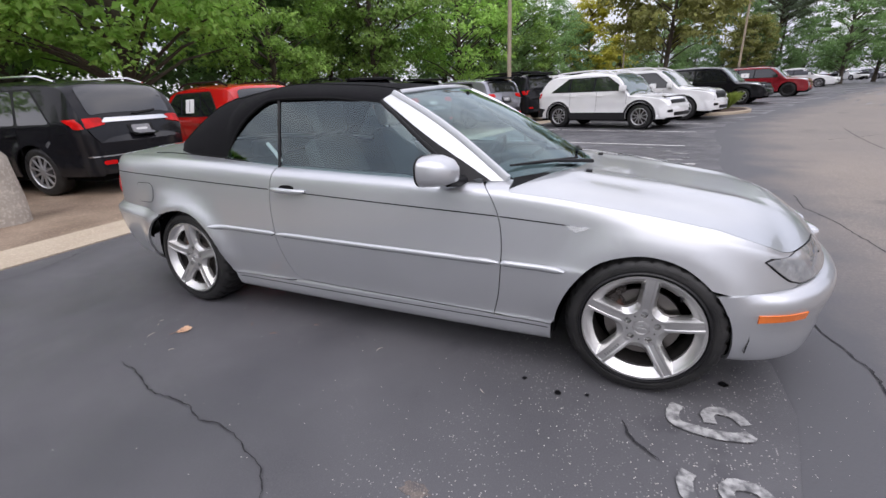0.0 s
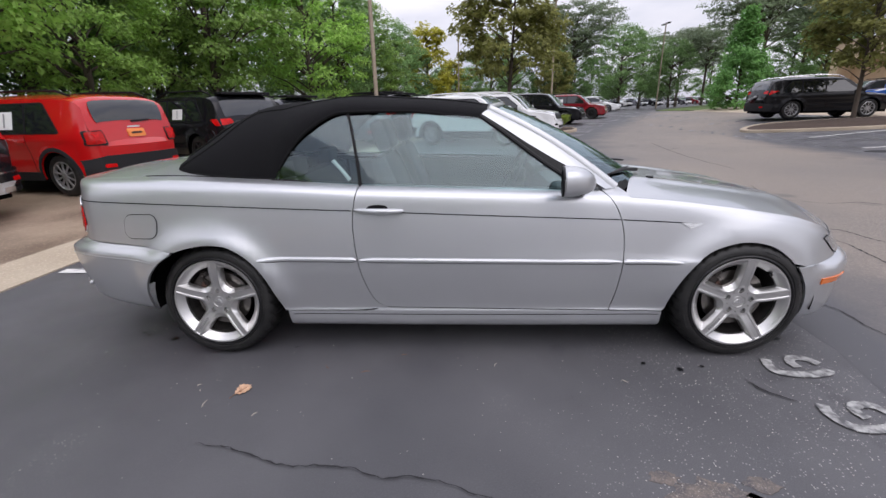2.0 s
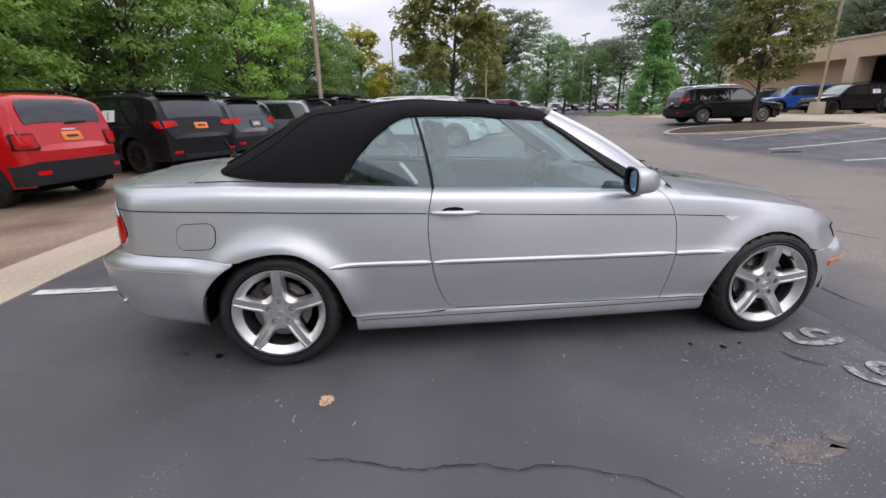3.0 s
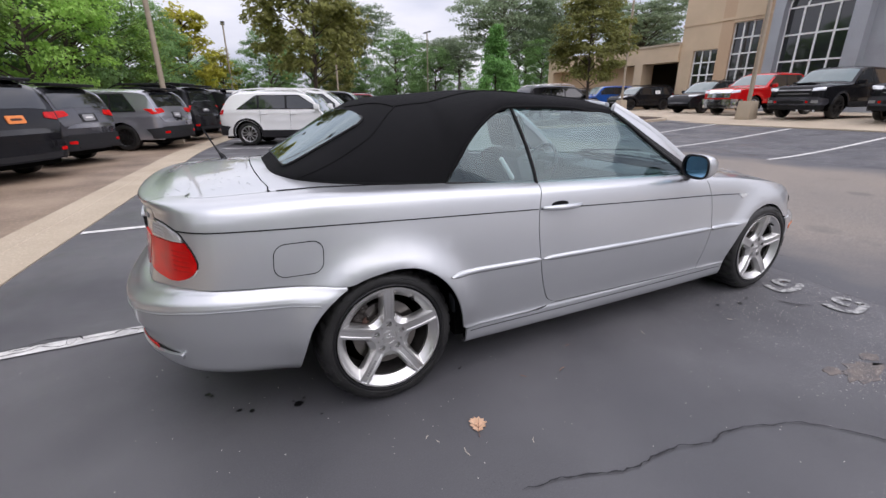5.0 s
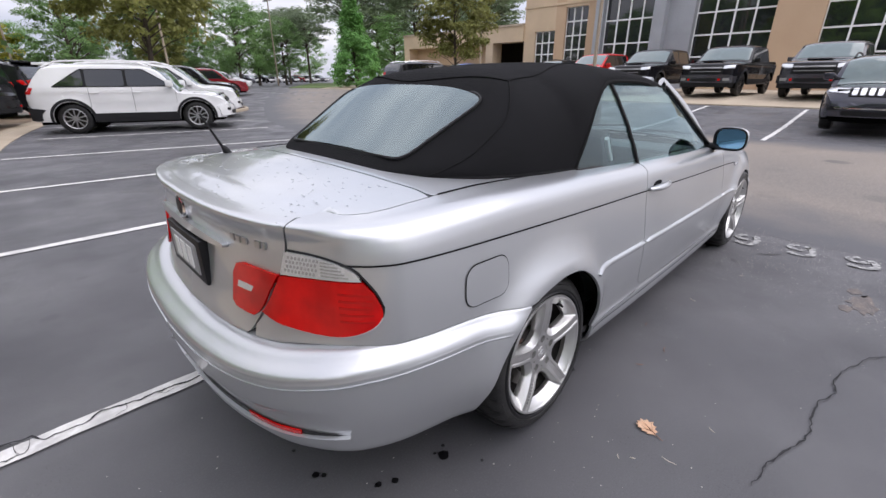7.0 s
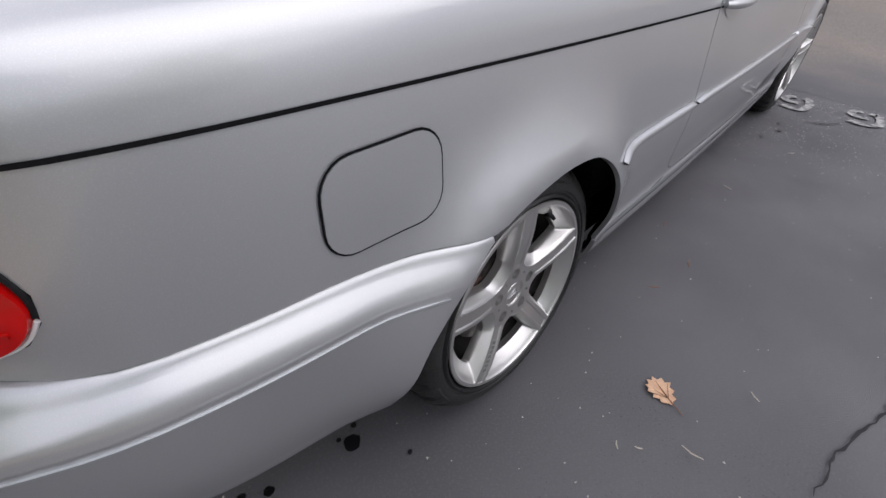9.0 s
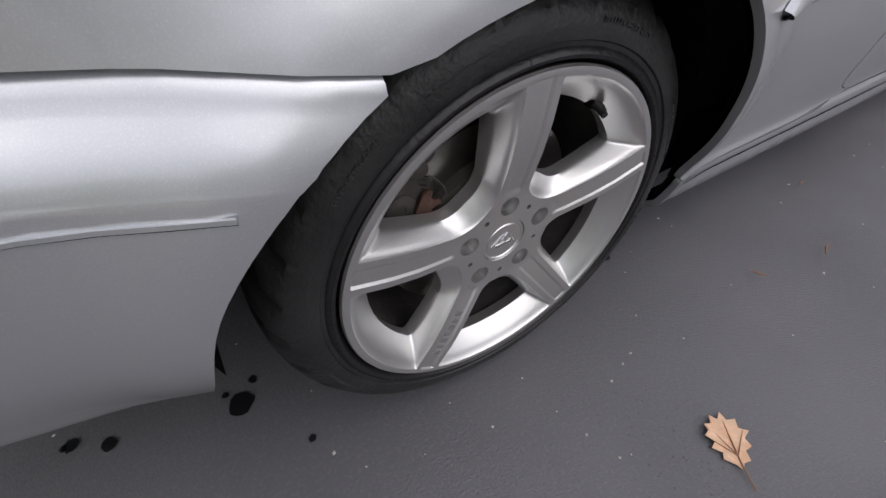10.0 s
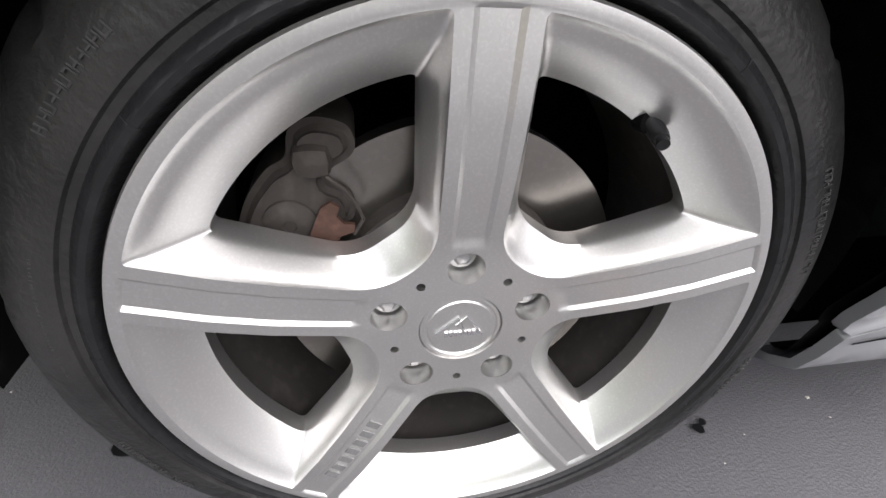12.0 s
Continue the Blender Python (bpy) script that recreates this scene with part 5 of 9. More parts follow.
cloth_line("sewn_seam", [(x, a) for x, a in smooth_line([(-1.16, 0.66), (-1.24, 0.54), (-1.32, 0.42), (-1.45, 0.31), (-1.58, 0.17), (-1.66, 0.02)], 6)], 0.0028, SEAM, soft_top)
cloth_line("sewn_seam", [(-1.165 - 0.012 * k, 0.66 + 0.34 * k / 10) for k in range(11)], 0.003, SEAM, soft_top)
cloth_line("rolled_edge", [(x, 0.005) for x in np.r_[np.linspace(-1.02, -0.62, 20), np.linspace(-0.6, 0.11, 12)]], 0.009, SEAM, soft_top, "", 0.0)
cloth_line("hem", [(x, 0.01) for x in np.r_[np.linspace(-1.76, -1.6, 12), np.linspace(-1.58, -1.02, 12)]], 0.007, SEAM, soft_top, "", 0.0)


# rear window in the cloth
def on_slope(x, y):
    """The cloth's height at plan place (x, y), on the rear slope."""
    x, y = np.asarray(x, float), np.asarray(y, float)
    w, zl, zm = soft_table(x, TOP_W), soft_table(x, TOP_LOW), soft_table(x, TOP_MID)
    tall = np.clip((zm - zl) / 0.3, 0.2, 1.0)
    p = 0.62 + 0.18 * (1 - tall)
    c = np.clip(np.abs(y) / w, 0, 1) ** (1 / p)
    return np.stack([x, y, zl + (zm - zl) * np.sqrt(np.clip(1 - c ** 2, 1e-6, 1)) ** 0.80], 1)


def round_quad(pts, r, n=6):
    out = []
    m = len(pts)
    for i in range(m):
        a, b, c = (Vector(pts[(i + k) % m]) for k in (-1, 0, 1))
        d0, d1 = (a - b).normalized() * r, (c - b).normalized() * r
        for k in range(n + 1):
            t = k / n
            out.append(tuple((b + d0) * (1 - t) ** 2 + b * 2 * t * (1 - t) + (b + d1) * t * t))
    return out


rim = round_quad([(-1.678, -0.395), (-1.312, -0.468), (-1.312, 0.468), (-1.678, 0.395)], 0.062)
rear_window = skin("rear_window", rim, on_slope, REAR_GLASS, soft_top, "grey heated rear window", (0.03, 0.05), lip=0.0, lift=0.006)
rear_window.visible_shadow = False
bm = bmesh.new()
ring = on_slope([p[0] for p in rim + rim[:1]], [p[1] for p in rim + rim[:1]])
tube(bm, [(p[0], p[1], p[2] + 0.006) for p in ring], 0.006, 6)
part("window_seal", bm, BLACK_TRIM, rear_window, "", True)


# side glass leans in towards the roof
def lean(x, z):
    x, z = np.asarray(x, float), np.asarray(z, float)
    low = keyed(x, [(-1.1, 0.700), (-0.54, 0.752), (0.0, 0.757), (0.6, 0.735)])
    high = keyed(x, [(-1.1, 0.61), (-0.6, 0.598), (0.1, 0.578), (0.6, 0.52)])
    t = (z - 0.91) / 0.36
    return np.stack([x, -(low + (high - low) * t + 0.012 * np.sin(np.clip(t, 0, 1) * np.pi)), z], 1)


A_EDGE = [(0.055, 1.232), (0.16, 1.160), (0.272, 1.075), (0.38, 0.998), (0.475, 0.935), (0.515, 0.905), (0.545, 0.874)]
for sd in (1, -1):
    quarter_line = [(-1.022, 0.937)] + [(x, float(soft_table(x, TOP_LOW)) + 0.004) for x in np.linspace(-0.99, -0.645, 18)] + [(-0.620, 1.268), (-0.60, 1.20), (-0.575, 1.09), (-0.553, 0.98), (-0.545, 0.915)]
    q_glass = skin("quarter_glass", quarter_line, lean, GLASS, CAR, "tinted rear quarter glass", (0.06, 0.06), lip=0.0, side=sd)
    q_glass.visible_shadow = False
    door_line = [(-0.532, 0.913), (-0.540, 0.98), (-0.562, 1.09), (-0.588, 1.20), (-0.608, 1.270)] + [(x, float(soft_table(x, TOP_LOW)) + 0.004) for x in np.linspace(-0.55, 0.02, 16)] + A_EDGE + [(x, 0.870 + (0.913 - 0.870) * (0.54 - x) / 1.072) for x in np.linspace(0.50, -0.50, 12)]
    d_glass = skin("door_glass", door_line, lean, GLASS, CAR, "tinted door window, fully up", (0.06, 0.06), lip=0.0, side=sd)
    d_glass.visible_shadow = False
    bm = bmesh.new()
    p = lean([-0.543, -0.550, -0.569, -0.594, -0.614], [0.914, 0.98, 1.09, 1.20, 1.270])
    tube(bm, [(q[0], (q[1] - 0.004) * sd, q[2]) for q in p], 0.008, 6)
    part("glass_divider", bm, BLACK_TRIM, CAR, "", True)
    bm = bmesh.new()
    xs = np.linspace(-1.02, 0.60, 30)
    belt = [girdle([x_to_u(x)], [11.2])[0] for x in xs]
    tube(bm, [(q[0], (q[1] + 0.004) * sd, q[2] + 0.001) for q in belt], 0.0065, 6)
    part("belt_seal", bm, BLACK_TRIM, CAR, "", True)
    # silver windscreen pillar with a black seal on the window side
    out_low, out_top = Vector((0.745, -0.672, 0.872)), Vector((0.112, -0.550, 1.270))
    bm = bmesh.new()
    rows = []
    for k in range(13):
        t = k / 12
        c = out_low.lerp(out_top, t)
        c.z += 0.030 * math.sin(t * math.pi)
        width = 0.040 - 0.008 * t
        fwd = Vector((0.50, 0.10, 0.86)).normalized()
        sec = [(-0.050, 0.010), (-0.040, 0.030), (-0.010, 0.040), (0.022, 0.030), (0.034, 0.008), (0.020, -0.020), (-0.03, -0.020)]
        rows.append([bm.verts.new((c + fwd * a * (width / 0.05) + Vector((0.0, -0.72, 0.45)).normalized() * b * 0.55) * 1.0) for a, b in sec])
    for r0, r1 in zip(rows, rows[1:]):
        for j in range(7):
            bm.faces.new((r0[j], r0[(j + 1) % 7], r1[(j + 1) % 7], r1[j]))
    bm.faces.new(rows[0])
    bm.faces.new(rows[-1])
    for v in bm.verts:
        v.co.y *= sd
    pillar = part("windscreen_pillar", bm, SILVER, CAR, "", True)
    # its inner face runs back to the window seal
    ax, az = np.array(A_EDGE).T
    run = np.linspace(0, 1, 14)
    inner = lean(np.interp(run, np.linspace(0, 1, len(ax)), ax), np.interp(run, np.linspace(0, 1, len(az)), az))
    outer = np.array([tuple(out_low.lerp(out_top, 1 - t)) for t in run]) + np.array((0, 0, 0.030)) * np.sin(run * np.pi)[:, None] + np.array((0.0, -0.012, 0.004))
    cols = [inner + (outer - inner) * f + np.array((0.0, -0.010, 0.004)) * 4 * f * (1 - f) for f in np.linspace(0, 1, 6)]
    verts = np.concatenate(cols) * (1, sd, 1)
    faces = [(i * 14 + j, (i + 1) * 14 + j, (i + 1) * 14 + j + 1, i * 14 + j + 1) for i in range(5) for j in range(13)]
    link("pillar_cover", verts, faces, SILVER, pillar)
    share = 0.30 + 0.38 * run ** 2.0
    cols = [inner + (outer - inner) * (share * f)[:, None] + np.array((0.0, -0.010, 0.004)) * (4 * share * f * (1 - share * f))[:, None] + np.array((0.0, -0.003, 0.0025)) for f in np.linspace(0, 1, 5)]
    faces = [(i * 14 + j, (i + 1) * 14 + j, (i + 1) * 14 + j + 1, i * 14 + j + 1) for i in range(4) for j in range(13)]
    link("mirror_sail", np.concatenate(cols) * (1, sd, 1), faces, BLACK_TRIM, pillar, "black trim that widens towards the mirror")
    bm = bmesh.new()
    p = lean([x for x, _ in A_EDGE], [z for _, z in A_EDGE])
    tube(bm, [(q[0] + 0.010, (q[1] - 0.001) * sd, q[2] + 0.008) for q in p], 0.011, 8)
    part("pillar_seal", bm, BLACK_TRIM, CAR, "", True)
    # mirror: housing, foot, glass
    bm = bmesh.new()
    foot = [Vector((0.555, -0.735, 0.878)), Vector((0.548, -0.79, 0.888)), Vector((0.530, -0.86, 0.905))]
    tube(bm, foot, [0.030, 0.024, 0.030], 10)
    for v in bm.verts:
        v.co.y *= sd
    arm = part("mirror_foot", bm, BLACK_TRIM, CAR, "", True)
    bm = bmesh.new()
    shell = []
    secs = [(0.440, 0.086, 0.062, 0.0), (0.452, 0.094, 0.068, 0.0), (0.50, 0.088, 0.064, 0.0), (0.545, 0.070, 0.054, -0.004), (0.575, 0.042, 0.036, -0.010), (0.588, 0.012, 0.012, -0.014)]
    for x, hy, hz, dz in secs:
        shell.append([bm.verts.new((x + 0.16 * (hy * math.copysign(abs(math.cos(a)) ** 0.6, math.cos(a))), -0.885 + hy * math.copysign(abs(math.cos(a)) ** 0.6, math.cos(a)), 0.950 + dz + hz * math.copysign(abs(math.sin(a)) ** 0.7, math.sin(a)))) for a in np.linspace(0, math.tau, 25)[:-1]])
    for r0, r1 in zip(shell, shell[1:]):
        for j in range(24):
            bm.faces.new((r0[j], r0[(j + 1) % 24], r1[(j + 1) % 24], r1[j]))
    bm.faces.new(shell[-1])
    for v in bm.verts:
        v.co.y *= sd
    mirror = part("door_mirror", bm, SILVER, CAR, "silver door mirror with blue-tinted glass", True)
    bm = bmesh.new()
    bm.faces.new([bm.verts.new((v.x + (0.006 if k is None else 0.006), v.y * sd, v.z)) for k, v in enumerate(Vector((0.444 + 0.16 * (0.080 * math.copysign(abs(math.cos(a)) ** 0.6, math.cos(a))), -0.885 + 0.080 * math.copysign(abs(math.cos(a)) ** 0.6, math.cos(a)), 0.950 + 0.056 * math.copysign(abs(math.sin(a)) ** 0.7, math.sin(a)))) for a in np.linspace(0, math.tau, 25)[:-1])])
    part("mirror_glass", bm, MIRROR, mirror, "")
    bm = bmesh.new()
    tube(bm, [(0.440 + 0.16 * (0.086 * math.copysign(abs(math.cos(a)) ** 0.6, math.cos(a))), sd * (-0.885 + 0.086 * math.copysign(abs(math.cos(a)) ** 0.6, math.cos(a))), 0.950 + 0.062 * math.copysign(abs(math.sin(a)) ** 0.7, math.sin(a))) for a in np.linspace(0, math.tau, 33)], 0.006, 6, False)
    part("mirror_rim", bm, BLACK_TRIM, mirror, "", True)


# windscreen with dark band, header rail, scuttle and wipers
def screen(t, y):
    """t: 0 at the scuttle, 1 at the header."""
    t, y = np.asarray(t, float), np.asarray(y, float)
    lo_x, hi_x = 1.03 - 0.74 * y ** 2, 0.225 - 0.40 * y ** 2
    lo_z, hi_z = 0.872 - 0.03 * y ** 2, 1.292 - 0.075 * y ** 2
    return np.stack([lo_x + (hi_x - lo_x) * t, y, lo_z + (hi_z - lo_z) * t + 0.028 * np.sin(np.clip(t, 0, 1) * np.pi)], 1)


glass_line = [(0.0, -0.63), (0.5, -0.575), (1.0, -0.525), (1.0, -0.3), (1.0, 0), (1.0, 0.3), (1.0, 0.525), (0.5, 0.575), (0.0, 0.63), (0.0, 0.3), (0.0, 0.0), (0.0, -0.3)]
uv_screen = skin("windscreen", [(-t, y) for t, y in glass_line], lambda t, y: screen(-np.asarray(t), y), GLASS, CAR, "tinted windscreen", (0.08, 0.08), lip=0.0)
uv_screen.visible_shadow = False
bm = bmesh.new()
tube(bm, [tuple(screen([1.01], [y])[0]) for y in np.linspace(-0.50, 0.50, 15)], 0.015, 8)
part("header_rail", bm, SILVER, CAR, "", True)
bm = bmesh.new()
ys = np.linspace(-0.68, 0.68, 23)
front = [(0.985 - 0.45 * y * y, y, 0.862 - 0.012 * y * y) for y in ys]
back = [tuple(screen([0.02], [y])[0] + np.array((-0.01, 0, 0.004))) for y in ys * 0.93]
for a, b in ((front, back),):
    va, vb = [bm.verts.new(p) for p in a], [bm.verts.new(p) for p in b]
    for k in range(22):
        bm.faces.new((va[k], va[k + 1], vb[k + 1], vb[k]))
bmesh.ops.solidify(bm, geom=bm.faces[:], thickness=0.02)
part("scuttle", bm, BLACK_TRIM, CAR, "black slatted scuttle panel", True)
for y0, y1, t1 in ((-0.10, -0.56, 0.09), (0.50, -0.02, 0.08)):
    bm = bmesh.new()
    a, b = screen([0.0], [y0])[0] + np.array((0.03, 0, 0.012)), screen([t1], [y1])[0] + np.array((0.012, 0, 0.022))
    m = (a + b) / 2 + np.array((0.006, 0, 0.012))
    tube(bm, [a, m, b], [0.011, 0.008, 0.006], 8)
    c = screen([0.05], [y0 - 0.05])[0] + np.array((0.006, 0, 0.012))
    tube(bm, [c, (c + b) / 2 + np.array((0, 0, 0.0)), b + (b - c) * 0.06], [0.006, 0.008, 0.005], 6)
    part("wiper", bm, BLACK_TRIM, CAR, "black wiper at rest", True)


# cabin
def seat_shape(name, cx, cy, label):
    bm = bmesh.new()
    box(bm, (cx - 0.26, cy - 0.25, 0.34), (cx + 0.27, cy + 0.25, 0.52), 0.05)
    seat = part(name, bm, LEATHER, CAR, label, True)
    bm = bmesh.new()
    box(bm, (-0.075, -0.245, 0.0), (0.075, 0.245, 0.62), 0.05, (0.75, 0.82))
    back = part("backrest", bm, LEATHER, seat, "", True)
    back.matrix_basis = pose(cx - 0.28, cy, 0.46, 0, -20, 0)
    bm = bmesh.new()
    box(bm, (-0.045, -0.135, 0.63), (0.045, 0.135, 0.80), 0.035)
    tube(bm, [(0, -0.05, 0.55), (0, -0.05, 0.66)], 0.008, 6)
    tube(bm, [(0, 0.05, 0.55), (0, 0.05, 0.66)], 0.008, 6)
    head = part("headrest", bm, LEATHER, seat, "", True)
    head.matrix_basis = pose(cx - 0.28, cy, 0.46, 0, -16, 0)
    return seat


seat_shape("front_seat", 0.0, -0.36, "dark leather front seat")
seat_shape("front_seat", 0.0, 0.36, "dark leather front seat")
bm = bmesh.new()
box(bm, (-0.95, -0.58, 0.34), (-0.60, 0.58, 0.52), 0.05)
bench = part("rear_bench", bm, LEATHER, CAR, "dark leather rear bench", True)
bm = bmesh.new()
box(bm, (-1.14, -0.60, 0.45), (-0.94, 0.60, 0.93), 0.06, (0.6, 0.95))
part("backrest", bm, LEATHER, bench, "", True)
for cy in (-0.32, 0.32):
    bm = bmesh.new()
    box(bm, (-1.09, cy - 0.12, 0.90), (-1.00, cy + 0.12, 1.03), 0.035)
    part("headrest", bm, LEATHER, bench, "", True)
bm = bmesh.new()
box(bm, (0.42, -0.70, 0.55), (0.90, 0.70, 0.845), 0.06, (0.75, 0.97))
box(bm, (0.44, 0.20, 0.80), (0.66, 0.54, 0.885), 0.03)
part("dashboard", bm, GREY_PLASTIC, CAR, "dark grey dashboard", True)
bm = bmesh.new()
ring = [(0.33 + 0.19 * math.sin(a) * 0.42, 0.36 + 0.185 * math.cos(a), 0.80 + 0.19 * math.sin(a) * 0.9) for a in np.linspace(0, math.tau, 33)]
tube(bm, ring, 0.014, 8, False)
for a in (0, math.pi, 1.5 * math.pi):
    tube(bm, [(0.36, 0.36, 0.79), (0.33 + 0.19 * math.sin(a) * 0.42, 0.36 + 0.185 * math.cos(a), 0.80 + 0.19 * math.sin(a) * 0.9)], 0.014, 6)
box(bm, (0.33, 0.29, 0.74), (0.42, 0.43, 0.85), 0.03)
part("steering_wheel", bm, LEATHER, CAR, "black steering wheel", True)
bm = bmesh.new()
box(bm, (-0.60, -0.10, 0.30), (0.45, 0.10, 0.56), 0.03)
part("centre_console", bm, GREY_PLASTIC, CAR, "", True)
for sd in (1, -1):
    bm = bmesh.new()
    box(bm, (-1.0, -0.745 * sd if sd > 0 else 0.68, 0.30), (0.65, -0.68 * sd if sd > 0 else 0.745, 0.895), 0.02)
    part("door_lining", bm, GREY_PLASTIC, CAR, "", True)
bm = bmesh.new()
tube(bm, [(0.30, 0.0, 1.27), (0.31, 0.0, 1.22)], 0.012, 6)
box(bm, (0.295, -0.12, 1.165), (0.33, 0.12, 1.225), 0.015)
part("inside_mirror", bm, BLACK_TRIM, CAR, "", True)
for sd in (1, -1):
    bm = bmesh.new()
    tube(bm, [(-0.70, -0.66 * sd, 1.04), (-0.66, -0.655 * sd, 0.99), (-0.62, -0.655 * sd, 0.935)], 0.011, 6)
    part("belt_guide", bm, PAPER, CAR, "", True)


# ---- wheels ----
LIP_R, TYRE_R = 0.2367, 0.316
HOLE_OUT = 0.194
FACE_R = 0.2286


def crest_at(r):
    """Height of the spokes' and hub's face at radius r."""
    return np.interp(r, [0.0, 0.070, 0.085, 0.10, 0.14, 0.18, 0.226, 0.2286], [0.0, 0.0, 0.0020, 0.0055, 0.0135, 0.0185, 0.0203, 0.0205])


def floor_at(r):
    """Height of the pockets' floor at radius r."""
    return np.interp(r, [0.0, 0.092, 0.12, 0.15, 0.180, 0.194], [-0.0145, -0.0150, -0.0140, -0.0130, -0.0130, -0.0130])


def spoke_profile(r, d):
    """Height of the face at radius r, d metres beside a spoke's middle line: a sunk band runs along each spoke."""
    band = (1 - step01(np.abs(d), 0.0100, 0.0134)) * step01(r, 0.0765, 0.088)
    return crest_at(r) - 0.0023 * band


def pocket_loop(w, r_in, r_out, cut_in, cut_out):
    """Half of a pocket's outline between two spokes, in (across, along) of its middle line, from the hub to the rim."""
    a, n = np.array((math.sin(radians(36)), math.cos(radians(36)))), np.array((-math.cos(radians(36)), math.sin(radians(36))))
    t_in, t_out = (r_in - w * n[1]) / a[1], math.sqrt(r_out ** 2 - w ** 2)
    p_in, p_out = a * t_in + n * w, a * t_out + n * w
    cut_in = min(cut_in, p_in[0] * 0.98)
    end = math.atan2(p_out[0], p_out[1])
    arc = [np.array((math.sin(q), math.cos(q))) * r_out for q in np.linspace(end - cut_out / r_out, 0, 16)]

    def bend(p, q, r, m):
        return [p * (1 - t) ** 2 + q * 2 * t * (1 - t) + r * t * t for t in np.linspace(0, 1, m)]

    mid = np.array((0.0, r_in))
    chord = [mid + (p_in - mid) * t * (1 - cut_in / p_in[0]) for t in np.linspace(0, 1, 5)[:-1]]
    return chord + bend(p_in - np.array((cut_in, 0)), p_in, p_in + a * cut_in, 14) + [p_in + a * (cut_in + (t_out - t_in - cut_in - cut_out) * t) for t in np.linspace(0, 1, 16)[1:-1]] + bend(p_out - a * cut_out, p_out, arc[0], 8) + arc[1:]


def wheel(parent, cx, cy, side, turn, label, camber=0.5):
    """An alloy wheel with five broad spokes; side 1 faces the kerb. turn: degrees."""
    sector, tu = math.tau / 5, radians(turn)
    top_half, low_half = pocket_loop(0.0225, 0.0715, 0.2268, 0.030, 0.004), pocket_loop(0.0350, 0.0980, HOLE_OUT, 0.020, 0.007)
    top_loop, low_loop = [np.array(h + [(-u, v) for u, v in h[::-1]][1:-1]) for h in (top_half, low_half)]
    n_loop = len(top_loop)
    bm = bmesh.new()
    flat, edges, tops = [], [], []

    def add_line(points, closed=True):
        b = len(flat)
        flat.extend(tuple(p) for p in points)
        edges.extend((b + k, b + k + 1) for k in range(len(points) - 1))
        if closed:
            edges.append((b + len(points) - 1, b))

    def circle(px, pz, r, n):
        return [(px + r * math.cos(k * math.tau / n), pz + r * math.sin(k * math.tau / n)) for k in range(n)]

    add_line(circle(0, 0, FACE_R, 240))
    fall = np.array([0, 0.03, 0.10, 0.24, 0.42, 0.62, 0.82, 1.0])
    for q in range(5):
        b = math.pi / 2 + (q + 0.5) * sector + tu
        along, across = np.array((math.cos(b), math.sin(b))), np.array((-math.sin(b), math.cos(b)))
        rim_pts, hole_pts = top_loop[:, :1] * across + top_loop[:, 1:] * along, low_loop[:, :1] * across + low_loop[:, 1:] * along
        tops.append(rim_pts)
        add_line(rim_pts)
        h0, h1 = crest_at(np.hypot(*rim_pts.T)), floor_at(np.hypot(*hole_pts.T))
        rows = []
        for f in fall:
            p, k = rim_pts + (hole_pts - rim_pts) * f, f * (0.80 + 0.20 * f) + 0.05 * math.sin(math.pi * min(f * 4, 1)) * (f < 0.25)
            rows.append([bm.verts.new((x, -h, z)) for (x, z), h in zip(p, h0 + (h1 - h0) * k)])
        back = [bm.verts.new((x * 1.012, -h + 0.018, z * 1.012)) for (x, z), h in zip(hole_pts, h1)]
        for r0, r1 in zip(rows, rows[1:] + [back]):
            for k in range(n_loop):
                bm.faces.new((r0[k], r0[(k + 1) % n_loop], r1[(k + 1) % n_loop], r1[k]))
        # lines along the spoke that carry its sunk band
        c = math.pi / 2 + q * sector + tu
        ax, nx2 = np.array((math.cos(c), math.sin(c))), np.array((-math.sin(c), math.cos(c)))
        for d in (-0.0180, -0.0134, -0.0117, -0.0100, -0.005, 0.0, 0.005, 0.0100, 0.0117, 0.0134, 0.0180):
            add_line([ax * t + nx2 * d for t in np.r_[np.linspace(0.0775, 0.09, 5), np.linspace(0.10, 0.2262, 14)]], False)
    pockets = []
    for k in range(5):
        a = math.pi / 2 + k * sector + tu
        for rad, r, n, deep in ((0.0598, 0.0142, 28, 0.024), (0.0560, 0.0036, 12, 0.012)):
            b = a if r > 0.01 else a + sector / 2
            pockets.append((rad * math.cos(b), rad * math.sin(b), r, n, deep))
    pockets.append((0, 0, 0.0343, 48, 0.006))
    for px, pz, r, n, deep in pockets:
        add_line(circle(px, pz, r, n))
    pts, _, tris, *_ = delaunay_2d_cdt([Vector(p) for p in flat], edges, [], 0, 1e-6)
    xy = np.array([(p.x, p.y) for p in pts])
    mids = np.array([xy[list(t)].mean(0) for t in tris])
    keep = np.hypot(*mids.T) < FACE_R
    for px, pz, r, n, deep in pockets:
        keep &= np.hypot(mids[:, 0] - px, mids[:, 1] - pz) > r * 0.995
    for loop in tops:
        inside = np.zeros(len(mids), bool)
        for p, q in zip(loop, np.roll(loop, -1, 0)):
            cross = (p[1] > mids[:, 1]) != (q[1] > mids[:, 1])
            inside ^= cross & (mids[:, 0] < (q[0] - p[0]) * (mids[:, 1] - p[1]) / (q[1] - p[1] + 1e-15) + p[0])
        keep &= ~inside
    rad_all, ang = np.hypot(*xy.T), np.arctan2(xy[:, 1], xy[:, 0]) - math.pi / 2 - tu
    off = (ang + sector / 2) % sector - sector / 2
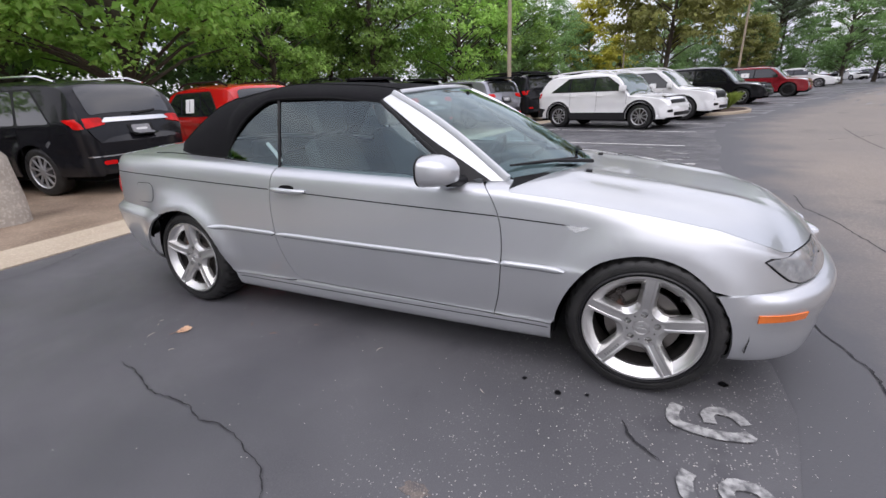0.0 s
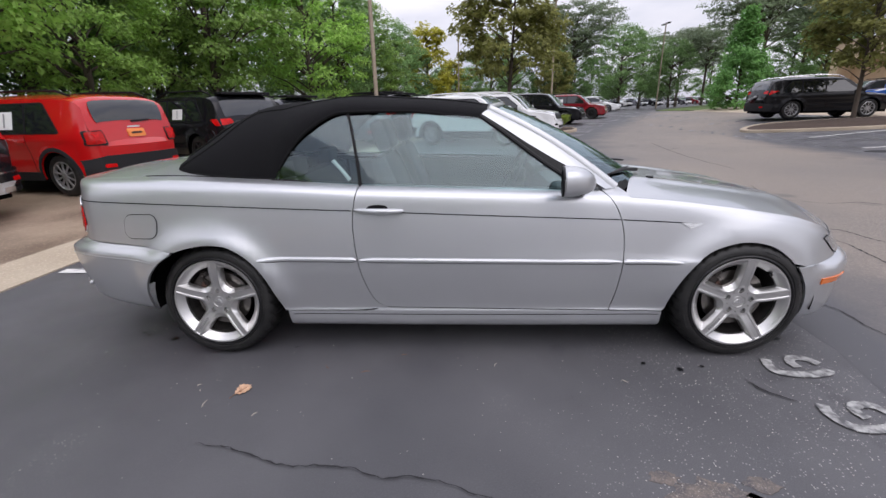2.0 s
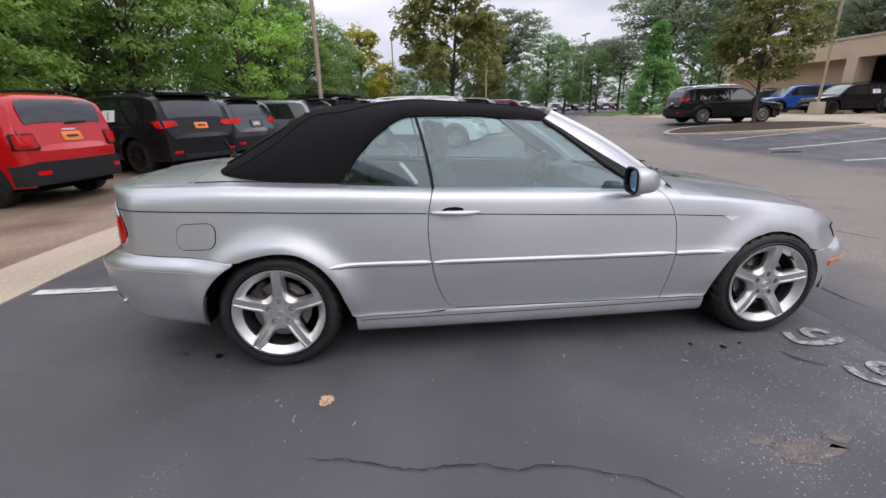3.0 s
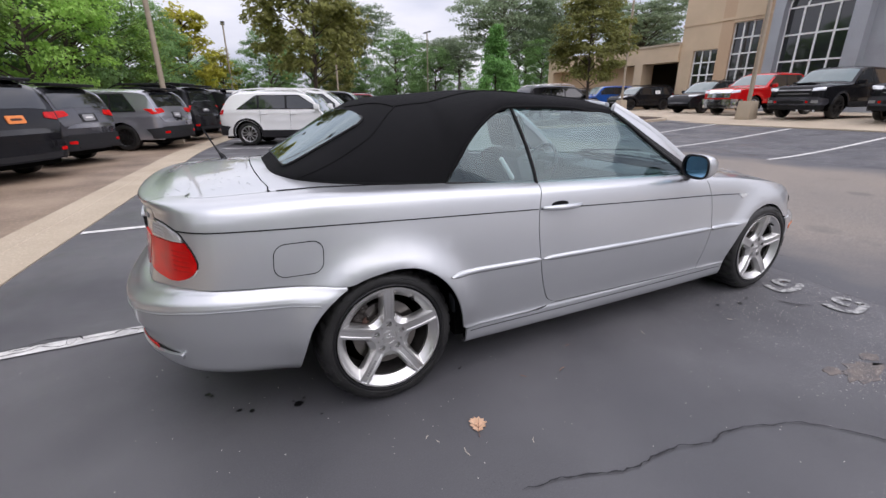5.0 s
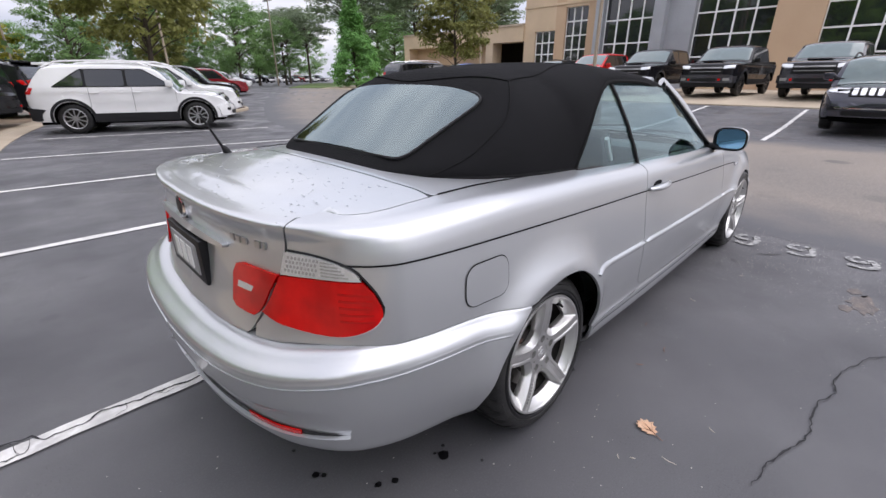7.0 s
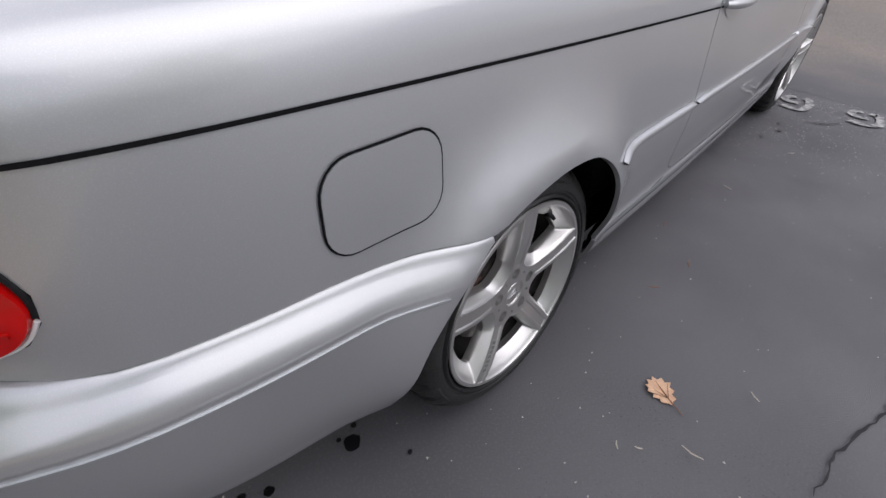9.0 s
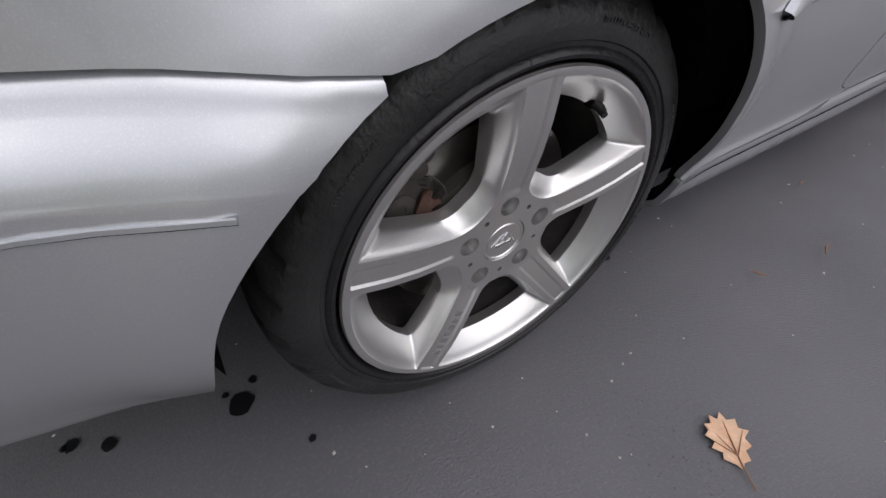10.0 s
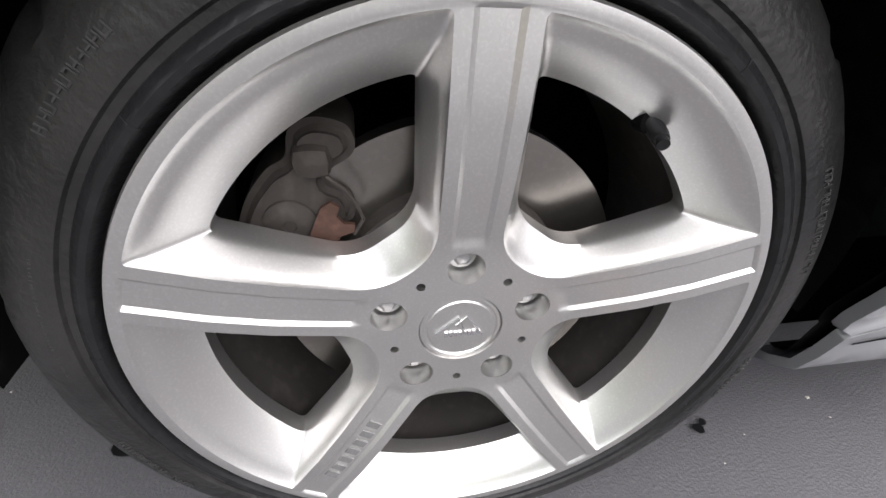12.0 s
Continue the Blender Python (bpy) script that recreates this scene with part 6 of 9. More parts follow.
    high = np.where(rad_all < FACE_R - 1e-4, spoke_profile(rad_all, rad_all * np.sin(off)), 0.0205)
    face = [bm.verts.new((x, -h, z)) for (x, z), h in zip(xy, high)]
    for t, ok in zip(tris, keep):
        if ok:
            bm.faces.new([face[i] for i in t])
    bmesh.ops.delete(bm, geom=[v for v in face if not v.link_faces], context="VERTS")
    # bolt pockets, and the machined lip
    for px, pz, r, n, deep in pockets:
        up, low = [[bm.verts.new((x, y, z)) for x, z in circle(px, pz, r * k, n)] for k, y in ((1.0, 0.0), (0.97, deep))]
        for k in range(n):
            bm.faces.new((up[k], up[(k + 1) % n], low[(k + 1) % n], low[k]))
        if r > 0.01:
            bm.faces.new(low)
    rings = [[bm.verts.new((x, -h, z)) for x, z in circle(0, 0, r, 240)] for r, h in ((FACE_R, 0.0205), (0.2292, 0.0207), (0.2350, 0.0205), (LIP_R, 0.0170))]
    for r0, r1 in zip(rings, rings[1:]):
        for k in range(240):
            bm.faces.new((r0[k], r0[(k + 1) % 240], r1[(k + 1) % 240], r1[k]))
    bmesh.ops.remove_doubles(bm, verts=bm.verts[:], dist=0.00012)
    bmesh.ops.recalc_face_normals(bm, faces=bm.faces[:])
    me = bpy.data.meshes.new("wheel")
    bm.to_mesh(me)
    bm.free()
    me.materials.append(ALLOY)
    me.shade_smooth()
    me.set_sharp_from_angle(angle=radians(32))
    rim_ob = new("wheel", me)
    rim_ob.parent = parent
    rim_ob.matrix_basis = Matrix.Translation((cx, cy, TYRE_R * math.cos(radians(camber)) - 0.002)) @ (Matrix.Identity(4) if side > 0 else pose(0, 0, 0, 0, 0, 180)) @ pose(0, 0, 0, -camber, 0, 0)
    tagged(rim_ob, label)
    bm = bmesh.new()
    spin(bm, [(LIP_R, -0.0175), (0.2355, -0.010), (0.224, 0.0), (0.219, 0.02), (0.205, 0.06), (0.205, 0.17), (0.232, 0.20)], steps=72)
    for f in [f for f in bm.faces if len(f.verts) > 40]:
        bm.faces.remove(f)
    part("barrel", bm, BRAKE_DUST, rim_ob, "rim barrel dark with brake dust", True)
    # centre cap with a plain triangle badge
    bm = bmesh.new()
    spin(bm, [(0.0, 0.0015), (0.0265, 0.0018), (0.0275, 0.0030), (0.0295, 0.0030), (0.0305, 0.0016), (0.0330, 0.0018), (0.0342, 0.006)], steps=48)
    part("centre_cap", bm, ALLOY, rim_ob, "round cap with a plain triangle badge", True)
    for pts in ([(-0.020, -0.004), (-0.002, 0.012), (0.003, -0.002)], [(-0.004, 0.004), (0.004, 0.013), (0.018, -0.008)]):
        bm = bmesh.new()
        ang = tu
        tube(bm, [(x * math.cos(ang) - z * math.sin(ang), 0.0010, x * math.sin(ang) + z * math.cos(ang)) for x, z in pts], 0.0010, 5)
        part("cap_badge", bm, CHROME, rim_ob)
    bm = bmesh.new()
    for k in range(8):
        x = -0.013 + 0.0038 * k
        box(bm, (x, 0.0002, -0.0075), (x + 0.0026, 0.0020, -0.0035))
    part("cap_bars", bm, CHROME, rim_ob, "", False)
    # bolts deep in their pockets
    for k in range(5):
        a = math.pi / 2 + k * sector + tu
        bm = bmesh.new()
        spin(bm, [(0.0, 0.013), (0.0050, 0.0132), (0.0078, 0.0150), (0.0084, 0.0235)], (0.0598 * math.cos(a), 0, 0.0598 * math.sin(a)), steps=6)
        spin(bm, [(0.0, 0.0185), (0.0115, 0.0185), (0.0120, 0.0235)], (0.0598 * math.cos(a), 0, 0.0598 * math.sin(a)), steps=20)
        part("wheel_bolt", bm, BOLT_STEEL, rim_ob)
    # maker's lettering on one spoke, as plain bars
    a = math.pi / 2 + 2 * sector + tu
    for k in range(7):
        r = 0.125 + k * 0.0115
        h = float(spoke_profile(np.array([r]), np.array([0.006]))[0])
        bm = bmesh.new()
        box(bm, (-0.004, -0.0012, -0.006), (0.004, 0.0006, 0.006), 0.0006)
        bar = part("spoke_bar", bm, ALLOY_DARK, rim_ob)
        bar.matrix_basis = Matrix.Translation((r * math.cos(a), -h - 0.0002, r * math.sin(a))) @ Matrix.Rotation(-a, 4, "Y")
    # valve
    a = math.pi / 2 - sector * 0.5 + tu + radians(1.6)
    bm = bmesh.new()
    c, s = math.cos(a), math.sin(a)
    hh = -0.0085
    spin(bm, [(0.0, -0.0040), (0.0085, -0.0040), (0.0098, 0.0060)], (0.2005 * c, -hh, 0.2005 * s), steps=18)
    part("valve_hole", bm, DARK, rim_ob)
    bm = bmesh.new()
    c2, s2 = math.cos(a - 0.035), math.sin(a - 0.035)
    tube(bm, [(0.200 * c, -hh, 0.200 * s), (0.197 * c2, -hh - 0.009, 0.197 * s2), (0.195 * c2, -hh - 0.014, 0.195 * s2), (0.1945 * c2, -hh - 0.0145, 0.1945 * s2), (0.193 * c2, -hh - 0.019, 0.193 * s2)], [0.0062, 0.0056, 0.0052, 0.0042, 0.0042], 12)
    part("valve", bm, BLACK_TRIM, rim_ob, "black rubber valve", True)
    # brake disc, hat and caliper
    bm = bmesh.new()
    spin(bm, [(0.100, 0.058), (0.150, 0.058), (0.150, 0.078), (0.100, 0.078)], steps=72, close=True)
    part("brake_disc", bm, DISC, rim_ob, "worn steel brake disc", True)
    bm = bmesh.new()
    spin(bm, [(0.0, 0.035), (0.085, 0.035), (0.098, 0.042), (0.101, 0.066)], steps=48)
    part("disc_hat", bm, RUST, rim_ob, "rusty brake hub", True)
    # added black disc stands in for the darkness behind the spokes
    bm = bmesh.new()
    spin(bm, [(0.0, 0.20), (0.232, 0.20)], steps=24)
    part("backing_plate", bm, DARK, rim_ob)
    bm = bmesh.new()
    shape = smooth_line([(-0.163, 0.040), (-0.166, 0.075), (-0.155, 0.106), (-0.136, 0.130), (-0.121, 0.140), (-0.116, 0.158), (-0.100, 0.167), (-0.078, 0.162), (-0.072, 0.148), (-0.077, 0.138), (-0.090, 0.130), (-0.093, 0.121), (-0.082, 0.114), (-0.076, 0.102), (-0.079, 0.088), (-0.096, 0.080), (-0.104, 0.066), (-0.120, 0.044)], 4, True)
    front, back = [bm.verts.new((x, 0.046, z - 0.012)) for x, z in shape], [bm.verts.new((x * 1.02, 0.110, z * 1.02 - 0.012)) for x, z in shape]
    bm.faces.new(front)
    bm.faces.new(back[::-1])
    for k in range(len(shape)):
        bm.faces.new((front[k], back[k], back[(k + 1) % len(shape)], front[(k + 1) % len(shape)]))
    bmesh.ops.recalc_face_normals(bm, faces=bm.faces[:])
    bmesh.ops.bevel(bm, geom=[e for e in bm.edges if all(v in front for v in e.verts)], offset=0.008, segments=3, affect="EDGES")
    part("brake_caliper", bm, RUST, rim_ob, "grey-brown brake caliper", True)
    # slide-pin boss, bridge, spring wire and rust-red pad clip
    bm = bmesh.new()
    spin(bm, [(0.004, 0.0435), (0.005, 0.042), (0.012, 0.041), (0.020, 0.044), (0.022, 0.05)], (-0.124, 0, 0.078), steps=24)
    part("caliper_pin", bm, RUST, rim_ob, "", True)
    bm = bmesh.new()
    box(bm, (-0.116, 0.036, 0.116), (-0.088, 0.06, 0.140), 0.011)
    part("caliper_bridge", bm, RUST, rim_ob, "", True)
    bm = bmesh.new()
    tube(bm, [(-0.093, 0.036, 0.120), (-0.082, 0.033, 0.112), (-0.074, 0.033, 0.100), (-0.070, 0.035, 0.086), (-0.078, 0.037, 0.072)], 0.0014, 6)
    part("spring_wire", bm, RUST, rim_ob, "", True)
    bm = bmesh.new()
    flat = [(-0.100, 0.106), (-0.092, 0.111), (-0.086, 0.106), (-0.089, 0.098), (-0.084, 0.091), (-0.076, 0.090), (-0.076, 0.083), (-0.088, 0.079), (-0.090, 0.072), (-0.083, 0.069), (-0.085, 0.062), (-0.110, 0.052), (-0.118, 0.064)]
    for y in (0.036, 0.040):
        bm.faces.new([bm.verts.new((x * 0.96 - 0.004, y, z * 0.9)) for x, z in flat])
    bm.verts.ensure_lookup_table()
    for k in range(13):
        bm.faces.new((bm.verts[k], bm.verts[(k + 1) % 13], bm.verts[13 + (k + 1) % 13], bm.verts[13 + k]))
    part("retaining_clip", bm, CLIP_RUST, rim_ob, "rust-red pad clip")
    # tyre: turned body with rim protector, then a grooved tread
    prof = [(0.2285, 0.185), (0.250, 0.205), (0.283, 0.214), (0.301, 0.210), (0.310, 0.200), (0.3145, 0.180), (TYRE_R, 0.135), (TYRE_R, 0.085), (0.3155, 0.045), (0.3130, 0.027), (0.3085, 0.012), (0.3015, 0.0005), (0.2915, -0.0105), (0.2770, -0.0175), (0.2640, -0.0200), (0.2585, -0.0198), (0.2570, -0.0175), (0.2525, -0.0170)]
    N = 288
    bm = bmesh.new()
    rings = []
    for i, (r, h) in enumerate(prof):
        ring = []
        for k in range(N):
            rr2 = r
            shoulder = 0.300 < r and h < 0.17
            if shoulder:
                slant = k + int((h + 0.03) * 90)
                if slant % 9 in (0, 1, 2):
                    rr2 = r - (0.0085 if i not in (10, 11) else 0.0060)
            a = k * math.tau / N
            ring.append(bm.verts.new((rr2 * math.cos(a), h, rr2 * math.sin(a))))
        rings.append(ring)
    for r0, r1 in zip(rings, rings[1:]):
        for k in range(N):
            bm.faces.new((r0[k], r0[(k + 1) % N], r1[(k + 1) % N], r1[k]))
    tyre = part("tyre", bm, RUBBER, rim_ob, "low-profile black tyre, dusty sidewall", True)
    bm = bmesh.new()
    spin(bm, [(0.2525, -0.0170), (0.2512, -0.0195), (0.2465, -0.0222), (0.2430, -0.0214), (0.2404, -0.0165), (0.2385, -0.0105), (0.2362, -0.0080)], steps=144)
    for f in [f for f in bm.faces if len(f.verts) > 40]:
        bm.faces.remove(f)
    for k in range(9):
        a = k * 0.698 + 0.25
        tube(bm, [(r * math.cos(a), h, r * math.sin(a)) for r, h in ((0.2510, -0.0200), (0.2465, -0.0224), (0.2425, -0.0213))], 0.0005, 4)
    part("rim_protector", bm, RUBBER_WET, rim_ob, "glossy black ring beside the rim", True)
    # raised sidewall marks as plain bars
    bm = bmesh.new()
    rnd = random.Random(5)
    for start, count, r_mid, tall in ((10, 17, 0.2745, 0.0028), (34, 9, 0.2690, 0.0020), (60, 15, 0.2760, 0.0027), (100, 22, 0.2700, 0.0019), (128, 12, 0.2745, 0.0028), (158, 26, 0.2690, 0.0018), (195, 14, 0.2750, 0.0027), (232, 24, 0.2700, 0.0019), (268, 16, 0.2750, 0.0028), (306, 20, 0.2695, 0.0019), (338, 10, 0.2745, 0.0027)):
        at = start
        for k in range(count):
            # each mark: one or two uprights and a cross bar
            wide = tall * rnd.uniform(0.55, 0.75)
            strokes = [(-wide, 0.0, 0.16 * tall, tall), (0.0, rnd.choice((-0.8, 0.0, 0.8)) * tall, wide, 0.16 * tall)] + ([(wide, 0.0, 0.16 * tall, tall)] if rnd.random() < 0.6 else [])
            a0 = radians(at)
            for dt, dr, hw, hh2 in strokes:
                a = a0 + dt / r_mid
                p = Vector(((r_mid + dr) * math.cos(a), -0.0184, (r_mid + dr) * math.sin(a)))
                rad, tan = Vector((math.cos(a), 0, math.sin(a))), Vector((-math.sin(a), 0, math.cos(a)))
                v = [bm.verts.new(p + rad * sr * hh2 + tan * st * hw + Vector((0, o, 0))) for o in (0.002, -0.0006) for sr, st in ((-1, -1), (1, -1), (1, 1), (-1, 1))]
                for f in ((4, 5, 6, 7), (0, 1, 5, 4), (1, 2, 6, 5), (2, 3, 7, 6), (3, 0, 4, 7)):
                    bm.faces.new([v[i] for i in f])
            at += math.degrees((wide * 2.9 + (tall if rnd.random() < 0.15 else 0)) / r_mid)
    tagged(part("sidewall_lettering", bm, RUBBER_MARK, rim_ob), kind="stuff")
    return rim_ob


wheel(CAR, REAR_HUB, -0.829, 1, -1.2, "silver five-spoke alloy wheel", 3.6)
wheel(CAR, FRONT_HUB, -0.822, 1, -5.0, "silver five-spoke alloy wheel")
wheel(CAR, REAR_HUB, 0.829, -1, 20, "silver five-spoke alloy wheel", 3.6)
wheel(CAR, FRONT_HUB, 0.822, -1, 40, "silver five-spoke alloy wheel")


# ---- parked vehicles ----
DARK_GLASS = material("dark_car_glass", (0.012, 0.014, 0.016), 0.04, grain=0.1, grain_scale=5, coat=1.0)
TEAL_GLASS = material("light_car_glass", (0.10, 0.14, 0.14), 0.04, grain=0.2, grain_scale=4, coat=1.0)
RIM_GREY = material("vehicle_rim_alloy", (0.45, 0.45, 0.46), 0.35, 0.8, grain=0.2, grain_scale=60)
RIM_BLACK = material("vehicle_rim_black", (0.012, 0.012, 0.013), 0.35, 0.3, grain=0.2, grain_scale=60)
ALLOY_PALE = material("satin_alloy_trim", (0.55, 0.55, 0.54), 0.4, 0.5, grain=0.2, grain_scale=60)
CLADDING = material("textured_black_cladding", (0.020, 0.020, 0.022), 0.7, spec=0.18, grain=0.3, grain_scale=200, bump=0.2)
ORANGE_PLATE = material("orange_dealer_plate", (0.75, 0.22, 0.05), 0.5, grain=0.3, grain_scale=30)
GREY_PLATE = material("pale_dealer_plate", (0.25, 0.25, 0.26), 0.4, grain=0.3, grain_scale=30)


def paint(name, color, metal=0.0):
    return material(name, color, 0.20, metal, grain=0.06, grain_scale=500, stain=0.10, stain_scale=2.5, coat=0.85 if max(color) > 0.03 else 0.40, spec=0.30 if max(color) > 0.03 else 0.12)


P_BLACK, P_RED, P_WHITE = paint("black_car_paint", (0.010, 0.010, 0.012)), paint("red_car_paint", (0.50, 0.008, 0.008)), paint("white_car_paint", (0.78, 0.78, 0.78))
P_GREY, P_DGREY, P_MAROON = paint("silver_grey_car_paint", (0.34, 0.34, 0.38), 0.6), paint("dark_grey_car_paint", (0.07, 0.07, 0.08), 0.4), paint("maroon_car_paint", (0.22, 0.012, 0.018))
P_BLUE, P_SLATE = paint("blue_car_paint", (0.02, 0.09, 0.36)), paint("slate_car_paint", (0.045, 0.045, 0.06), 0.4)

WHEEL_DATA = {}


def wheel_meshes(radius, rim_mat, spokes):
    """Tyre and rim meshes for a vehicle wheel; the face looks along -y."""
    key = (round(radius, 3), rim_mat.name, spokes)
    if key in WHEEL_DATA:
        return WHEEL_DATA[key]
    rim_r = radius * 0.68
    bm = bmesh.new()
    spin(bm, [(rim_r * 0.97, 0.20), (radius * 0.9, 0.23), (radius * 0.985, 0.21), (radius, 0.17), (radius, 0.06), (radius * 0.985, 0.02), (radius * 0.90, -0.004), (radius * 0.78, -0.010), (rim_r, 0.0)], steps=40)
    for f in [f for f in bm.faces if len(f.verts) > 20]:
        bm.faces.remove(f)
    tyre = bpy.data.meshes.new("vehicle_tyre")
    bmesh.ops.recalc_face_normals(bm, faces=bm.faces[:])
    bm.to_mesh(tyre)
    bm.free()
    tyre.materials.append(RUBBER)
    tyre.shade_smooth()
    bm = bmesh.new()
    spin(bm, [(rim_r, 0.0), (rim_r * 0.96, -0.004), (rim_r * 0.91, 0.006), (rim_r * 0.89, 0.05)], steps=40)
    for f in [f for f in bm.faces if len(f.verts) > 30]:
        bm.faces.remove(f)
    spin(bm, [(0.0, -0.002), (rim_r * 0.20, 0.0), (rim_r * 0.24, 0.03), (rim_r * 0.24, 0.10)], steps=20)
    for k in range(spokes):
        a = k * math.tau / spokes + 0.3
        w = rim_r * (1.0 / spokes + 0.06)
        c, s = math.cos(a), math.sin(a)
        rows = []
        for r, ww, h in ((rim_r * 0.15, w * 0.8, 0.004), (rim_r * 0.6, w * 0.75, 0.002), (rim_r * 0.94, w, 0.004)):
            rows.append([bm.verts.new((r * c - o * ww * s, h + d, r * s + o * ww * c)) for o, d in ((-0.5, 0.02), (-0.35, 0.0), (0.35, 0.0), (0.5, 0.02))])
        for r0, r1 in zip(rows, rows[1:]):
            for j in range(3):
                bm.faces.new((r0[j], r0[j + 1], r1[j + 1], r1[j]))
    rim_me = bpy.data.meshes.new("vehicle_rim")
    bmesh.ops.recalc_face_normals(bm, faces=bm.faces[:])
    bm.to_mesh(rim_me)
    bm.free()
    rim_me.materials.append(rim_mat)
    bm = bmesh.new()
    spin(bm, [(rim_r * 0.90, 0.045), (rim_r * 0.88, 0.10), (rim_r * 0.5, 0.11), (0.02, 0.11)], steps=32)
    for f in [f for f in bm.faces if len(f.verts) > 20]:
        bm.faces.remove(f)
    back_me = bpy.data.meshes.new("rim_back")
    bmesh.ops.recalc_face_normals(bm, faces=bm.faces[:])
    bm.to_mesh(back_me)
    bm.free()
    back_me.materials.append(BRAKE_DUST)
    WHEEL_DATA[key] = tyre, rim_me, back_me
    return WHEEL_DATA[key]


def vehicle(name, label, at, heading, spec, mat, group="parked vehicles", z=None):
    """A parked vehicle, nose along its own +x. spec: sizes, the top's line (x, z) from tail to nose, windows and fittings."""
    L, W, H, zb = spec["L"], spec["W"], spec["H"], spec["belt"]
    top = spec["top"]
    root = tagged(new(name), label, "car" if "truck" not in name else "truck", group)
    root.matrix_world = Matrix.Translation((at[0], at[1], ground_z(*at) if z is None else z)) @ pose(0, 0, 0, 0, 0, heading)
    tp = smooth_line(sorted(top), 6)
    rc, tum, zlow = spec.get("round", 0.09), spec.get("tumble", 0.15), spec.get("low", 0.26)
    R, axles = spec.get("wheel", 0.36), spec["axles"]
    Ra = R * 1.14

    def zt(x):
        return np.interp(x, tp[:, 0], tp[:, 1])

    def plan_w(x):
        over = np.clip((np.abs(x) - 0.36 * L) / (0.14 * L), 0, 1)
        turn = np.clip((np.abs(x) - (L / 2 - 0.30)) / 0.30, 0, 1)
        return W / 2 * (1 - 0.10 * over ** 2.2) * (1 - 0.17 * (1 - np.sqrt(1 - turn ** 2 * 0.999)))

    def half_w(x, zz):
        w = plan_w(x) - 0.035 * ((zz - 0.72) / 0.42) ** 2 * (zz < 0.72) - tum * np.clip(zz - zb, 0, None) / (H - zb)
        near = np.minimum.reduce([np.hypot(x - q, zz - R) for q in axles])
        w = w + 0.022 * np.exp(-((np.maximum(near, Ra) - Ra) / 0.09) ** 2) * (zz < zb) + 0.010 * np.exp(-((zz - zb + 0.11) / 0.05) ** 2) - 0.018 * np.exp(-((zz - 0.62) / 0.12) ** 2) * (near > Ra + 0.12)
        zr = zt(x) - rc
        t = np.clip((zz - zr) / rc, 0, 1)
        return w * (1 - 0.30 * t ** 3)

    def place(x, zz):
        x, zz = np.asarray(x, float), np.asarray(zz, float)
        return np.stack([x, -half_w(x, zz), zz], 1)

    def cover(x, y):
        """The top: bonnet, screen, roof and tail in one sheet."""
        x, y = np.asarray(x, float), np.asarray(y, float)
        edge = half_w(x, zt(x) - rc)
        t = np.clip(np.abs(y) / edge, 0, 1)
        return np.stack([x, y, zt(x) - rc * t ** 4.5], 1)

    # sides with wheel arches
    x0, x1 = -L / 2, L / 2
    line = [(x0, zlow + 0.16), (x0 + 0.05, zlow + 0.04)]
    for ax in sorted(axles):
        line += [(ax + Ra * math.cos(radians(a)), R + Ra * math.sin(radians(a)) * 0.98) for a in range(200, -21, -11) if R + Ra * math.sin(radians(a)) > zlow - 0.02]
    line += [(x1 - 0.08, zlow + 0.04), (x1, zlow + 0.14)]
    line += [(x, float(zt(x)) - rc) for x in np.linspace(x1, x0, 60)]
    for sd in (1, -1):
        skin("body_side", line, place, mat, root, "", (0.14, 0.08), lip=0.02, side=sd)
    # top sheet, nose and tail
    xs = np.r_[x0, np.linspace(x0 + 0.02, x1 - 0.02, 64), x1]
    fr = np.array([-1, -0.985, -0.94, -0.85, -0.65, -0.35, 0, 0.35, 0.65, 0.85, 0.94, 0.985, 1])
    verts, faces = [], []
    for x in xs:
        e = float(half_w(np.array([x]), np.array([zt(x) - rc]))[0])
        verts += [tuple(p) for p in cover(np.full(13, x), fr * e)]
    n = len(xs)
    for i in range(n - 1):
        for j in range(12):
            faces.append((i * 13 + j, (i + 1) * 13 + j, (i + 1) * 13 + j + 1, i * 13 + j + 1))
    for x, order in ((x0, 1), (x1, -1)):
        zz = np.linspace(zlow + 0.14, float(zt(x)) - rc, 6)
        b = len(verts)
        for q in zz:
            w = float(half_w(np.array([x]), np.array([q]))[0])
            bulge = 0.09 if order < 0 else -0.09
            verts += [(x + bulge * (1 - f * f), f * w, q) for f in np.linspace(-1, 1, 9)]
        for i in range(5):
            for j in range(8):
                f = (b + i * 9 + j, b + i * 9 + j + 1, b + (i + 1) * 9 + j + 1, b + (i + 1) * 9 + j)
                faces.append(f if order < 0 else f[::-1])
        row = 0 if order > 0 else (n - 1) * 13
        up = [verts[row + k] for k in range(13)]
        b2 = len(verts)
        verts += [tuple(p) for p in up] + [(x + (0.09 if order < 0 else -0.09) * (1 - (f) ** 2), f * float(half_w(np.array([x]), np.array([float(zt(x)) - rc]))[0]), float(zt(x)) - rc) for f in fr]
        for j in range(12):
            f = (b2 + j, b2 + j + 1, b2 + 14 + j, b2 + 13 + j)
            faces.append(f if order > 0 else f[::-1])
    body = link("body_top", verts, faces, mat, root)
    body.data.set_sharp_from_angle(angle=radians(35))
    bm = bmesh.new()
    box(bm, (x0 + 0.15, -W / 2 + 0.22, zlow - 0.04), (x1 - 0.15, W / 2 - 0.22, min(zb, 0.9)))
    part("underbody", bm, DARK, root)
    for ax in axles:
        for sd in (1, -1):
            bm = bmesh.new()
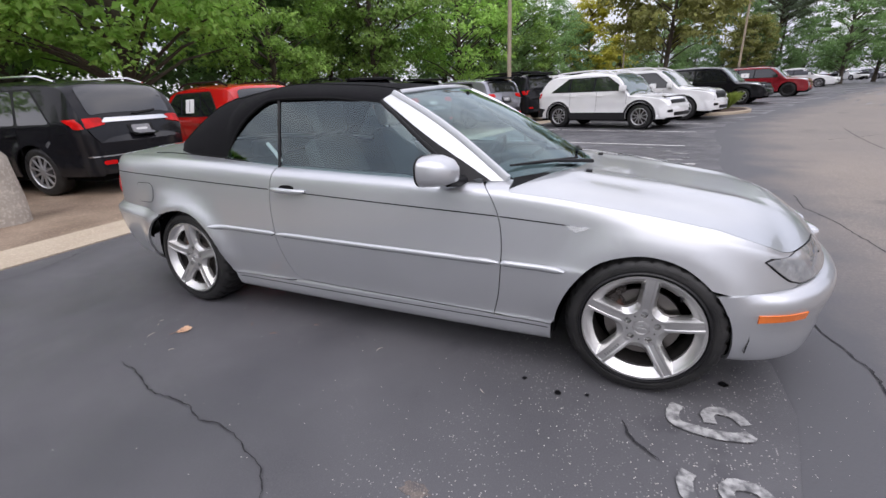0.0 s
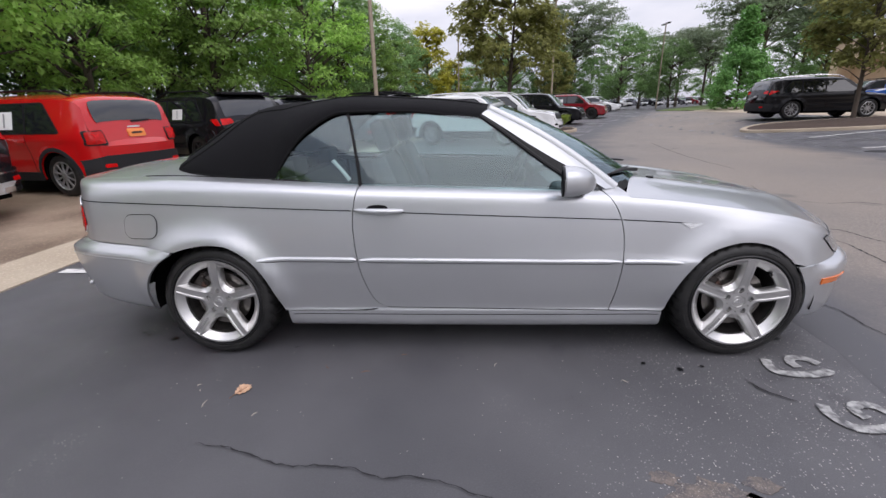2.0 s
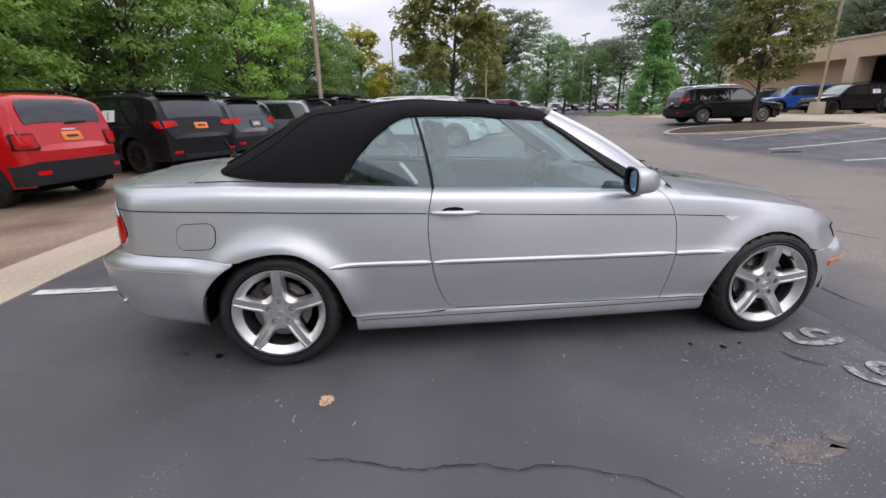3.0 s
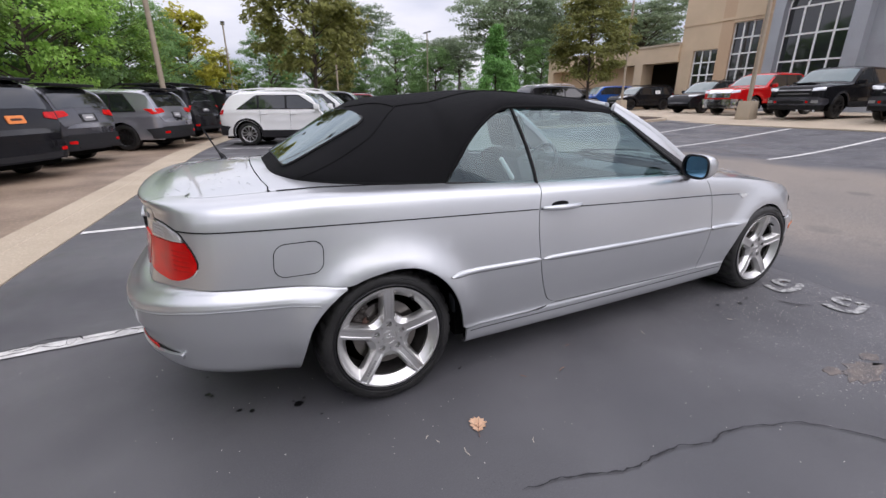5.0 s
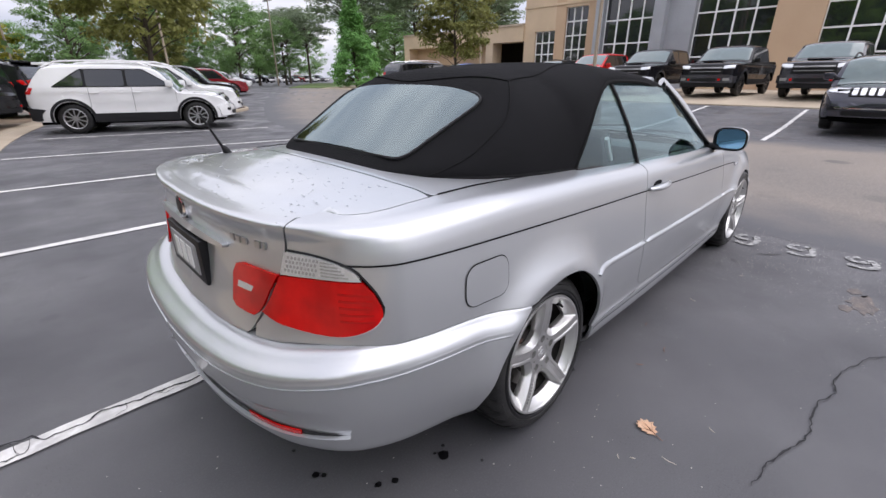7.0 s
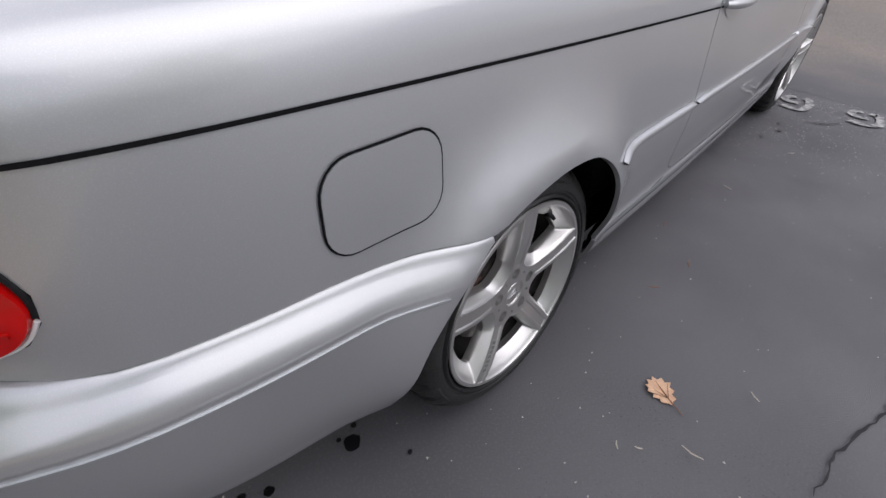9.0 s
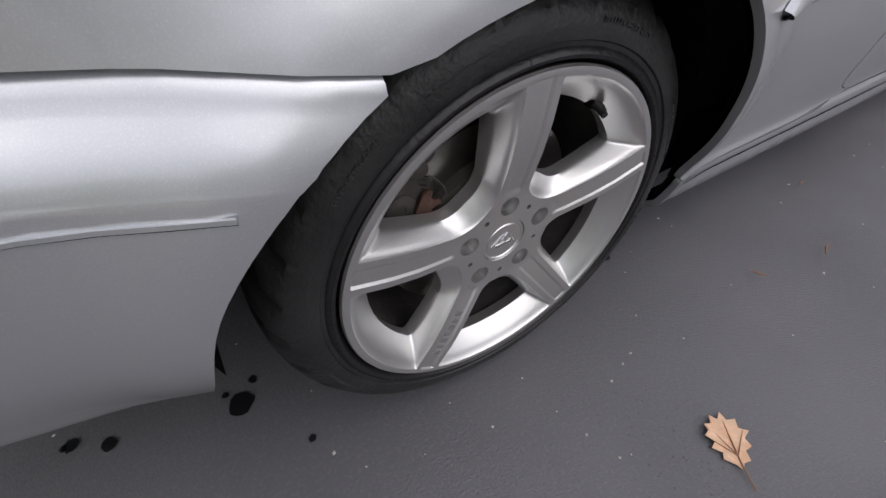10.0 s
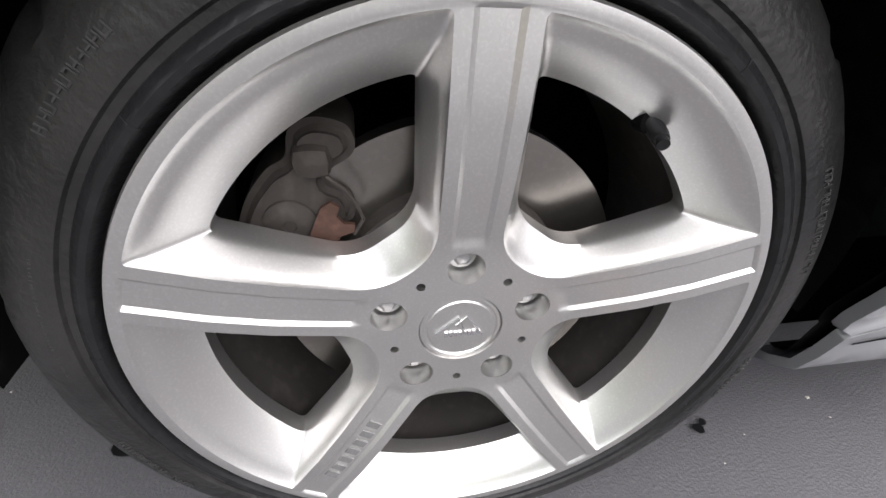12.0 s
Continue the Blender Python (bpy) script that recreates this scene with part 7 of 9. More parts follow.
            rings = [[bm.verts.new((ax + (Ra + 0.03) * math.cos(radians(a)), sd * yy, R + (Ra + 0.03) * math.sin(radians(a)))) for a in range(-15, 196, 15)] for yy in (W / 2 - 0.30, W / 2 - 0.06)]
            for k in range(len(rings[0]) - 1):
                bm.faces.new((rings[0][k], rings[0][k + 1], rings[1][k + 1], rings[1][k]))
            part("wheel_well", bm, DARK, root)
    # the tail and nose as surfaces over (across, height), to carry lamps, plates and grilles
    reach = np.linspace(0, 1.3, 180)

    def end_face(end):
        gx = end * (L / 2 - reach)
        edge_top, line_z = half_w(gx, zt(gx) - rc), zt(gx)

        def at(y, zz):
            y, zz = np.asarray(y, float), np.asarray(zz, float)
            out = np.empty((len(y), 3))
            for k in range(len(y)):
                t = np.clip(abs(y[k]) / edge_top, 0, 1)
                q = np.maximum.accumulate(line_z - rc * t ** 4.5)
                deep = np.interp(zz[k], q + reach * 1e-6, reach)
                wide = np.maximum.accumulate(half_w(gx, np.full(180, min(zz[k], zt(gx[60]) - rc))))
                deep = max(deep, float(np.interp(abs(y[k]), wide + reach * 1e-6, reach)))
                f = min(abs(y[k]) / wide[0], 1.0)
                out[k] = (end * (L / 2 - deep + (0.09 * (1 - f * f) if zz[k] < q[0] + 0.02 and deep < 0.02 else 0.0)), y[k] * end, zz[k])
            return out
        return at

    ends = {"tail": end_face(-1), "nose": end_face(1)}

    def patch(nm, end, outline, m, lift, both, round_by=0.025):
        for sd in ((1, -1) if both else (1,)):
            pts = round_quad([(y * sd, q) for y, q in outline], round_by, 3)
            skin(nm, pts if sd > 0 else pts[::-1], ends[end], m, root, "", (0.09, 0.07), lip=0.012 + lift, lift=lift)

    for nm, m, (z0, z1), y_in, run in spec.get("lamps", ()):
        if nm == "tail_lamp":
            patch(nm, "tail", [(y_in, z0 + 0.05), (W * 0.475, z0 - 0.01), (W * 0.485, z1 - 0.01), (y_in + 0.04, z1)], m, 0.014, True)
        else:
            patch(nm, "nose", [(y_in, z0), (W * 0.47, z0 + 0.03), (W * 0.475, z1 + 0.03), (y_in - 0.02, z1 - 0.01)], m, 0.012, True)
    # glass
    if spec.get("windows"):
        first, last = spec["windows"][0], spec["windows"][-1]
        band = [(first[0][0] - 0.04, first[0][1] - 0.025), (last[1][0] + 0.05, last[1][1] - 0.025), (last[2][0] + 0.02, last[2][1] + 0.025), (first[3][0] - 0.03, first[3][1] + 0.025)]
        for sd in (1, -1):
            skin("window_surround", round_quad(band, 0.06, 4), place, BLACK_TRIM, root, "", (0.3, 0.2), lip=0.003, lift=0.003, side=sd)
    for outline in spec.get("windows", ()):
        for sd in (1, -1):
            pts = round_quad(outline, 0.05, 4)
            skin("side_window", pts, place, spec.get("side_glass", DARK_GLASS), root, "", (0.3, 0.2), lip=0.004, lift=0.006, side=sd)
    for (xa, xb, k, gm) in spec.get("screens", ()):
        wa, wb = (float(half_w(np.array([q]), np.array([zt(q) - rc]))[0]) * k for q in (xa, xb))
        pts = round_quad([(xa, -wa), (xb, -wb), (xb, wb), (xa, wa)], 0.05, 4)
        skin("screen", pts, cover, gm, root, "", (0.06, 0.25), lip=0.004, lift=0.008)
    # cladding round the arches and along the sill
    if spec.get("clad"):
        for sd in (1, -1):
            for ax in axles:
                out = [(ax + (Ra + 0.065) * math.cos(radians(a)), R + (Ra + 0.065) * math.sin(radians(a))) for a in range(-12, 193, 8)]
                inn = [(ax + (Ra + 0.004) * math.cos(radians(a)), R + (Ra + 0.004) * math.sin(radians(a))) for a in range(192, -13, -8)]
                skin("arch_cladding", [p for p in out + inn if p[1] > zlow], place, CLADDING, root, "", (0.3, 0.3), lip=0.01, lift=0.012, side=sd)
            a0, a1 = sorted(axles)
            skin("sill_cladding", [(a0 + Ra + 0.03, zlow + 0.01), (a1 - Ra - 0.03, zlow + 0.01), (a1 - Ra - 0.02, zlow + spec.get("clad_h", 0.15)), (a0 + Ra + 0.02, zlow + spec.get("clad_h", 0.15))], place, CLADDING, root, "", (0.4, 0.2), lip=0.01, lift=0.012, side=sd)
    # bumpers, lamps, plate and the rest as blocks of their own shape
    for nm, lo, hi, bev, m, both in spec.get("bits", ()):
        if lo in ("tail", "nose"):
            patch(nm, lo, hi, m, bev, both)
            continue
        if lo == "side":
            for sd in (1, -1):
                sheet_ob = skin(nm, hi, place, m, root, "", (0.2, 0.2), lip=0.004, lift=bev, side=sd)
                x_mid, z_mid = (hi[0][0] + hi[1][0]) / 2, (hi[0][1] + hi[2][1]) / 2
                print_bar = bar(x_mid - 0.02, x_mid + 0.02, hi[0][1] + 0.03, hi[2][1] - 0.03)
                skin("print_bar", print_bar, place, GREY_PLATE, sheet_ob, "", (0.2, 0.2), lip=0, lift=bev + 0.002, side=sd)
            continue
        for sd in ((1, -1) if both else (1,)):
            bm = bmesh.new()
            a, b = (lo, hi) if sd > 0 else ((lo[0], -hi[1], lo[2]), (hi[0], -lo[1], hi[2]))
            box(bm, a, b, bev)
            part(nm, bm, m, root, "", True)
    if spec.get("rails"):
        ra, rb = spec["rails"]
        for sd in (1, -1):
            bm = bmesh.new()
            pts = []
            for q in np.linspace(ra, rb, 9):
                y = float(half_w(np.array([q]), np.array([zt(q) - rc]))[0]) * 0.86
                pts.append((q, sd * y, float(zt(q)) + (0.045 if ra + 0.05 < q < rb - 0.05 else -0.02)))
            tube(bm, pts, 0.02, 6)
            part("roof_rail", bm, spec.get("rail_mat", BLACK_TRIM), root, "", True)
    if spec.get("mirror_x") is not None:
        mx = spec["mirror_x"]
        for sd in (1, -1):
            bm = bmesh.new()
            y = float(plan_w(np.array([mx]))[0])
            box(bm, (mx - 0.07, sd * (y + 0.10) - 0.10, zb + 0.0), (mx + 0.09, sd * (y + 0.10) + 0.10, zb + 0.16), 0.035)
            part("door_mirror", bm, spec.get("mirror_mat", mat), root, "", True)
    for hx in spec.get("handles", ()):
        for sd in (1, -1):
            bm = bmesh.new()
            y = float(half_w(np.array([hx]), np.array([zb - 0.12]))[0])
            box(bm, (hx - 0.10, sd * (y + 0.008) - 0.018, zb - 0.135), (hx + 0.10, sd * (y + 0.008) + 0.018, zb - 0.105), 0.008)
            part("door_handle", bm, mat, root, "", True)
    for dx in spec.get("seams", ()):
        for sd in (1, -1):
            zs = np.linspace(zlow + 0.16, zb - 0.01, 6)
            bm = bmesh.new()
            tube(bm, [(dx + 0.06 * math.sin((q - zlow) * 2), sd * (float(half_w(np.array([dx]), np.array([q]))[0]) + 0.0005), q) for q in zs], 0.004, 5)
            part("door_gap", bm, LINE, root)
    tyre_me, rim_me, back_me = wheel_meshes(R, spec.get("rim", RIM_GREY), spec.get("spokes", 8))
    for ax in axles:
        for sd in (1, -1):
            t = new("tyre", tyre_me)
            t.parent = root
            t.matrix_basis = Matrix.Translation((ax, -sd * (W / 2 - 0.035), R)) @ (Matrix.Identity(4) if sd > 0 else pose(0, 0, 0, 0, 0, 180))
            r = new("rim", rim_me)
            r.parent = t
            r = new("rim_well", back_me)
            r.parent = t
    return root


def suv_top(L, H, hood, tail=0.95, screen_low=0.55, rear_slope=0.28, nose=0.80):
    h = L / 2
    return [(-h, tail - 0.10), (-h + 0.03, tail + 0.02), (-h + 0.07, tail + 0.12), (-h + rear_slope * 0.85, H - 0.20), (-h + rear_slope + 0.10, H - 0.07), (-h + rear_slope + 0.45, H - 0.025), (-h + 1.5, H), (-0.1, H), (h * 0.20, H - 0.05), (h * 0.20 + 0.30, H - 0.19), (h * screen_low, hood + 0.03), (h * screen_low + 0.14, hood - 0.02), (h * 0.70, hood - 0.04), (h * 0.84, hood - 0.085), (h * 0.93, hood - 0.15), (h - 0.05, hood - 0.27), (h, nose - 0.20)]


def bar(y0, y1, z0, z1):
    return [(y0, z0), (y1, z0), (y1, z1), (y0, z1)]


def rear_fittings(L, W, zl, lamp, plate_z=0.85, plate_mat=GREY_PLATE, bump=CLADDING, lamp_w=0.34, lamp_h=0.17, wing=None):
    h = L / 2
    bits = [("rear_bumper", "tail", [(-W * 0.47, 0.33), (W * 0.47, 0.33), (W * 0.485, 0.60), (W * 0.36, 0.66), (-W * 0.36, 0.66), (-W * 0.485, 0.60)], 0.03, bump, False),
            ("lower_valance", "tail", bar(-W * 0.30, W * 0.30, 0.36, 0.45), 0.040, CLADDING, False),
            ("plate", "tail", bar(-0.16, 0.16, plate_z, plate_z + 0.13), 0.014, plate_mat, False),
            ("plate_bar", "tail", bar(-0.10, 0.10, plate_z + 0.048, plate_z + 0.082), 0.018, CLIP_RUST if plate_mat is ORANGE_PLATE else PAPER, False),
            ("reflector", "tail", bar(W / 2 - 0.36, W / 2 - 0.20, 0.47, 0.53), 0.036, RED_LENS, True)]
    if wing:
        bits.append(("roof_spoiler", (-h + wing[0] - 0.16, -W / 2 + 0.32, wing[1] - 0.02), (-h + wing[0] + 0.15, W / 2 - 0.32, wing[1] + 0.04), 0.018, wing[2], False))
    if plate_mat is not ORANGE_PLATE:
        bits.append(("plate_recess", "tail", bar(-0.22, 0.22, plate_z - 0.02, plate_z + 0.15), 0.006, BLACK_TRIM, False))
    return bits


def front_fittings(L, W, z_lamp, grille, bump, lamp_w=0.36, lamp_h=0.12, gl=(0.55, 0.70, 0.92)):
    return [("grille", "nose", bar(-gl[0], gl[0], gl[1], gl[2]), 0.012, grille, False),
            ("front_bumper", "nose", [(-W * 0.46, 0.34), (W * 0.46, 0.34), (W * 0.475, 0.60), (W * 0.36, 0.66), (-W * 0.36, 0.66), (-W * 0.475, 0.60)], 0.03, bump, False),
            ("lower_intake", "nose", bar(-0.52, 0.52, 0.37, 0.47), 0.036, BLACK_TRIM, False),
            ("fog_lamp", "nose", bar(W / 2 - 0.34, W / 2 - 0.16, 0.47, 0.54), 0.036, BLACK_TRIM, True)]


def side_glass(xr, xf, low, high, lean_f=0.45, lean_r=0.22, cuts=(0.0,)):
    """Windows along the side, split at cuts."""
    edges = [xr] + list(cuts) + [xf]
    out = []
    for k, (a, b) in enumerate(zip(edges, edges[1:])):
        first, last = k == 0, k == len(edges) - 2
        a2, b2 = a + (0.0 if first else 0.03), b - (0.0 if last else 0.03)
        out.append([(a2, low), (b2, low), (b2 - (lean_f if last else 0), high), (a2 + (lean_r if first else 0), high)])
    return out


def suv(L, W, H, belt, hood, R=0.36, wb=2.75, **kw):
    h = L / 2
    front_ax = h - kw.pop("front_hang", 0.92)
    tail, slope = kw.pop("tail", 0.98), kw.pop("slope", 0.30)
    spec = dict(L=L, W=W, H=H, belt=belt, wheel=R, axles=(front_ax - wb, front_ax), top=suv_top(L, H, hood, tail, kw.pop("screen_low", 0.52), slope))
    spec["windows"] = side_glass(-h + 0.52 + slope * 0.3, h * 0.44, belt + 0.03, H - 0.17, 0.62, kw.pop("lean_r", 0.34), (-h + 1.30, -h + 2.15))
    spec["screens"] = [(-h + 0.05 + slope * 0.22, -h + slope * 0.96 + 0.02, 0.84, DARK_GLASS), (h * 0.25, h * 0.52, 0.90, TEAL_GLASS)]
    spec["handles"], spec["seams"] = (-h + 1.45, -h + 2.35), (-h + 1.28, -h + 2.20, -h + 3.15)
    spec["mirror_x"] = h * 0.42
    spec["lamps"] = [("tail_lamp", RED_LENS, (tail + 0.02, tail + 0.17), W / 2 - 0.42, 0.22), ("headlamp", CLEAR_LENS, (hood - 0.22, hood - 0.125), W / 2 - 0.42, 0.26)]
    spec.update(kw)
    return spec


LOT = 0.012
gmc = suv(4.92, 1.92, 1.74, 1.06, 1.08, 0.38, 2.86, rim=RIM_GREY, spokes=10, rails=(-1.9, 0.5), rail_mat=CHROME, bits=rear_fittings(4.92, 1.92, 0.98, RED_LENS, 0.88, GREY_PLATE, P_BLACK, 0.42, 0.15) + [("chrome_strip", "tail", [(-0.60, 1.075), (0.60, 1.075), (0.52, 1.14), (-0.52, 1.14)], 0.020, CHROME, False), ("lower_trim", "tail", bar(-0.86, 0.86, 0.585, 0.605), 0.040, CHROME, False), ("skid_plate", "tail", [(-0.42, 0.33), (0.42, 0.33), (0.62, 0.47), (-0.62, 0.47)], 0.048, ALLOY_PALE, False), ("exhaust_tip", "tail", bar(0.34, 0.54, 0.34, 0.41), 0.056, CHROME, True), ("rear_wiper", "tail", [(-0.02, 1.17), (0.40, 1.21), (0.40, 1.235), (-0.02, 1.20)], 0.030, BLACK_TRIM, False)])
vehicle("black_suv", "glossy black seven-seat SUV with chrome trim, seen from behind", (-8.66, 1.68), 189, gmc, P_BLACK, z=LOT)
red = suv(4.24, 1.80, 1.66, 1.02, 1.06, 0.35, 2.57, slope=0.16, tail=1.00, lamps=[("headlamp", CLEAR_LENS, (0.82, 0.915), 0.48, 0.26)], clad=True, rim=RIM_GREY, spokes=10, rails=(-1.7, 0.4), bits=rear_fittings(4.24, 1.80, 0.97, RED_LENS, 0.93, ORANGE_PLATE, CLADDING, 0.26, 0.20) + [("tail_lamp", "tail", bar(0.575, 0.835, 0.83, 1.06), 0.012, BLACK_TRIM, True), ("lamp_lens", "tail", bar(0.595, 0.815, 0.85, 1.04), 0.022, RED_CHAMBER, True), ("lamp_cross", "tail", [(0.63, 0.88), (0.66, 0.87), (0.78, 1.01), (0.75, 1.02)], 0.026, RED_LENS, True), ("lamp_cross", "tail", [(0.75, 0.87), (0.78, 0.88), (0.66, 1.02), (0.63, 1.01)], 0.026, RED_LENS, True), ("badge_bar", "tail", bar(-0.12, 0.12, 1.085, 1.11), 0.012, ALLOY_PALE, False), ("rear_wiper", "tail", [(-0.02, 1.17), (0.34, 1.19), (0.34, 1.215), (-0.02, 1.20)], 0.026, BLACK_TRIM, False), ("price_sheet", "side", bar(-0.55, -0.18, 1.10, 1.38), 0.012, PAPER, True)])
vehicle("red_suv", "bright red boxy compact SUV with black cladding", (-7.89, 5.01), 168, red, P_RED, z=LOT)
gc = suv(4.83, 1.94, 1.74, 1.08, 1.10, 0.39, 2.91, rim=RIM_BLACK, spokes=10, rails=(-1.9, 0.5), bits=rear_fittings(4.83, 1.94, 1.00, RED_LENS, 0.97, ORANGE_PLATE, P_BLACK, 0.40, 0.14, (0.36, 1.695, P_BLACK)) + [("price_sheet", "side", bar(-0.95, -0.52, 1.14, 1.38), 0.012, PAPER, True)])
vehicle("black_suv", "black mid-size SUV with black wheels and a paper in its window", (-7.27, 8.74), 152, gc, P_BLACK, z=LOT)
rav = suv(4.60, 1.85, 1.69, 1.05, 1.06, 0.36, 2.69, clad=True, rim=RIM_BLACK, rails=(-1.7, 0.4), bits=rear_fittings(4.60, 1.85, 1.00, RED_LENS, 0.93, GREY_PLATE, CLADDING, 0.42, 0.12, (0.34, 1.66, BLACK_TRIM)))
vehicle("grey_suv", "dark grey SUV with heavy black cladding", (-6.77, 10.98), 155, rav, P_DGREY, z=LOT)
kia = suv(4.76, 1.89, 1.69, 1.05, 1.06, 0.37, 2.78, rim=RIM_BLACK, spokes=10, bits=rear_fittings(4.76, 1.89, 0.96, RED_LENS, 0.90, GREY_PLATE, CLADDING, 0.42, 0.15, (0.36, 1.66, BLACK_TRIM)) + [("price_sheet", "side", bar(-0.2, 0.2, 1.15, 1.38), 0.012, PAPER, True)])
vehicle("silver_grey_suv", "silver-grey family SUV with black wheels", (-5.41, 14.06), 155, kia, P_GREY, z=LOT)
rail_suv = suv(4.80, 1.92, 1.80, 1.12, 1.12, 0.40, 2.79, slope=0.16, rim=RIM_BLACK, rails=(-1.9, 0.6), bits=rear_fittings(4.80, 1.92, 1.02, RED_LENS, 0.95, GREY_PLATE, P_BLACK, 0.30, 0.20, (0.22, 1.78, BLACK_TRIM)) + [("roof_rack", (-1.7, -0.62, 1.84), (0.3, 0.62, 1.90), 0.02, BLACK_TRIM, False)])
vehicle("black_suv", "black off-road SUV with a roof rack", (-4.65, 17.05), 150, rail_suv, P_BLACK, z=LOT + 0.05)
vehicle("black_suv", "black SUV half hidden behind its neighbours", (-3.4, 20.6), 150, gc, P_BLACK, z=LOT + 0.09)
vehicle("black_suv", "glossy black SUV parked at the row's near end", (-9.1, -2.0), 178, rav, P_BLACK, z=LOT)

cherokee = suv(4.38, 1.86, 1.66, 1.09, 1.03, 0.36, 2.71, clad=True, clad_h=0.22, screen_low=0.47, lean_r=0.62, front_hang=0.76, rim=RIM_GREY, spokes=10, slope=0.42, tail=0.93, rails=(-1.7, 0.5), rail_mat=P_WHITE, side_glass=DARK_GLASS, bits=rear_fittings(4.38, 1.86, 1.02, RED_LENS, 0.85, GREY_PLATE, CLADDING, 0.36, 0.10, (0.44, 1.62, P_WHITE)) + front_fittings(4.38, 1.86, 0.80, BLACK_TRIM, P_WHITE, gl=(0.50, 0.70, 0.80)))
vehicle("white_suv", "white compact SUV with black sills and alloy wheels", (0.15, 13.08), -23, cherokee, P_WHITE)
gc_white = dict(gc, rail_mat=P_WHITE, rim=RIM_GREY, bits=rear_fittings(4.83, 1.94, 1.00, RED_LENS, 0.97, GREY_PLATE, P_WHITE) + front_fittings(4.83, 1.94, 0.84, BLACK_TRIM, P_WHITE))
vehicle("white_suv", "white SUV parked behind the compact one", (1.35, 16.3), -20, gc_white, P_WHITE)
van = suv(5.17, 2.02, 1.76, 1.02, 1.02, 0.36, 3.09, slope=0.35, rim=RIM_GREY, bits=rear_fittings(5.17, 2.02, 0.98, RED_LENS) + front_fittings(5.17, 2.02, 0.74, BLACK_TRIM, P_BLACK))
vehicle("black_minivan", "black minivan with tinted glass", (4.1, 24.3), -22, van, P_BLACK)
vehicle("maroon_suv", "dark red SUV in the far row", (7.6, 31.2), -22, gc, P_MAROON)
sedan = dict(lamps=[("tail_lamp", RED_LENS, (0.86, 0.95), 0.50, 0.2), ("headlamp", CLEAR_LENS, (0.66, 0.75), 0.50, 0.25)], L=4.7, W=1.82, H=1.44, belt=0.92, wheel=0.33, axles=(-1.36, 1.38), low=0.20, top=[(-2.35, 0.85), (-2.25, 0.95), (-1.75, 1.02), (-1.1, 1.32), (-0.4, 1.44), (0.2, 1.42), (0.6, 1.28), (1.05, 1.0), (1.25, 0.93), (1.9, 0.82), (2.25, 0.70), (2.35, 0.62)], windows=side_glass(-1.55, 1.0, 0.94, 1.30, 0.5, 0.45, (-0.2,)), screens=[(-1.7, -1.05, 0.85, DARK_GLASS), (0.55, 1.08, 0.88, TEAL_GLASS)], mirror_x=0.75, handles=(-0.5, 0.5), seams=(-0.2, 0.85), bits=rear_fittings(4.7, 1.82, 0.78, RED_LENS, 0.6, GREY_PLATE, P_WHITE) + front_fittings(4.7, 1.82, 0.62, BLACK_TRIM, P_WHITE, gl=(0.4, 0.45, 0.6)))
vehicle("white_sedan", "white four-door saloon in the far row", (11.6, 40.5), -22, sedan, P_WHITE)
far_mats = (P_WHITE, P_GREY, P_BLACK, P_WHITE, P_DGREY, P_MAROON, P_WHITE, P_GREY)
for k, m in enumerate(far_mats):
    vehicle("distant_car", "small parked car at the far end of the lot", (26 + k * 3.4, 78 + k * 2.0), -60, sedan, m, "distant cars")

# showroom side
vehicle("black_large_suv", "large black SUV with bright wheels beside the planted island", (14.85, 17.6), -6, suv(4.75, 1.95, 1.66, 1.02, 1.02, 0.37, 2.78, slope=0.22, rim=RIM_GREY, spokes=10, rails=(-1.9, 0.5), rail_mat=CHROME, bits=rear_fittings(4.75, 1.95, 1.0, RED_LENS) + front_fittings(4.75, 1.95, 0.85, BLACK_TRIM, P_BLACK)), P_BLACK)
truck_top = [(-2.95, 1.18), (-2.90, 1.28), (-1.30, 1.32), (-1.22, 1.40), (-1.14, 1.80), (-0.95, 1.93), (-0.2, 1.96), (0.45, 1.93), (0.75, 1.82), (1.25, 1.42), (1.42, 1.32), (2.3, 1.27), (2.8, 1.20), (2.95, 1.05)]
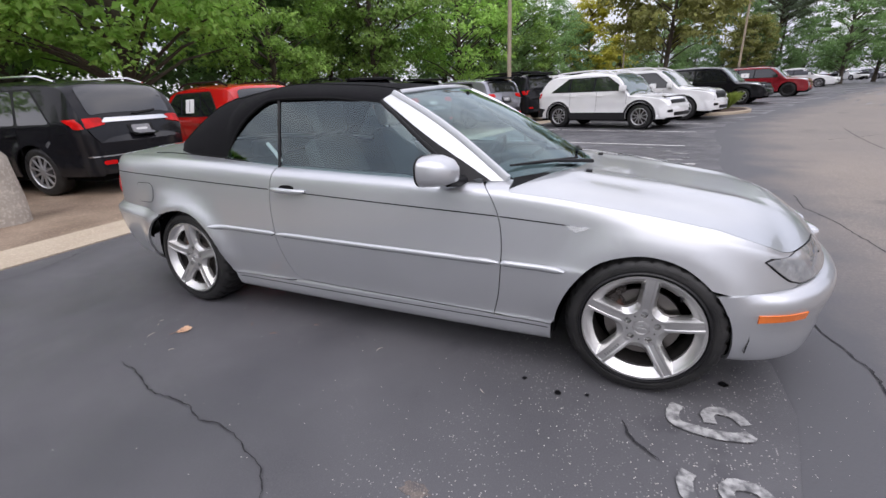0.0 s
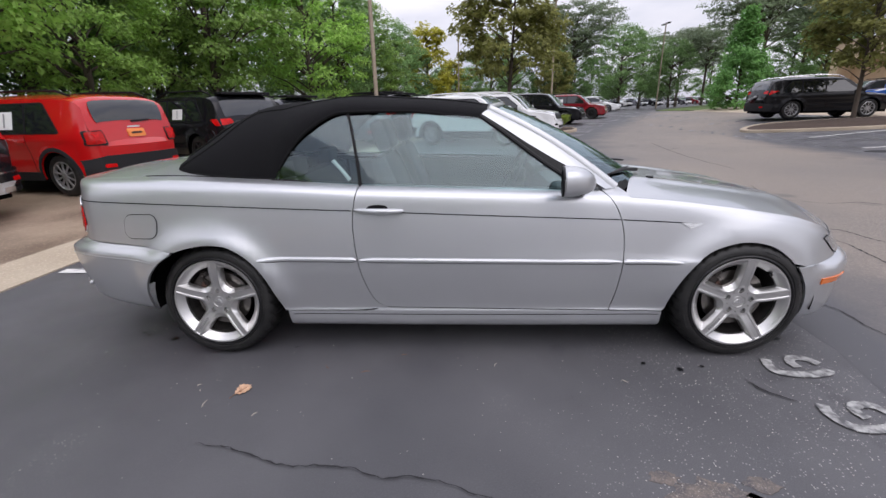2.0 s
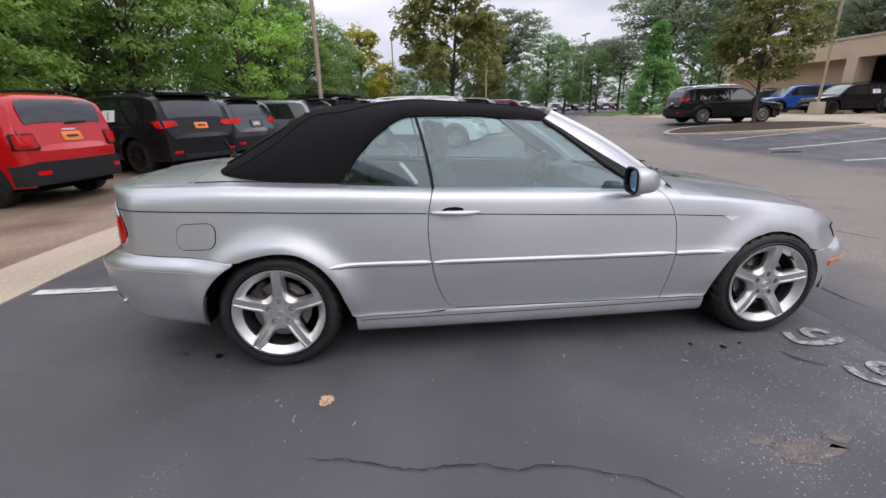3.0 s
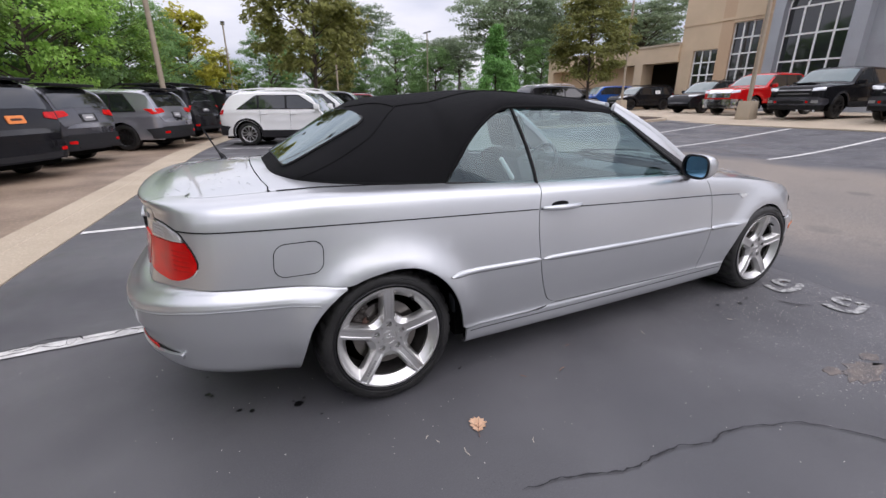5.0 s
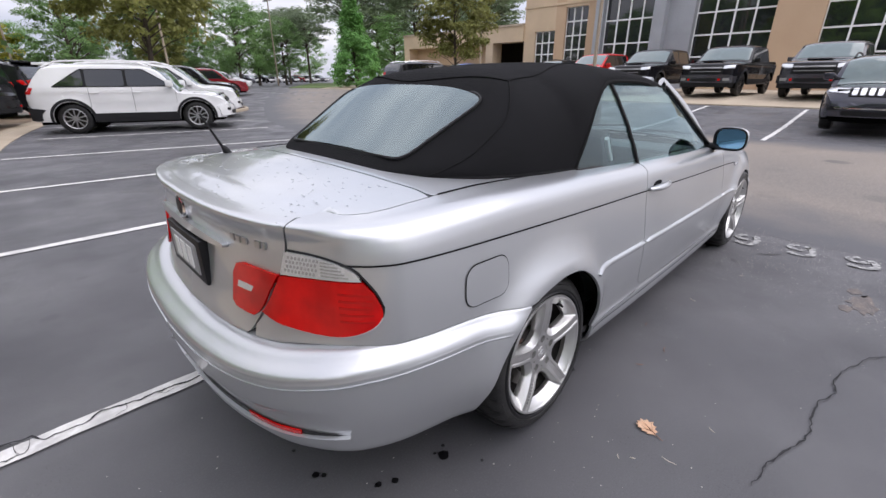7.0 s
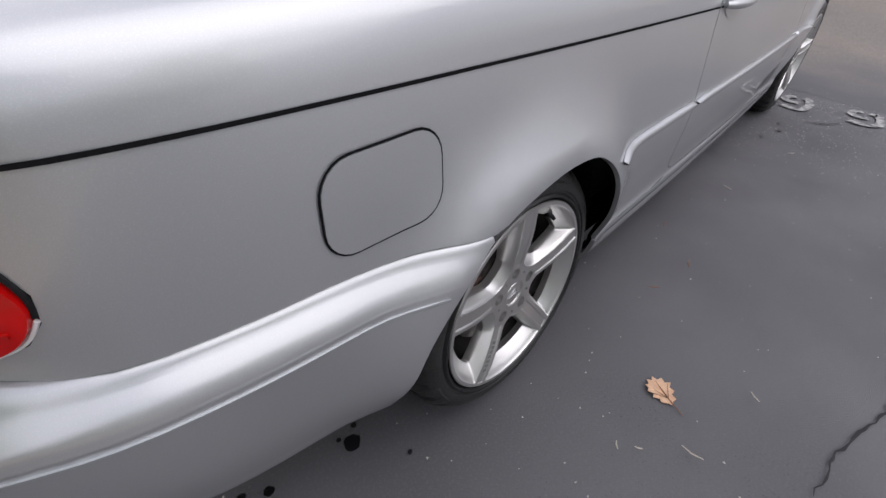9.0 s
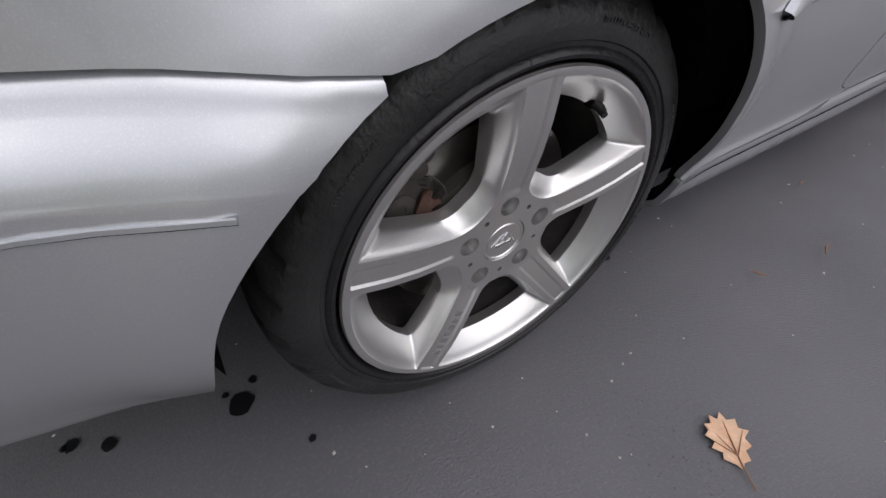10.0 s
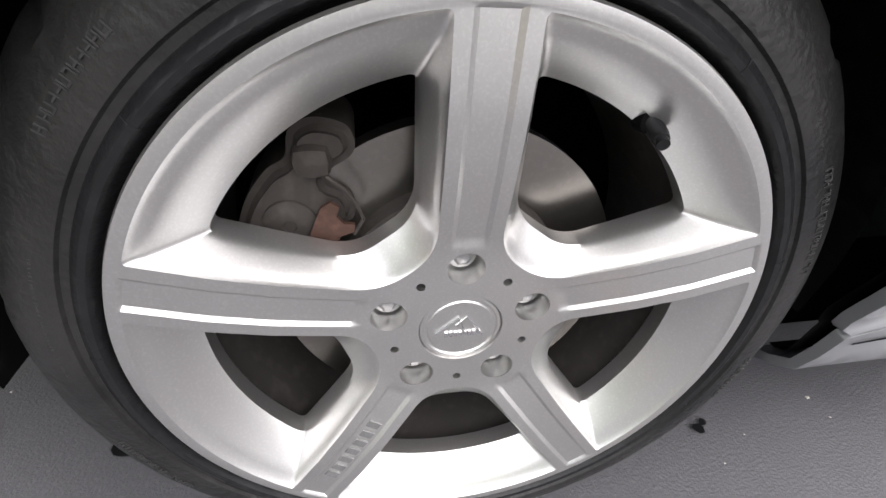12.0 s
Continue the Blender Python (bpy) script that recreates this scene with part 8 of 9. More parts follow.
truck = dict(clad=True, L=5.9, W=2.08, H=1.96, belt=1.26, wheel=0.43, axles=(-1.78, 1.90), low=0.48, tumble=0.17, round=0.08, top=truck_top, rim=RIM_BLACK, spokes=8, windows=side_glass(-1.02, 1.15, 1.30, 1.80, 0.45, 0.05, (0.05,)), screens=[(0.72, 1.30, 0.90, TEAL_GLASS)], mirror_x=0.95, handles=(-0.7, 0.4), seams=(-1.1, 0.05, 1.1),
             bits=front_fittings(5.9, 2.08, 0.98, BLACK_TRIM, BLACK_TRIM, 0.38, 0.16, (0.62, 0.80, 1.16)) + [("headlamp", "nose", [(0.60, 1.00), (0.94, 1.03), (0.95, 1.13), (0.60, 1.11)], 0.022, CLEAR_LENS, True), ("grille_bar", "nose", bar(-0.56, 0.56, 1.02, 1.055), 0.026, ALLOY_DARK, False), ("grille_bar", "nose", bar(-0.54, 0.54, 0.90, 0.925), 0.026, ALLOY_DARK, False), ("bumper_face", "nose", [(-0.98, 0.50), (0.98, 0.50), (0.99, 0.74), (0.80, 0.80), (-0.80, 0.80), (-0.99, 0.74)], 0.07, P_DGREY, False), ("bumper_intake", "nose", bar(-0.45, 0.45, 0.55, 0.67), 0.076, BLACK_TRIM, False), ("tow_hook", "nose", bar(0.50, 0.58, 0.58, 0.66), 0.084, RED_LENS, True), ("bonnet_scoop", (1.7, -0.35, 1.27), (2.5, 0.35, 1.315), 0.04, P_BLACK, False), ("step_bar", (-1.2, 0.98, 0.42), (1.3, 1.08, 0.48), 0.02, BLACK_TRIM, True), ("fog_lamp", "nose", bar(0.66, 0.84, 0.58, 0.68), 0.078, ALLOY_DARK, True), ("bed_inside", (-2.86, -0.90, 1.20), (-1.32, 0.90, 1.335), 0.01, DARK, False)])
for (x, y), m, lab in (((20.9, 7.4), P_BLACK, "glossy black crew-cab pickup facing the lot"), ((20.6, 4.1), P_BLACK, "black lifted crew-cab pickup facing the lot"), ((20.5, 0.75), P_DGREY, "dark grey crew-cab pickup with a black grille"), ((21.0, -2.9), P_BLACK, "black crew-cab pickup facing the lot")):
    vehicle("pickup_truck", lab, (x, y), 177, truck, m, "pickups in front of the showroom", z=0.56)
red_truck = dict(truck, clad=False, rim=RIM_GREY, bits=[("headlamp", "nose", [(0.60, 1.00), (0.94, 1.03), (0.95, 1.13), (0.60, 1.11)], 0.022, CLEAR_LENS, True), ("bumper_face", "nose", [(-0.98, 0.50), (0.98, 0.50), (0.99, 0.74), (-0.99, 0.74)], 0.07, CHROME, False)] + front_fittings(5.9, 2.08, 0.98, CHROME, CHROME, 0.38, 0.16, (0.62, 0.80, 1.16)))
vehicle("pickup_truck", "red crew-cab pickup with chrome grille and bumper", (22.6, 11.2), 172, red_truck, P_RED, "pickups in front of the showroom", z=0.56)
vehicle("black_suv", "black SUV beside the red pickup", (23.6, 14.6), 172, gc, P_BLACK, z=0.56)
vehicle("black_suv", "black SUV under the showroom canopy", (26.8, 22.4), 170, gc, P_BLACK, z=0.56)
vehicle("blue_pickup", "bright blue off-road vehicle near the canopy", (26.6, 25.9), 165, suv(4.8, 1.9, 1.84, 1.15, 1.14, 0.41, 3.0, slope=0.1, clad=True), P_BLUE, z=0.56)
vehicle("grey_suv", "grey SUV behind the blue one", (27.0, 29.3), 165, rav, P_DGREY, z=0.56)
cherokee_grey = dict(cherokee, rail_mat=BLACK_TRIM, bits=rear_fittings(4.38, 1.86, 1.02, RED_LENS) + front_fittings(4.38, 1.86, 0.80, BLACK_TRIM, P_SLATE, 0.34, 0.10, (0.50, 0.76, 0.93)) + [("grille_slot", "nose", bar(-0.45 + 0.135 * k, -0.36 + 0.135 * k, 0.775, 0.915), 0.020, CHROME, False) for k in range(7)] + [("lower_trim", "nose", bar(-0.66, 0.66, 0.50, 0.53), 0.040, CHROME, False)])
vehicle("grey_suv", "dark grey compact SUV with seven-slot grille, nose outwards", (12.75, -1.15), 180, cherokee_grey, P_SLATE)


# ---- plaza, showroom, islands, lamps ----
STUCCO = material("tan_stucco", (0.50, 0.36, 0.24), 0.85, grain=0.15, grain_scale=40, stain=0.3, stain_scale=0.6, tint=(0.40, 0.28, 0.18), bump=0.3, bump_scale=60)
STUCCO_PALE = material("pale_tan_stucco", (0.58, 0.45, 0.31), 0.85, grain=0.15, grain_scale=40, stain=0.25, stain_scale=0.6, bump=0.3, bump_scale=60)
PORTAL = material("grey_metal_cladding", (0.36, 0.38, 0.41), 0.45, 0.3, grain=0.15, grain_scale=20, stain=0.25, stain_scale=0.8)
WHITE_FRAME = material("white_window_frame", (0.75, 0.76, 0.76), 0.5, grain=0.08, grain_scale=20)
SHOW_GLASS = material("dark_showroom_glass", (0.012, 0.014, 0.016), 0.03, grain=0.3, grain_scale=0.6, coat=1.0)
DARK_WALL = material("shaded_brown_wall", (0.06, 0.05, 0.042), 0.9, grain=0.2, grain_scale=20, stain=0.4, stain_scale=0.8)
MULCH = material("dark_mulch", (0.055, 0.035, 0.025), 0.95, grain=0.6, grain_scale=40, bump=0.8, bump_scale=40)
TAN_POLE = material("tan_painted_pole", (0.33, 0.27, 0.20), 0.55, grain=0.2, grain_scale=30, stain=0.3, stain_scale=4)

bm = bmesh.new()
box(bm, (16.0, -60, -0.3), (16.22, 14.6, 0.36), 0.02)
tagged(part("kerb_plaza", bm, CONCRETE_PALE), "pale concrete kerb along the showroom plaza", "kerb", kind="structure")
verts = [(16.2, -60, 0.35), (16.2, 14.6, 0.35), (17.2, 34, 0.42), (20.0, 36, 0.42), (18.6, -60, 0.55), (18.6, 14.6, 0.55), (19.0, 34, 0.56), (21, 36, 0.56), (48, -60, 0.56), (48, 14.6, 0.56), (48, 34, 0.56), (48, 40, 0.56)]
tagged(link("plaza", verts, [(0, 4, 5, 1), (1, 5, 6, 2), (2, 6, 7, 3), (4, 8, 9, 5), (5, 9, 10, 6), (6, 10, 11, 7)], CONCRETE_PALE, smooth=False), "pale concrete plaza in front of the showroom", "pavement", kind="structure")

FX = 30.0
showroom = tagged(new("showroom_building"), "tan car showroom with tall dark windows and grey arched entrance", "building")
showroom.location = (FX, 0, 0.5)


def wall_piece(name, y0, y1, z0, z1, depth0, depth1, mat, bevel=0.0):
    bm = bmesh.new()
    box(bm, (depth0, y0, z0), (depth1, y1, z1), bevel)
    return part(name, bm, mat, showroom)


def glazing(y0, y1, z0, z1, cols, rows, depth=0.25):
    """A dark window with white bars in a recess."""
    bm = bmesh.new()
    box(bm, (depth, y0, z0), (depth + 0.05, y1, z1))
    win = part("window", bm, SHOW_GLASS, showroom, "dark glass with white bars")
    for k in range(cols + 1):
        y = y0 + (y1 - y0) * k / cols
        bm = bmesh.new()
        box(bm, (depth - 0.07, y - 0.045, z0), (depth + 0.01, y + 0.045, z1))
        part("window_bar", bm, WHITE_FRAME, win)
    for k in range(rows + 1):
        z = z0 + (z1 - z0) * k / rows
        bm = bmesh.new()
        box(bm, (depth - 0.065, y0, z - 0.045), (depth + 0.008, y1, z + 0.045))
        part("window_bar", bm, WHITE_FRAME, win)
    return win


TOPZ = 9.3
# tan part with two windows
wall_piece("wall", 20.95, 22.0, 0, TOPZ, 0, 0.6, STUCCO_PALE)
wall_piece("wall", 18.25, 19.1, 0, TOPZ, 0, 0.6, STUCCO)
wall_piece("wall", 15.3, 16.4, 0, TOPZ, 0, 0.6, STUCCO)
wall_piece("wall", 19.1, 20.95, 4.2, TOPZ, 0, 0.6, STUCCO_PALE)
wall_piece("wall", 19.1, 20.95, 0, 0.8, 0, 0.6, STUCCO)
wall_piece("wall", 16.4, 18.25, 5.7, TOPZ, 0, 0.6, STUCCO_PALE)
wall_piece("wall", 16.4, 18.25, 0, 0.8, 0, 0.6, STUCCO)
glazing(19.1, 20.95, 0.8, 4.2, 3, 4)
glazing(16.4, 18.25, 0.8, 5.7, 3, 5)
wall_piece("cornice", 15.3, 22.06, 5.9, 6.05, -0.06, 0.2, STUCCO_PALE)
wall_piece("cornice", 15.3, 22.1, TOPZ, TOPZ + 0.2, -0.12, 0.7, STUCCO_PALE)
# grey portal with an arched window
PY0, PY1 = 9.4, 15.3
bm = bmesh.new()
mid, rad, spring = 13.0, 1.72, 5.9
arch = [(mid + rad * math.cos(radians(a)), spring + rad * math.sin(radians(a))) for a in range(0, 181, 10)]
outer = [(PY1, 0), (PY1, spring), (PY1, 8.9), (mid, 8.9), (10.55, 8.9), (10.55, spring), (10.55, 0)]
loop = [(PY1, 0.0), (PY1, 8.9), (10.55, 8.9), (10.55, 0.0), (mid - rad, 0.0)] + arch[::-1] + [(mid + rad, 0.0)]
front = [bm.verts.new((-1.0, y, z)) for y, z in loop]
back = [bm.verts.new((0.6, y, z)) for y, z in loop]
bm.faces.new(front)
bm.faces.new(back[::-1])
for k in range(len(loop)):
    bm.faces.new((front[k], back[k], back[(k + 1) % len(loop)], front[(k + 1) % len(loop)]))
part("portal", bm, PORTAL, showroom, "grey clad entrance portal")
wall_piece("wall", 9.0, 10.55, 0, 8.6, -0.35, 0.6, PORTAL)
win = glazing(mid - rad, mid + rad, 0.0, spring, 4, 4, -0.45)
bm = bmesh.new()
spin_pts = [(mid + rad * math.cos(radians(a)), spring + rad * math.sin(radians(a))) for a in range(0, 181, 9)]
bm.faces.new([bm.verts.new((-0.42, y, z)) for y, z in spin_pts])
fan = part("arch_window", bm, SHOW_GLASS, showroom, "fan-shaped arched window with white bars")
for a in (0, 36, 72, 108, 144, 180):
    bm = bmesh.new()
    tube(bm, [(-0.48, mid + 0.75 * math.cos(radians(a)), spring + 0.75 * math.sin(radians(a))), (-0.48, mid + rad * math.cos(radians(a)), spring + rad * math.sin(radians(a)))], 0.045, 6)
    part("window_bar", bm, WHITE_FRAME, fan)
for r in (0.75, rad - 0.03):
    bm = bmesh.new()
    tube(bm, [(-0.48, mid + r * math.cos(radians(a)), spring + r * math.sin(radians(a))) for a in range(0, 181, 10)], 0.05, 6)
    part("window_bar", bm, WHITE_FRAME, fan)
# large windows between tan piers towards the near end
for y0, y1 in ((4.8, 9.0), (-2.2, 2.6)):
    glazing(y0, y1, 0.7, 7.0, 4, 5)
    wall_piece("wall", y0, y1, 7.0, TOPZ, 0, 0.6, STUCCO_PALE)
    wall_piece("wall", y0, y1, 0, 0.7, 0, 0.6, STUCCO)
for y0, y1 in ((2.6, 4.8), (-4.4, -2.2)):
    wall_piece("pier", y0, y1, 0, TOPZ, -0.25, 0.6, STUCCO)
wall_piece("cornice", -4.5, 9.4, TOPZ, TOPZ + 0.2, -0.3, 0.7, STUCCO_PALE)
wall_piece("roof", -4.4, 22.0, TOPZ - 0.3, TOPZ, 0.6, 16, STUCCO)
wall_piece("wall", -4.4, 22.0, 0, TOPZ, 15.5, 16, STUCCO)
wall_piece("wall", -4.4, -3.8, 0, TOPZ, 0.6, 15.5, STUCCO_PALE)
wall_piece("wall", 21.4, 22.0, 0, TOPZ, 0.6, 15.5, STUCCO_PALE)
# low wing with an open canopy
wall_piece("wing_wall", 25.6, 37.0, 0, 4.6, 1.0, 1.6, STUCCO)
wall_piece("wing_fascia", 22.0, 37.4, 3.55, 4.75, -0.2, 1.0, STUCCO_PALE)
wall_piece("wing_coping", 22.0, 37.5, 4.75, 4.9, -0.28, 1.1, CONCRETE_PALE)
wall_piece("canopy_back", 22.0, 32.0, 0, 4.4, 5.0, 5.4, DARK_WALL)
wall_piece("canopy_pillar", 36.6, 37.4, 0, 3.55, -0.2, 1.0, STUCCO_PALE)
wall_piece("canopy_pillar", 25.2, 26.0, 0, 3.55, -0.2, 1.0, STUCCO_PALE)
wall_piece("wing_roof", 22.0, 37.4, 4.4, 4.6, 1.0, 12, STUCCO)


def light_pole(x, y, z, tall, label, lean=(0, 0), base=True):
    root = tagged(new("lamp_post"), label, "lamp post", "car park lamp posts")
    root.location = (x, y, z)
    bm = bmesh.new()
    tube(bm, [(0, 0, 0.0), (lean[0] * 0.5, lean[1] * 0.5, tall / 2), (lean[0], lean[1], tall)], [0.085, 0.075, 0.065], 10)
    part("pole", bm, TAN_POLE, root, "", True)
    if base:
        bm = bmesh.new()
        box(bm, (-0.30, -0.30, -0.05), (0.30, 0.30, 0.72), 0.03, (0.88, 0.88))
        part("pedestal", bm, CONCRETE_PALE, root, "square concrete pedestal", True)
    for s in (-1, 1):
        bm = bmesh.new()
        box(bm, (lean[0] - 0.18, lean[1] + s * 0.55 - 0.35, tall - 0.02), (lean[0] + 0.18, lean[1] + s * 0.55 + 0.35, tall + 0.10), 0.03)
        part("lamp_head", bm, P_DGREY, root, "", True)
    return root


light_pole(-3.66, 14.76, 0.0, 9.0, "tan steel lamp post on a concrete pedestal at the kerb")
light_pole(18.0, 9.2, 0.50, 8.5, "tan steel lamp post on a concrete pedestal by the pickups")
light_pole(23.8, 21.4, 0.56, 8.5, "tan steel lamp post on a concrete pedestal on the plaza")
light_pole(7.4, 39.0, ground_z(7.4, 39), 9.5, "distant tan lamp post among the far bays")
light_pole(22.0, 52.0, ground_z(22, 52), 9.0, "distant lamp post beside the exit road", base=False)
light_pole(-1.2, 46.0, 0.16, 8.0, "distant dark lamp post beyond the row", base=False)


def island(name, outline, label):
    root = tagged(new(name), label, "planted island")
    pts = smooth_line(outline, 6, True)
    c = pts.mean(0)
    verts, faces, n = [], [], len(pts)
    for k, h in ((1.0, -0.1), (1.0, 0.09), (0.985, 0.11), (0.945, 0.11), (0.94, 0.06)):
        verts += [(*(c + (p - c) * k), ground_z(*p) + h) for p in pts]
    for r in range(4):
        for i in range(n):
            faces.append((r * n + i, r * n + (i + 1) % n, (r + 1) * n + (i + 1) % n, (r + 1) * n + i))
    link("kerb_ring", verts, faces, CONCRETE_PALE, root, smooth=False)
    bm = bmesh.new()
    rows = [[bm.verts.new((*(c + (p - c) * k), ground_z(*(c + (p - c) * k)) + h)) for p in pts] for k, h in ((0.945, 0.085), (0.7, 0.14), (0.35, 0.18))]
    for r0, r1 in zip(rows, rows[1:]):
        for k in range(n):
            bm.faces.new((r0[k], r0[(k + 1) % n], r1[(k + 1) % n], r1[k]))
    bm.faces.new(rows[-1])
    part("mulch_bed", bm, MULCH, root)
    return root


island("planted_island", [(10.2, 14.3), (11.6, 12.9), (14, 11.9), (16.4, 11.8), (17.2, 13.2), (16.6, 14.8), (13.5, 15.4), (11.2, 15.5)], "kerbed mulch island with one young tree")
island("grass_island", [(2.2, 17.2), (3.6, 16.9), (4.9, 18.0), (4.9, 19.6), (3.0, 20.2), (1.2, 19.6), (0.6, 18.4)], "kerbed island with tufts of ornamental grass")


# ---- trees ----
BARK = material("grey_brown_bark", (0.075, 0.058, 0.045), 0.9, grain=0.5, grain_scale=25, bump=0.8, bump_scale=30)


def leaf_material(name, color, per=0.55):
    m = material(name, color, 0.55, per_piece=per)
    n, l = m.node_tree.nodes, m.node_tree.links
    b, out = n["Principled BSDF"], n["Material Output"]
    tr, mix = n.new("ShaderNodeBsdfTranslucent"), n.new("ShaderNodeMixShader")
    src = b.inputs["Base Color"].links[0].from_socket
    l.new(src, tr.inputs["Color"])
    mix.inputs[0].default_value = 0.50
    l.new(b.outputs[0], mix.inputs[1])
    l.new(tr.outputs[0], mix.inputs[2])
    l.new(mix.outputs[0], out.inputs["Surface"])
    return m


LEAF_MID = leaf_material("mid_green_leaves", (0.33, 0.52, 0.12))
LEAF_LIGHT = leaf_material("light_green_leaves", (0.33, 0.52, 0.12))
LEAF_DARK = leaf_material("dark_green_leaves", (0.20, 0.33, 0.12))
LEAF_YELLOW = leaf_material("yellowing_leaves", (0.40, 0.38, 0.05))
LEAF_OLIVE = leaf_material("olive_brown_leaves", (0.30, 0.31, 0.09))
# paler and greyer: the haze of distance is put into this leaf colour
LEAF_FAR = leaf_material("haze_tinted_leaves", (0.22, 0.28, 0.17))
NEEDLE = leaf_material("fresh_green_needles", (0.17, 0.36, 0.10))


def tree(name, label, seed, tall, spread, leaf, leaf_size, clumps, per_clump, shape="round", trunk_r=0.16, bare=0.28, clump_r=0.75):
    rnd = random.Random(seed)
    root = tagged(new(name), label, "tree", "trees round the lot")
    bm = bmesh.new()
    base_h = tall * bare
    sway = Vector((rnd.uniform(-0.3, 0.3), rnd.uniform(-0.3, 0.3), 0))
    trunk_pts = [Vector((0, 0, -0.2)), Vector((0, 0, base_h * 0.5)) + sway * 0.3, Vector((0, 0, base_h)) + sway * 0.6, Vector((0, 0, tall * 0.6)) + sway, Vector((0, 0, tall * 0.9)) + sway * 1.2]
    tube(bm, trunk_pts, [trunk_r * 1.25, trunk_r, trunk_r * 0.85, trunk_r * 0.5, trunk_r * 0.15], 9)
    tips = []
    for k in range(clumps):
        u = rnd.random()
        if shape == "cone":
            hgt = base_h * 0.5 + (tall - base_h * 0.5) * u
            rad = spread * (1.02 - u) * (0.55 + 0.45 * rnd.random())
        elif shape == "flat":
            hgt = tall * (0.50 + 0.46 * u ** 0.6)
            rad = spread * math.sqrt(max(0.05, math.sin(min(1, 0.25 + u) * math.pi * 0.62))) * (0.35 + 0.65 * rnd.random())
        else:
            hgt = base_h + (tall - base_h) * (0.04 + 0.95 * u)
            rad = spread * math.sin(math.pi * (0.16 + 0.78 * u)) ** 0.7 * (0.40 + 0.62 * rnd.random() ** 0.6)
        a = rnd.uniform(0, math.tau)
        tip = Vector((rad * math.cos(a), rad * math.sin(a), hgt)) + sway * (hgt / tall)
        tips.append(tip)
        if k % 3 == 0:
            t0 = max(0.0, min(1.0, (hgt - rad * 0.55) / tall))
            start = Vector((0, 0, max(base_h * 0.75, t0 * tall))) + sway * t0
            mid_p = start.lerp(tip, 0.5) + Vector((0, 0, 0.08 * rad))
            tube(bm, [start, mid_p, tip], [trunk_r * 0.32, trunk_r * 0.18, 0.012], 5, False)
    part("trunk", bm, BARK, root, "", True)
    verts, faces = [], []
    core = Vector((0, 0, tall * 0.5))
    for tip in tips:
        cr = clump_r * rnd.uniform(0.6, 1.25)
        squash = 0.35 if shape == "flat" else 0.62
        away = (tip - core).normalized()
        count = int(per_clump * rnd.uniform(0.6, 1.3))
        for k in range(count + (0 if shape == "flat" else count // 12)):
            inner = k >= count
            d = Vector((rnd.gauss(0, 1), rnd.gauss(0, 1), rnd.gauss(0, squash)))
            d = d.normalized() * cr * (rnd.random() ** 0.45 if not inner else 0.5 * rnd.random())
            d.z *= squash if shape != "cone" else 0.8
            p = tip + d if not inner else tip * 0.80 + core * 0.20 + d
            face = (Vector((0, 0, 0.75)) + away * 0.45 + d.normalized() * 0.35 + Vector((rnd.gauss(0, 1), rnd.gauss(0, 1), rnd.gauss(0, 1))) * 0.42).normalized()
            ax = face.cross(Vector((rnd.gauss(0, 1), rnd.gauss(0, 1), rnd.gauss(0, 1)))).normalized()
            bx = face.cross(ax)
            s = leaf_size * rnd.uniform(0.6, 1.35) * (2.0 if inner else 1.0)
            b = len(verts)
            up = face * s * 0.18
            verts += [p - ax * s * 0.55, p + bx * s * 0.36 + up, p + ax * s * 0.60, p - bx * s * 0.36 + up]
            faces.append((b, b + 1, b + 2, b + 3))
    link("crown", verts, faces, leaf, root, smooth=False)
    return root


def plant(ob, x, y, z=None, turn=0.0, size=1.0, label=""):
    c = copy_thing(ob, Matrix.Translation((x, y, ground_z(x, y) if z is None else z)) @ pose(0, 0, 0, 0, 0, turn) @ Matrix.Scale(size, 4))
    if label:
        tagged(c, label)
    return c


maple = tree("maple_tree", "broad maple with dense mid-green leaves behind the parked SUVs", 11, 10.5, 4.6, LEAF_MID, 0.18, 125, 130, trunk_r=0.24, bare=0.20, clump_r=0.95)
maple.location = (-13.2, 6.4, 0.15)
light = tree("light_green_tree", "tall tree with light green leaves", 12, 12.0, 4.4, LEAF_LIGHT, 0.18, 125, 125, trunk_r=0.22, bare=0.16, clump_r=0.95)
light.location = (-12.6, 19.2, 0.15)
dark_tree = tree("dark_green_tree", "dense dark green tree in the wood's edge", 13, 13.0, 4.6, LEAF_DARK, 0.20, 135, 115, trunk_r=0.25, bare=0.12, clump_r=1.05)
dark_tree.location = (-17.0, 14.0, 0.15)
for x, y, s, t in ((-15.5, 1.0, 0.9, 40), (-20, -3, 1.2, 70), (-22, 7, 1.1, 250)):
    plant(maple, x, y, 0.15, t, s, "maple with dense leaves in the row behind the lot")
for x, y, s, t in ((-9.6, 24.5, 0.85, 80), (-20.5, 22, 0.9, 150), (-13.5, 12.6, 0.72, 310), (-8.0, 32, 0.72, 30), (-16.2, 20.0, 0.95, 200)):
    plant(light, x, y, 0.15, t, s)
for x, y, s, t in ((-9.2, 29.5, 0.75, 20), (-6.5, 35.0, 0.60, 75), (-13.5, 31, 0.85, 130), (-23, 16, 0.95, 200), (-24, 0, 1.1, 10), (-18, 25, 1.05, 260), (-26, 9, 1.2, 100), (-28, 4, 1.1, 190), (-11.5, 40, 0.75, 300), (-6.6, 44, 0.62, 200)):
    plant(dark_tree, x, y, 0.15, t, s)
yellow = tree("yellowing_tree", "tree turning yellow among the green ones", 14, 9.5, 2.7, LEAF_YELLOW, 0.30, 85, 70, trunk_r=0.18, bare=0.18, clump_r=0.85)
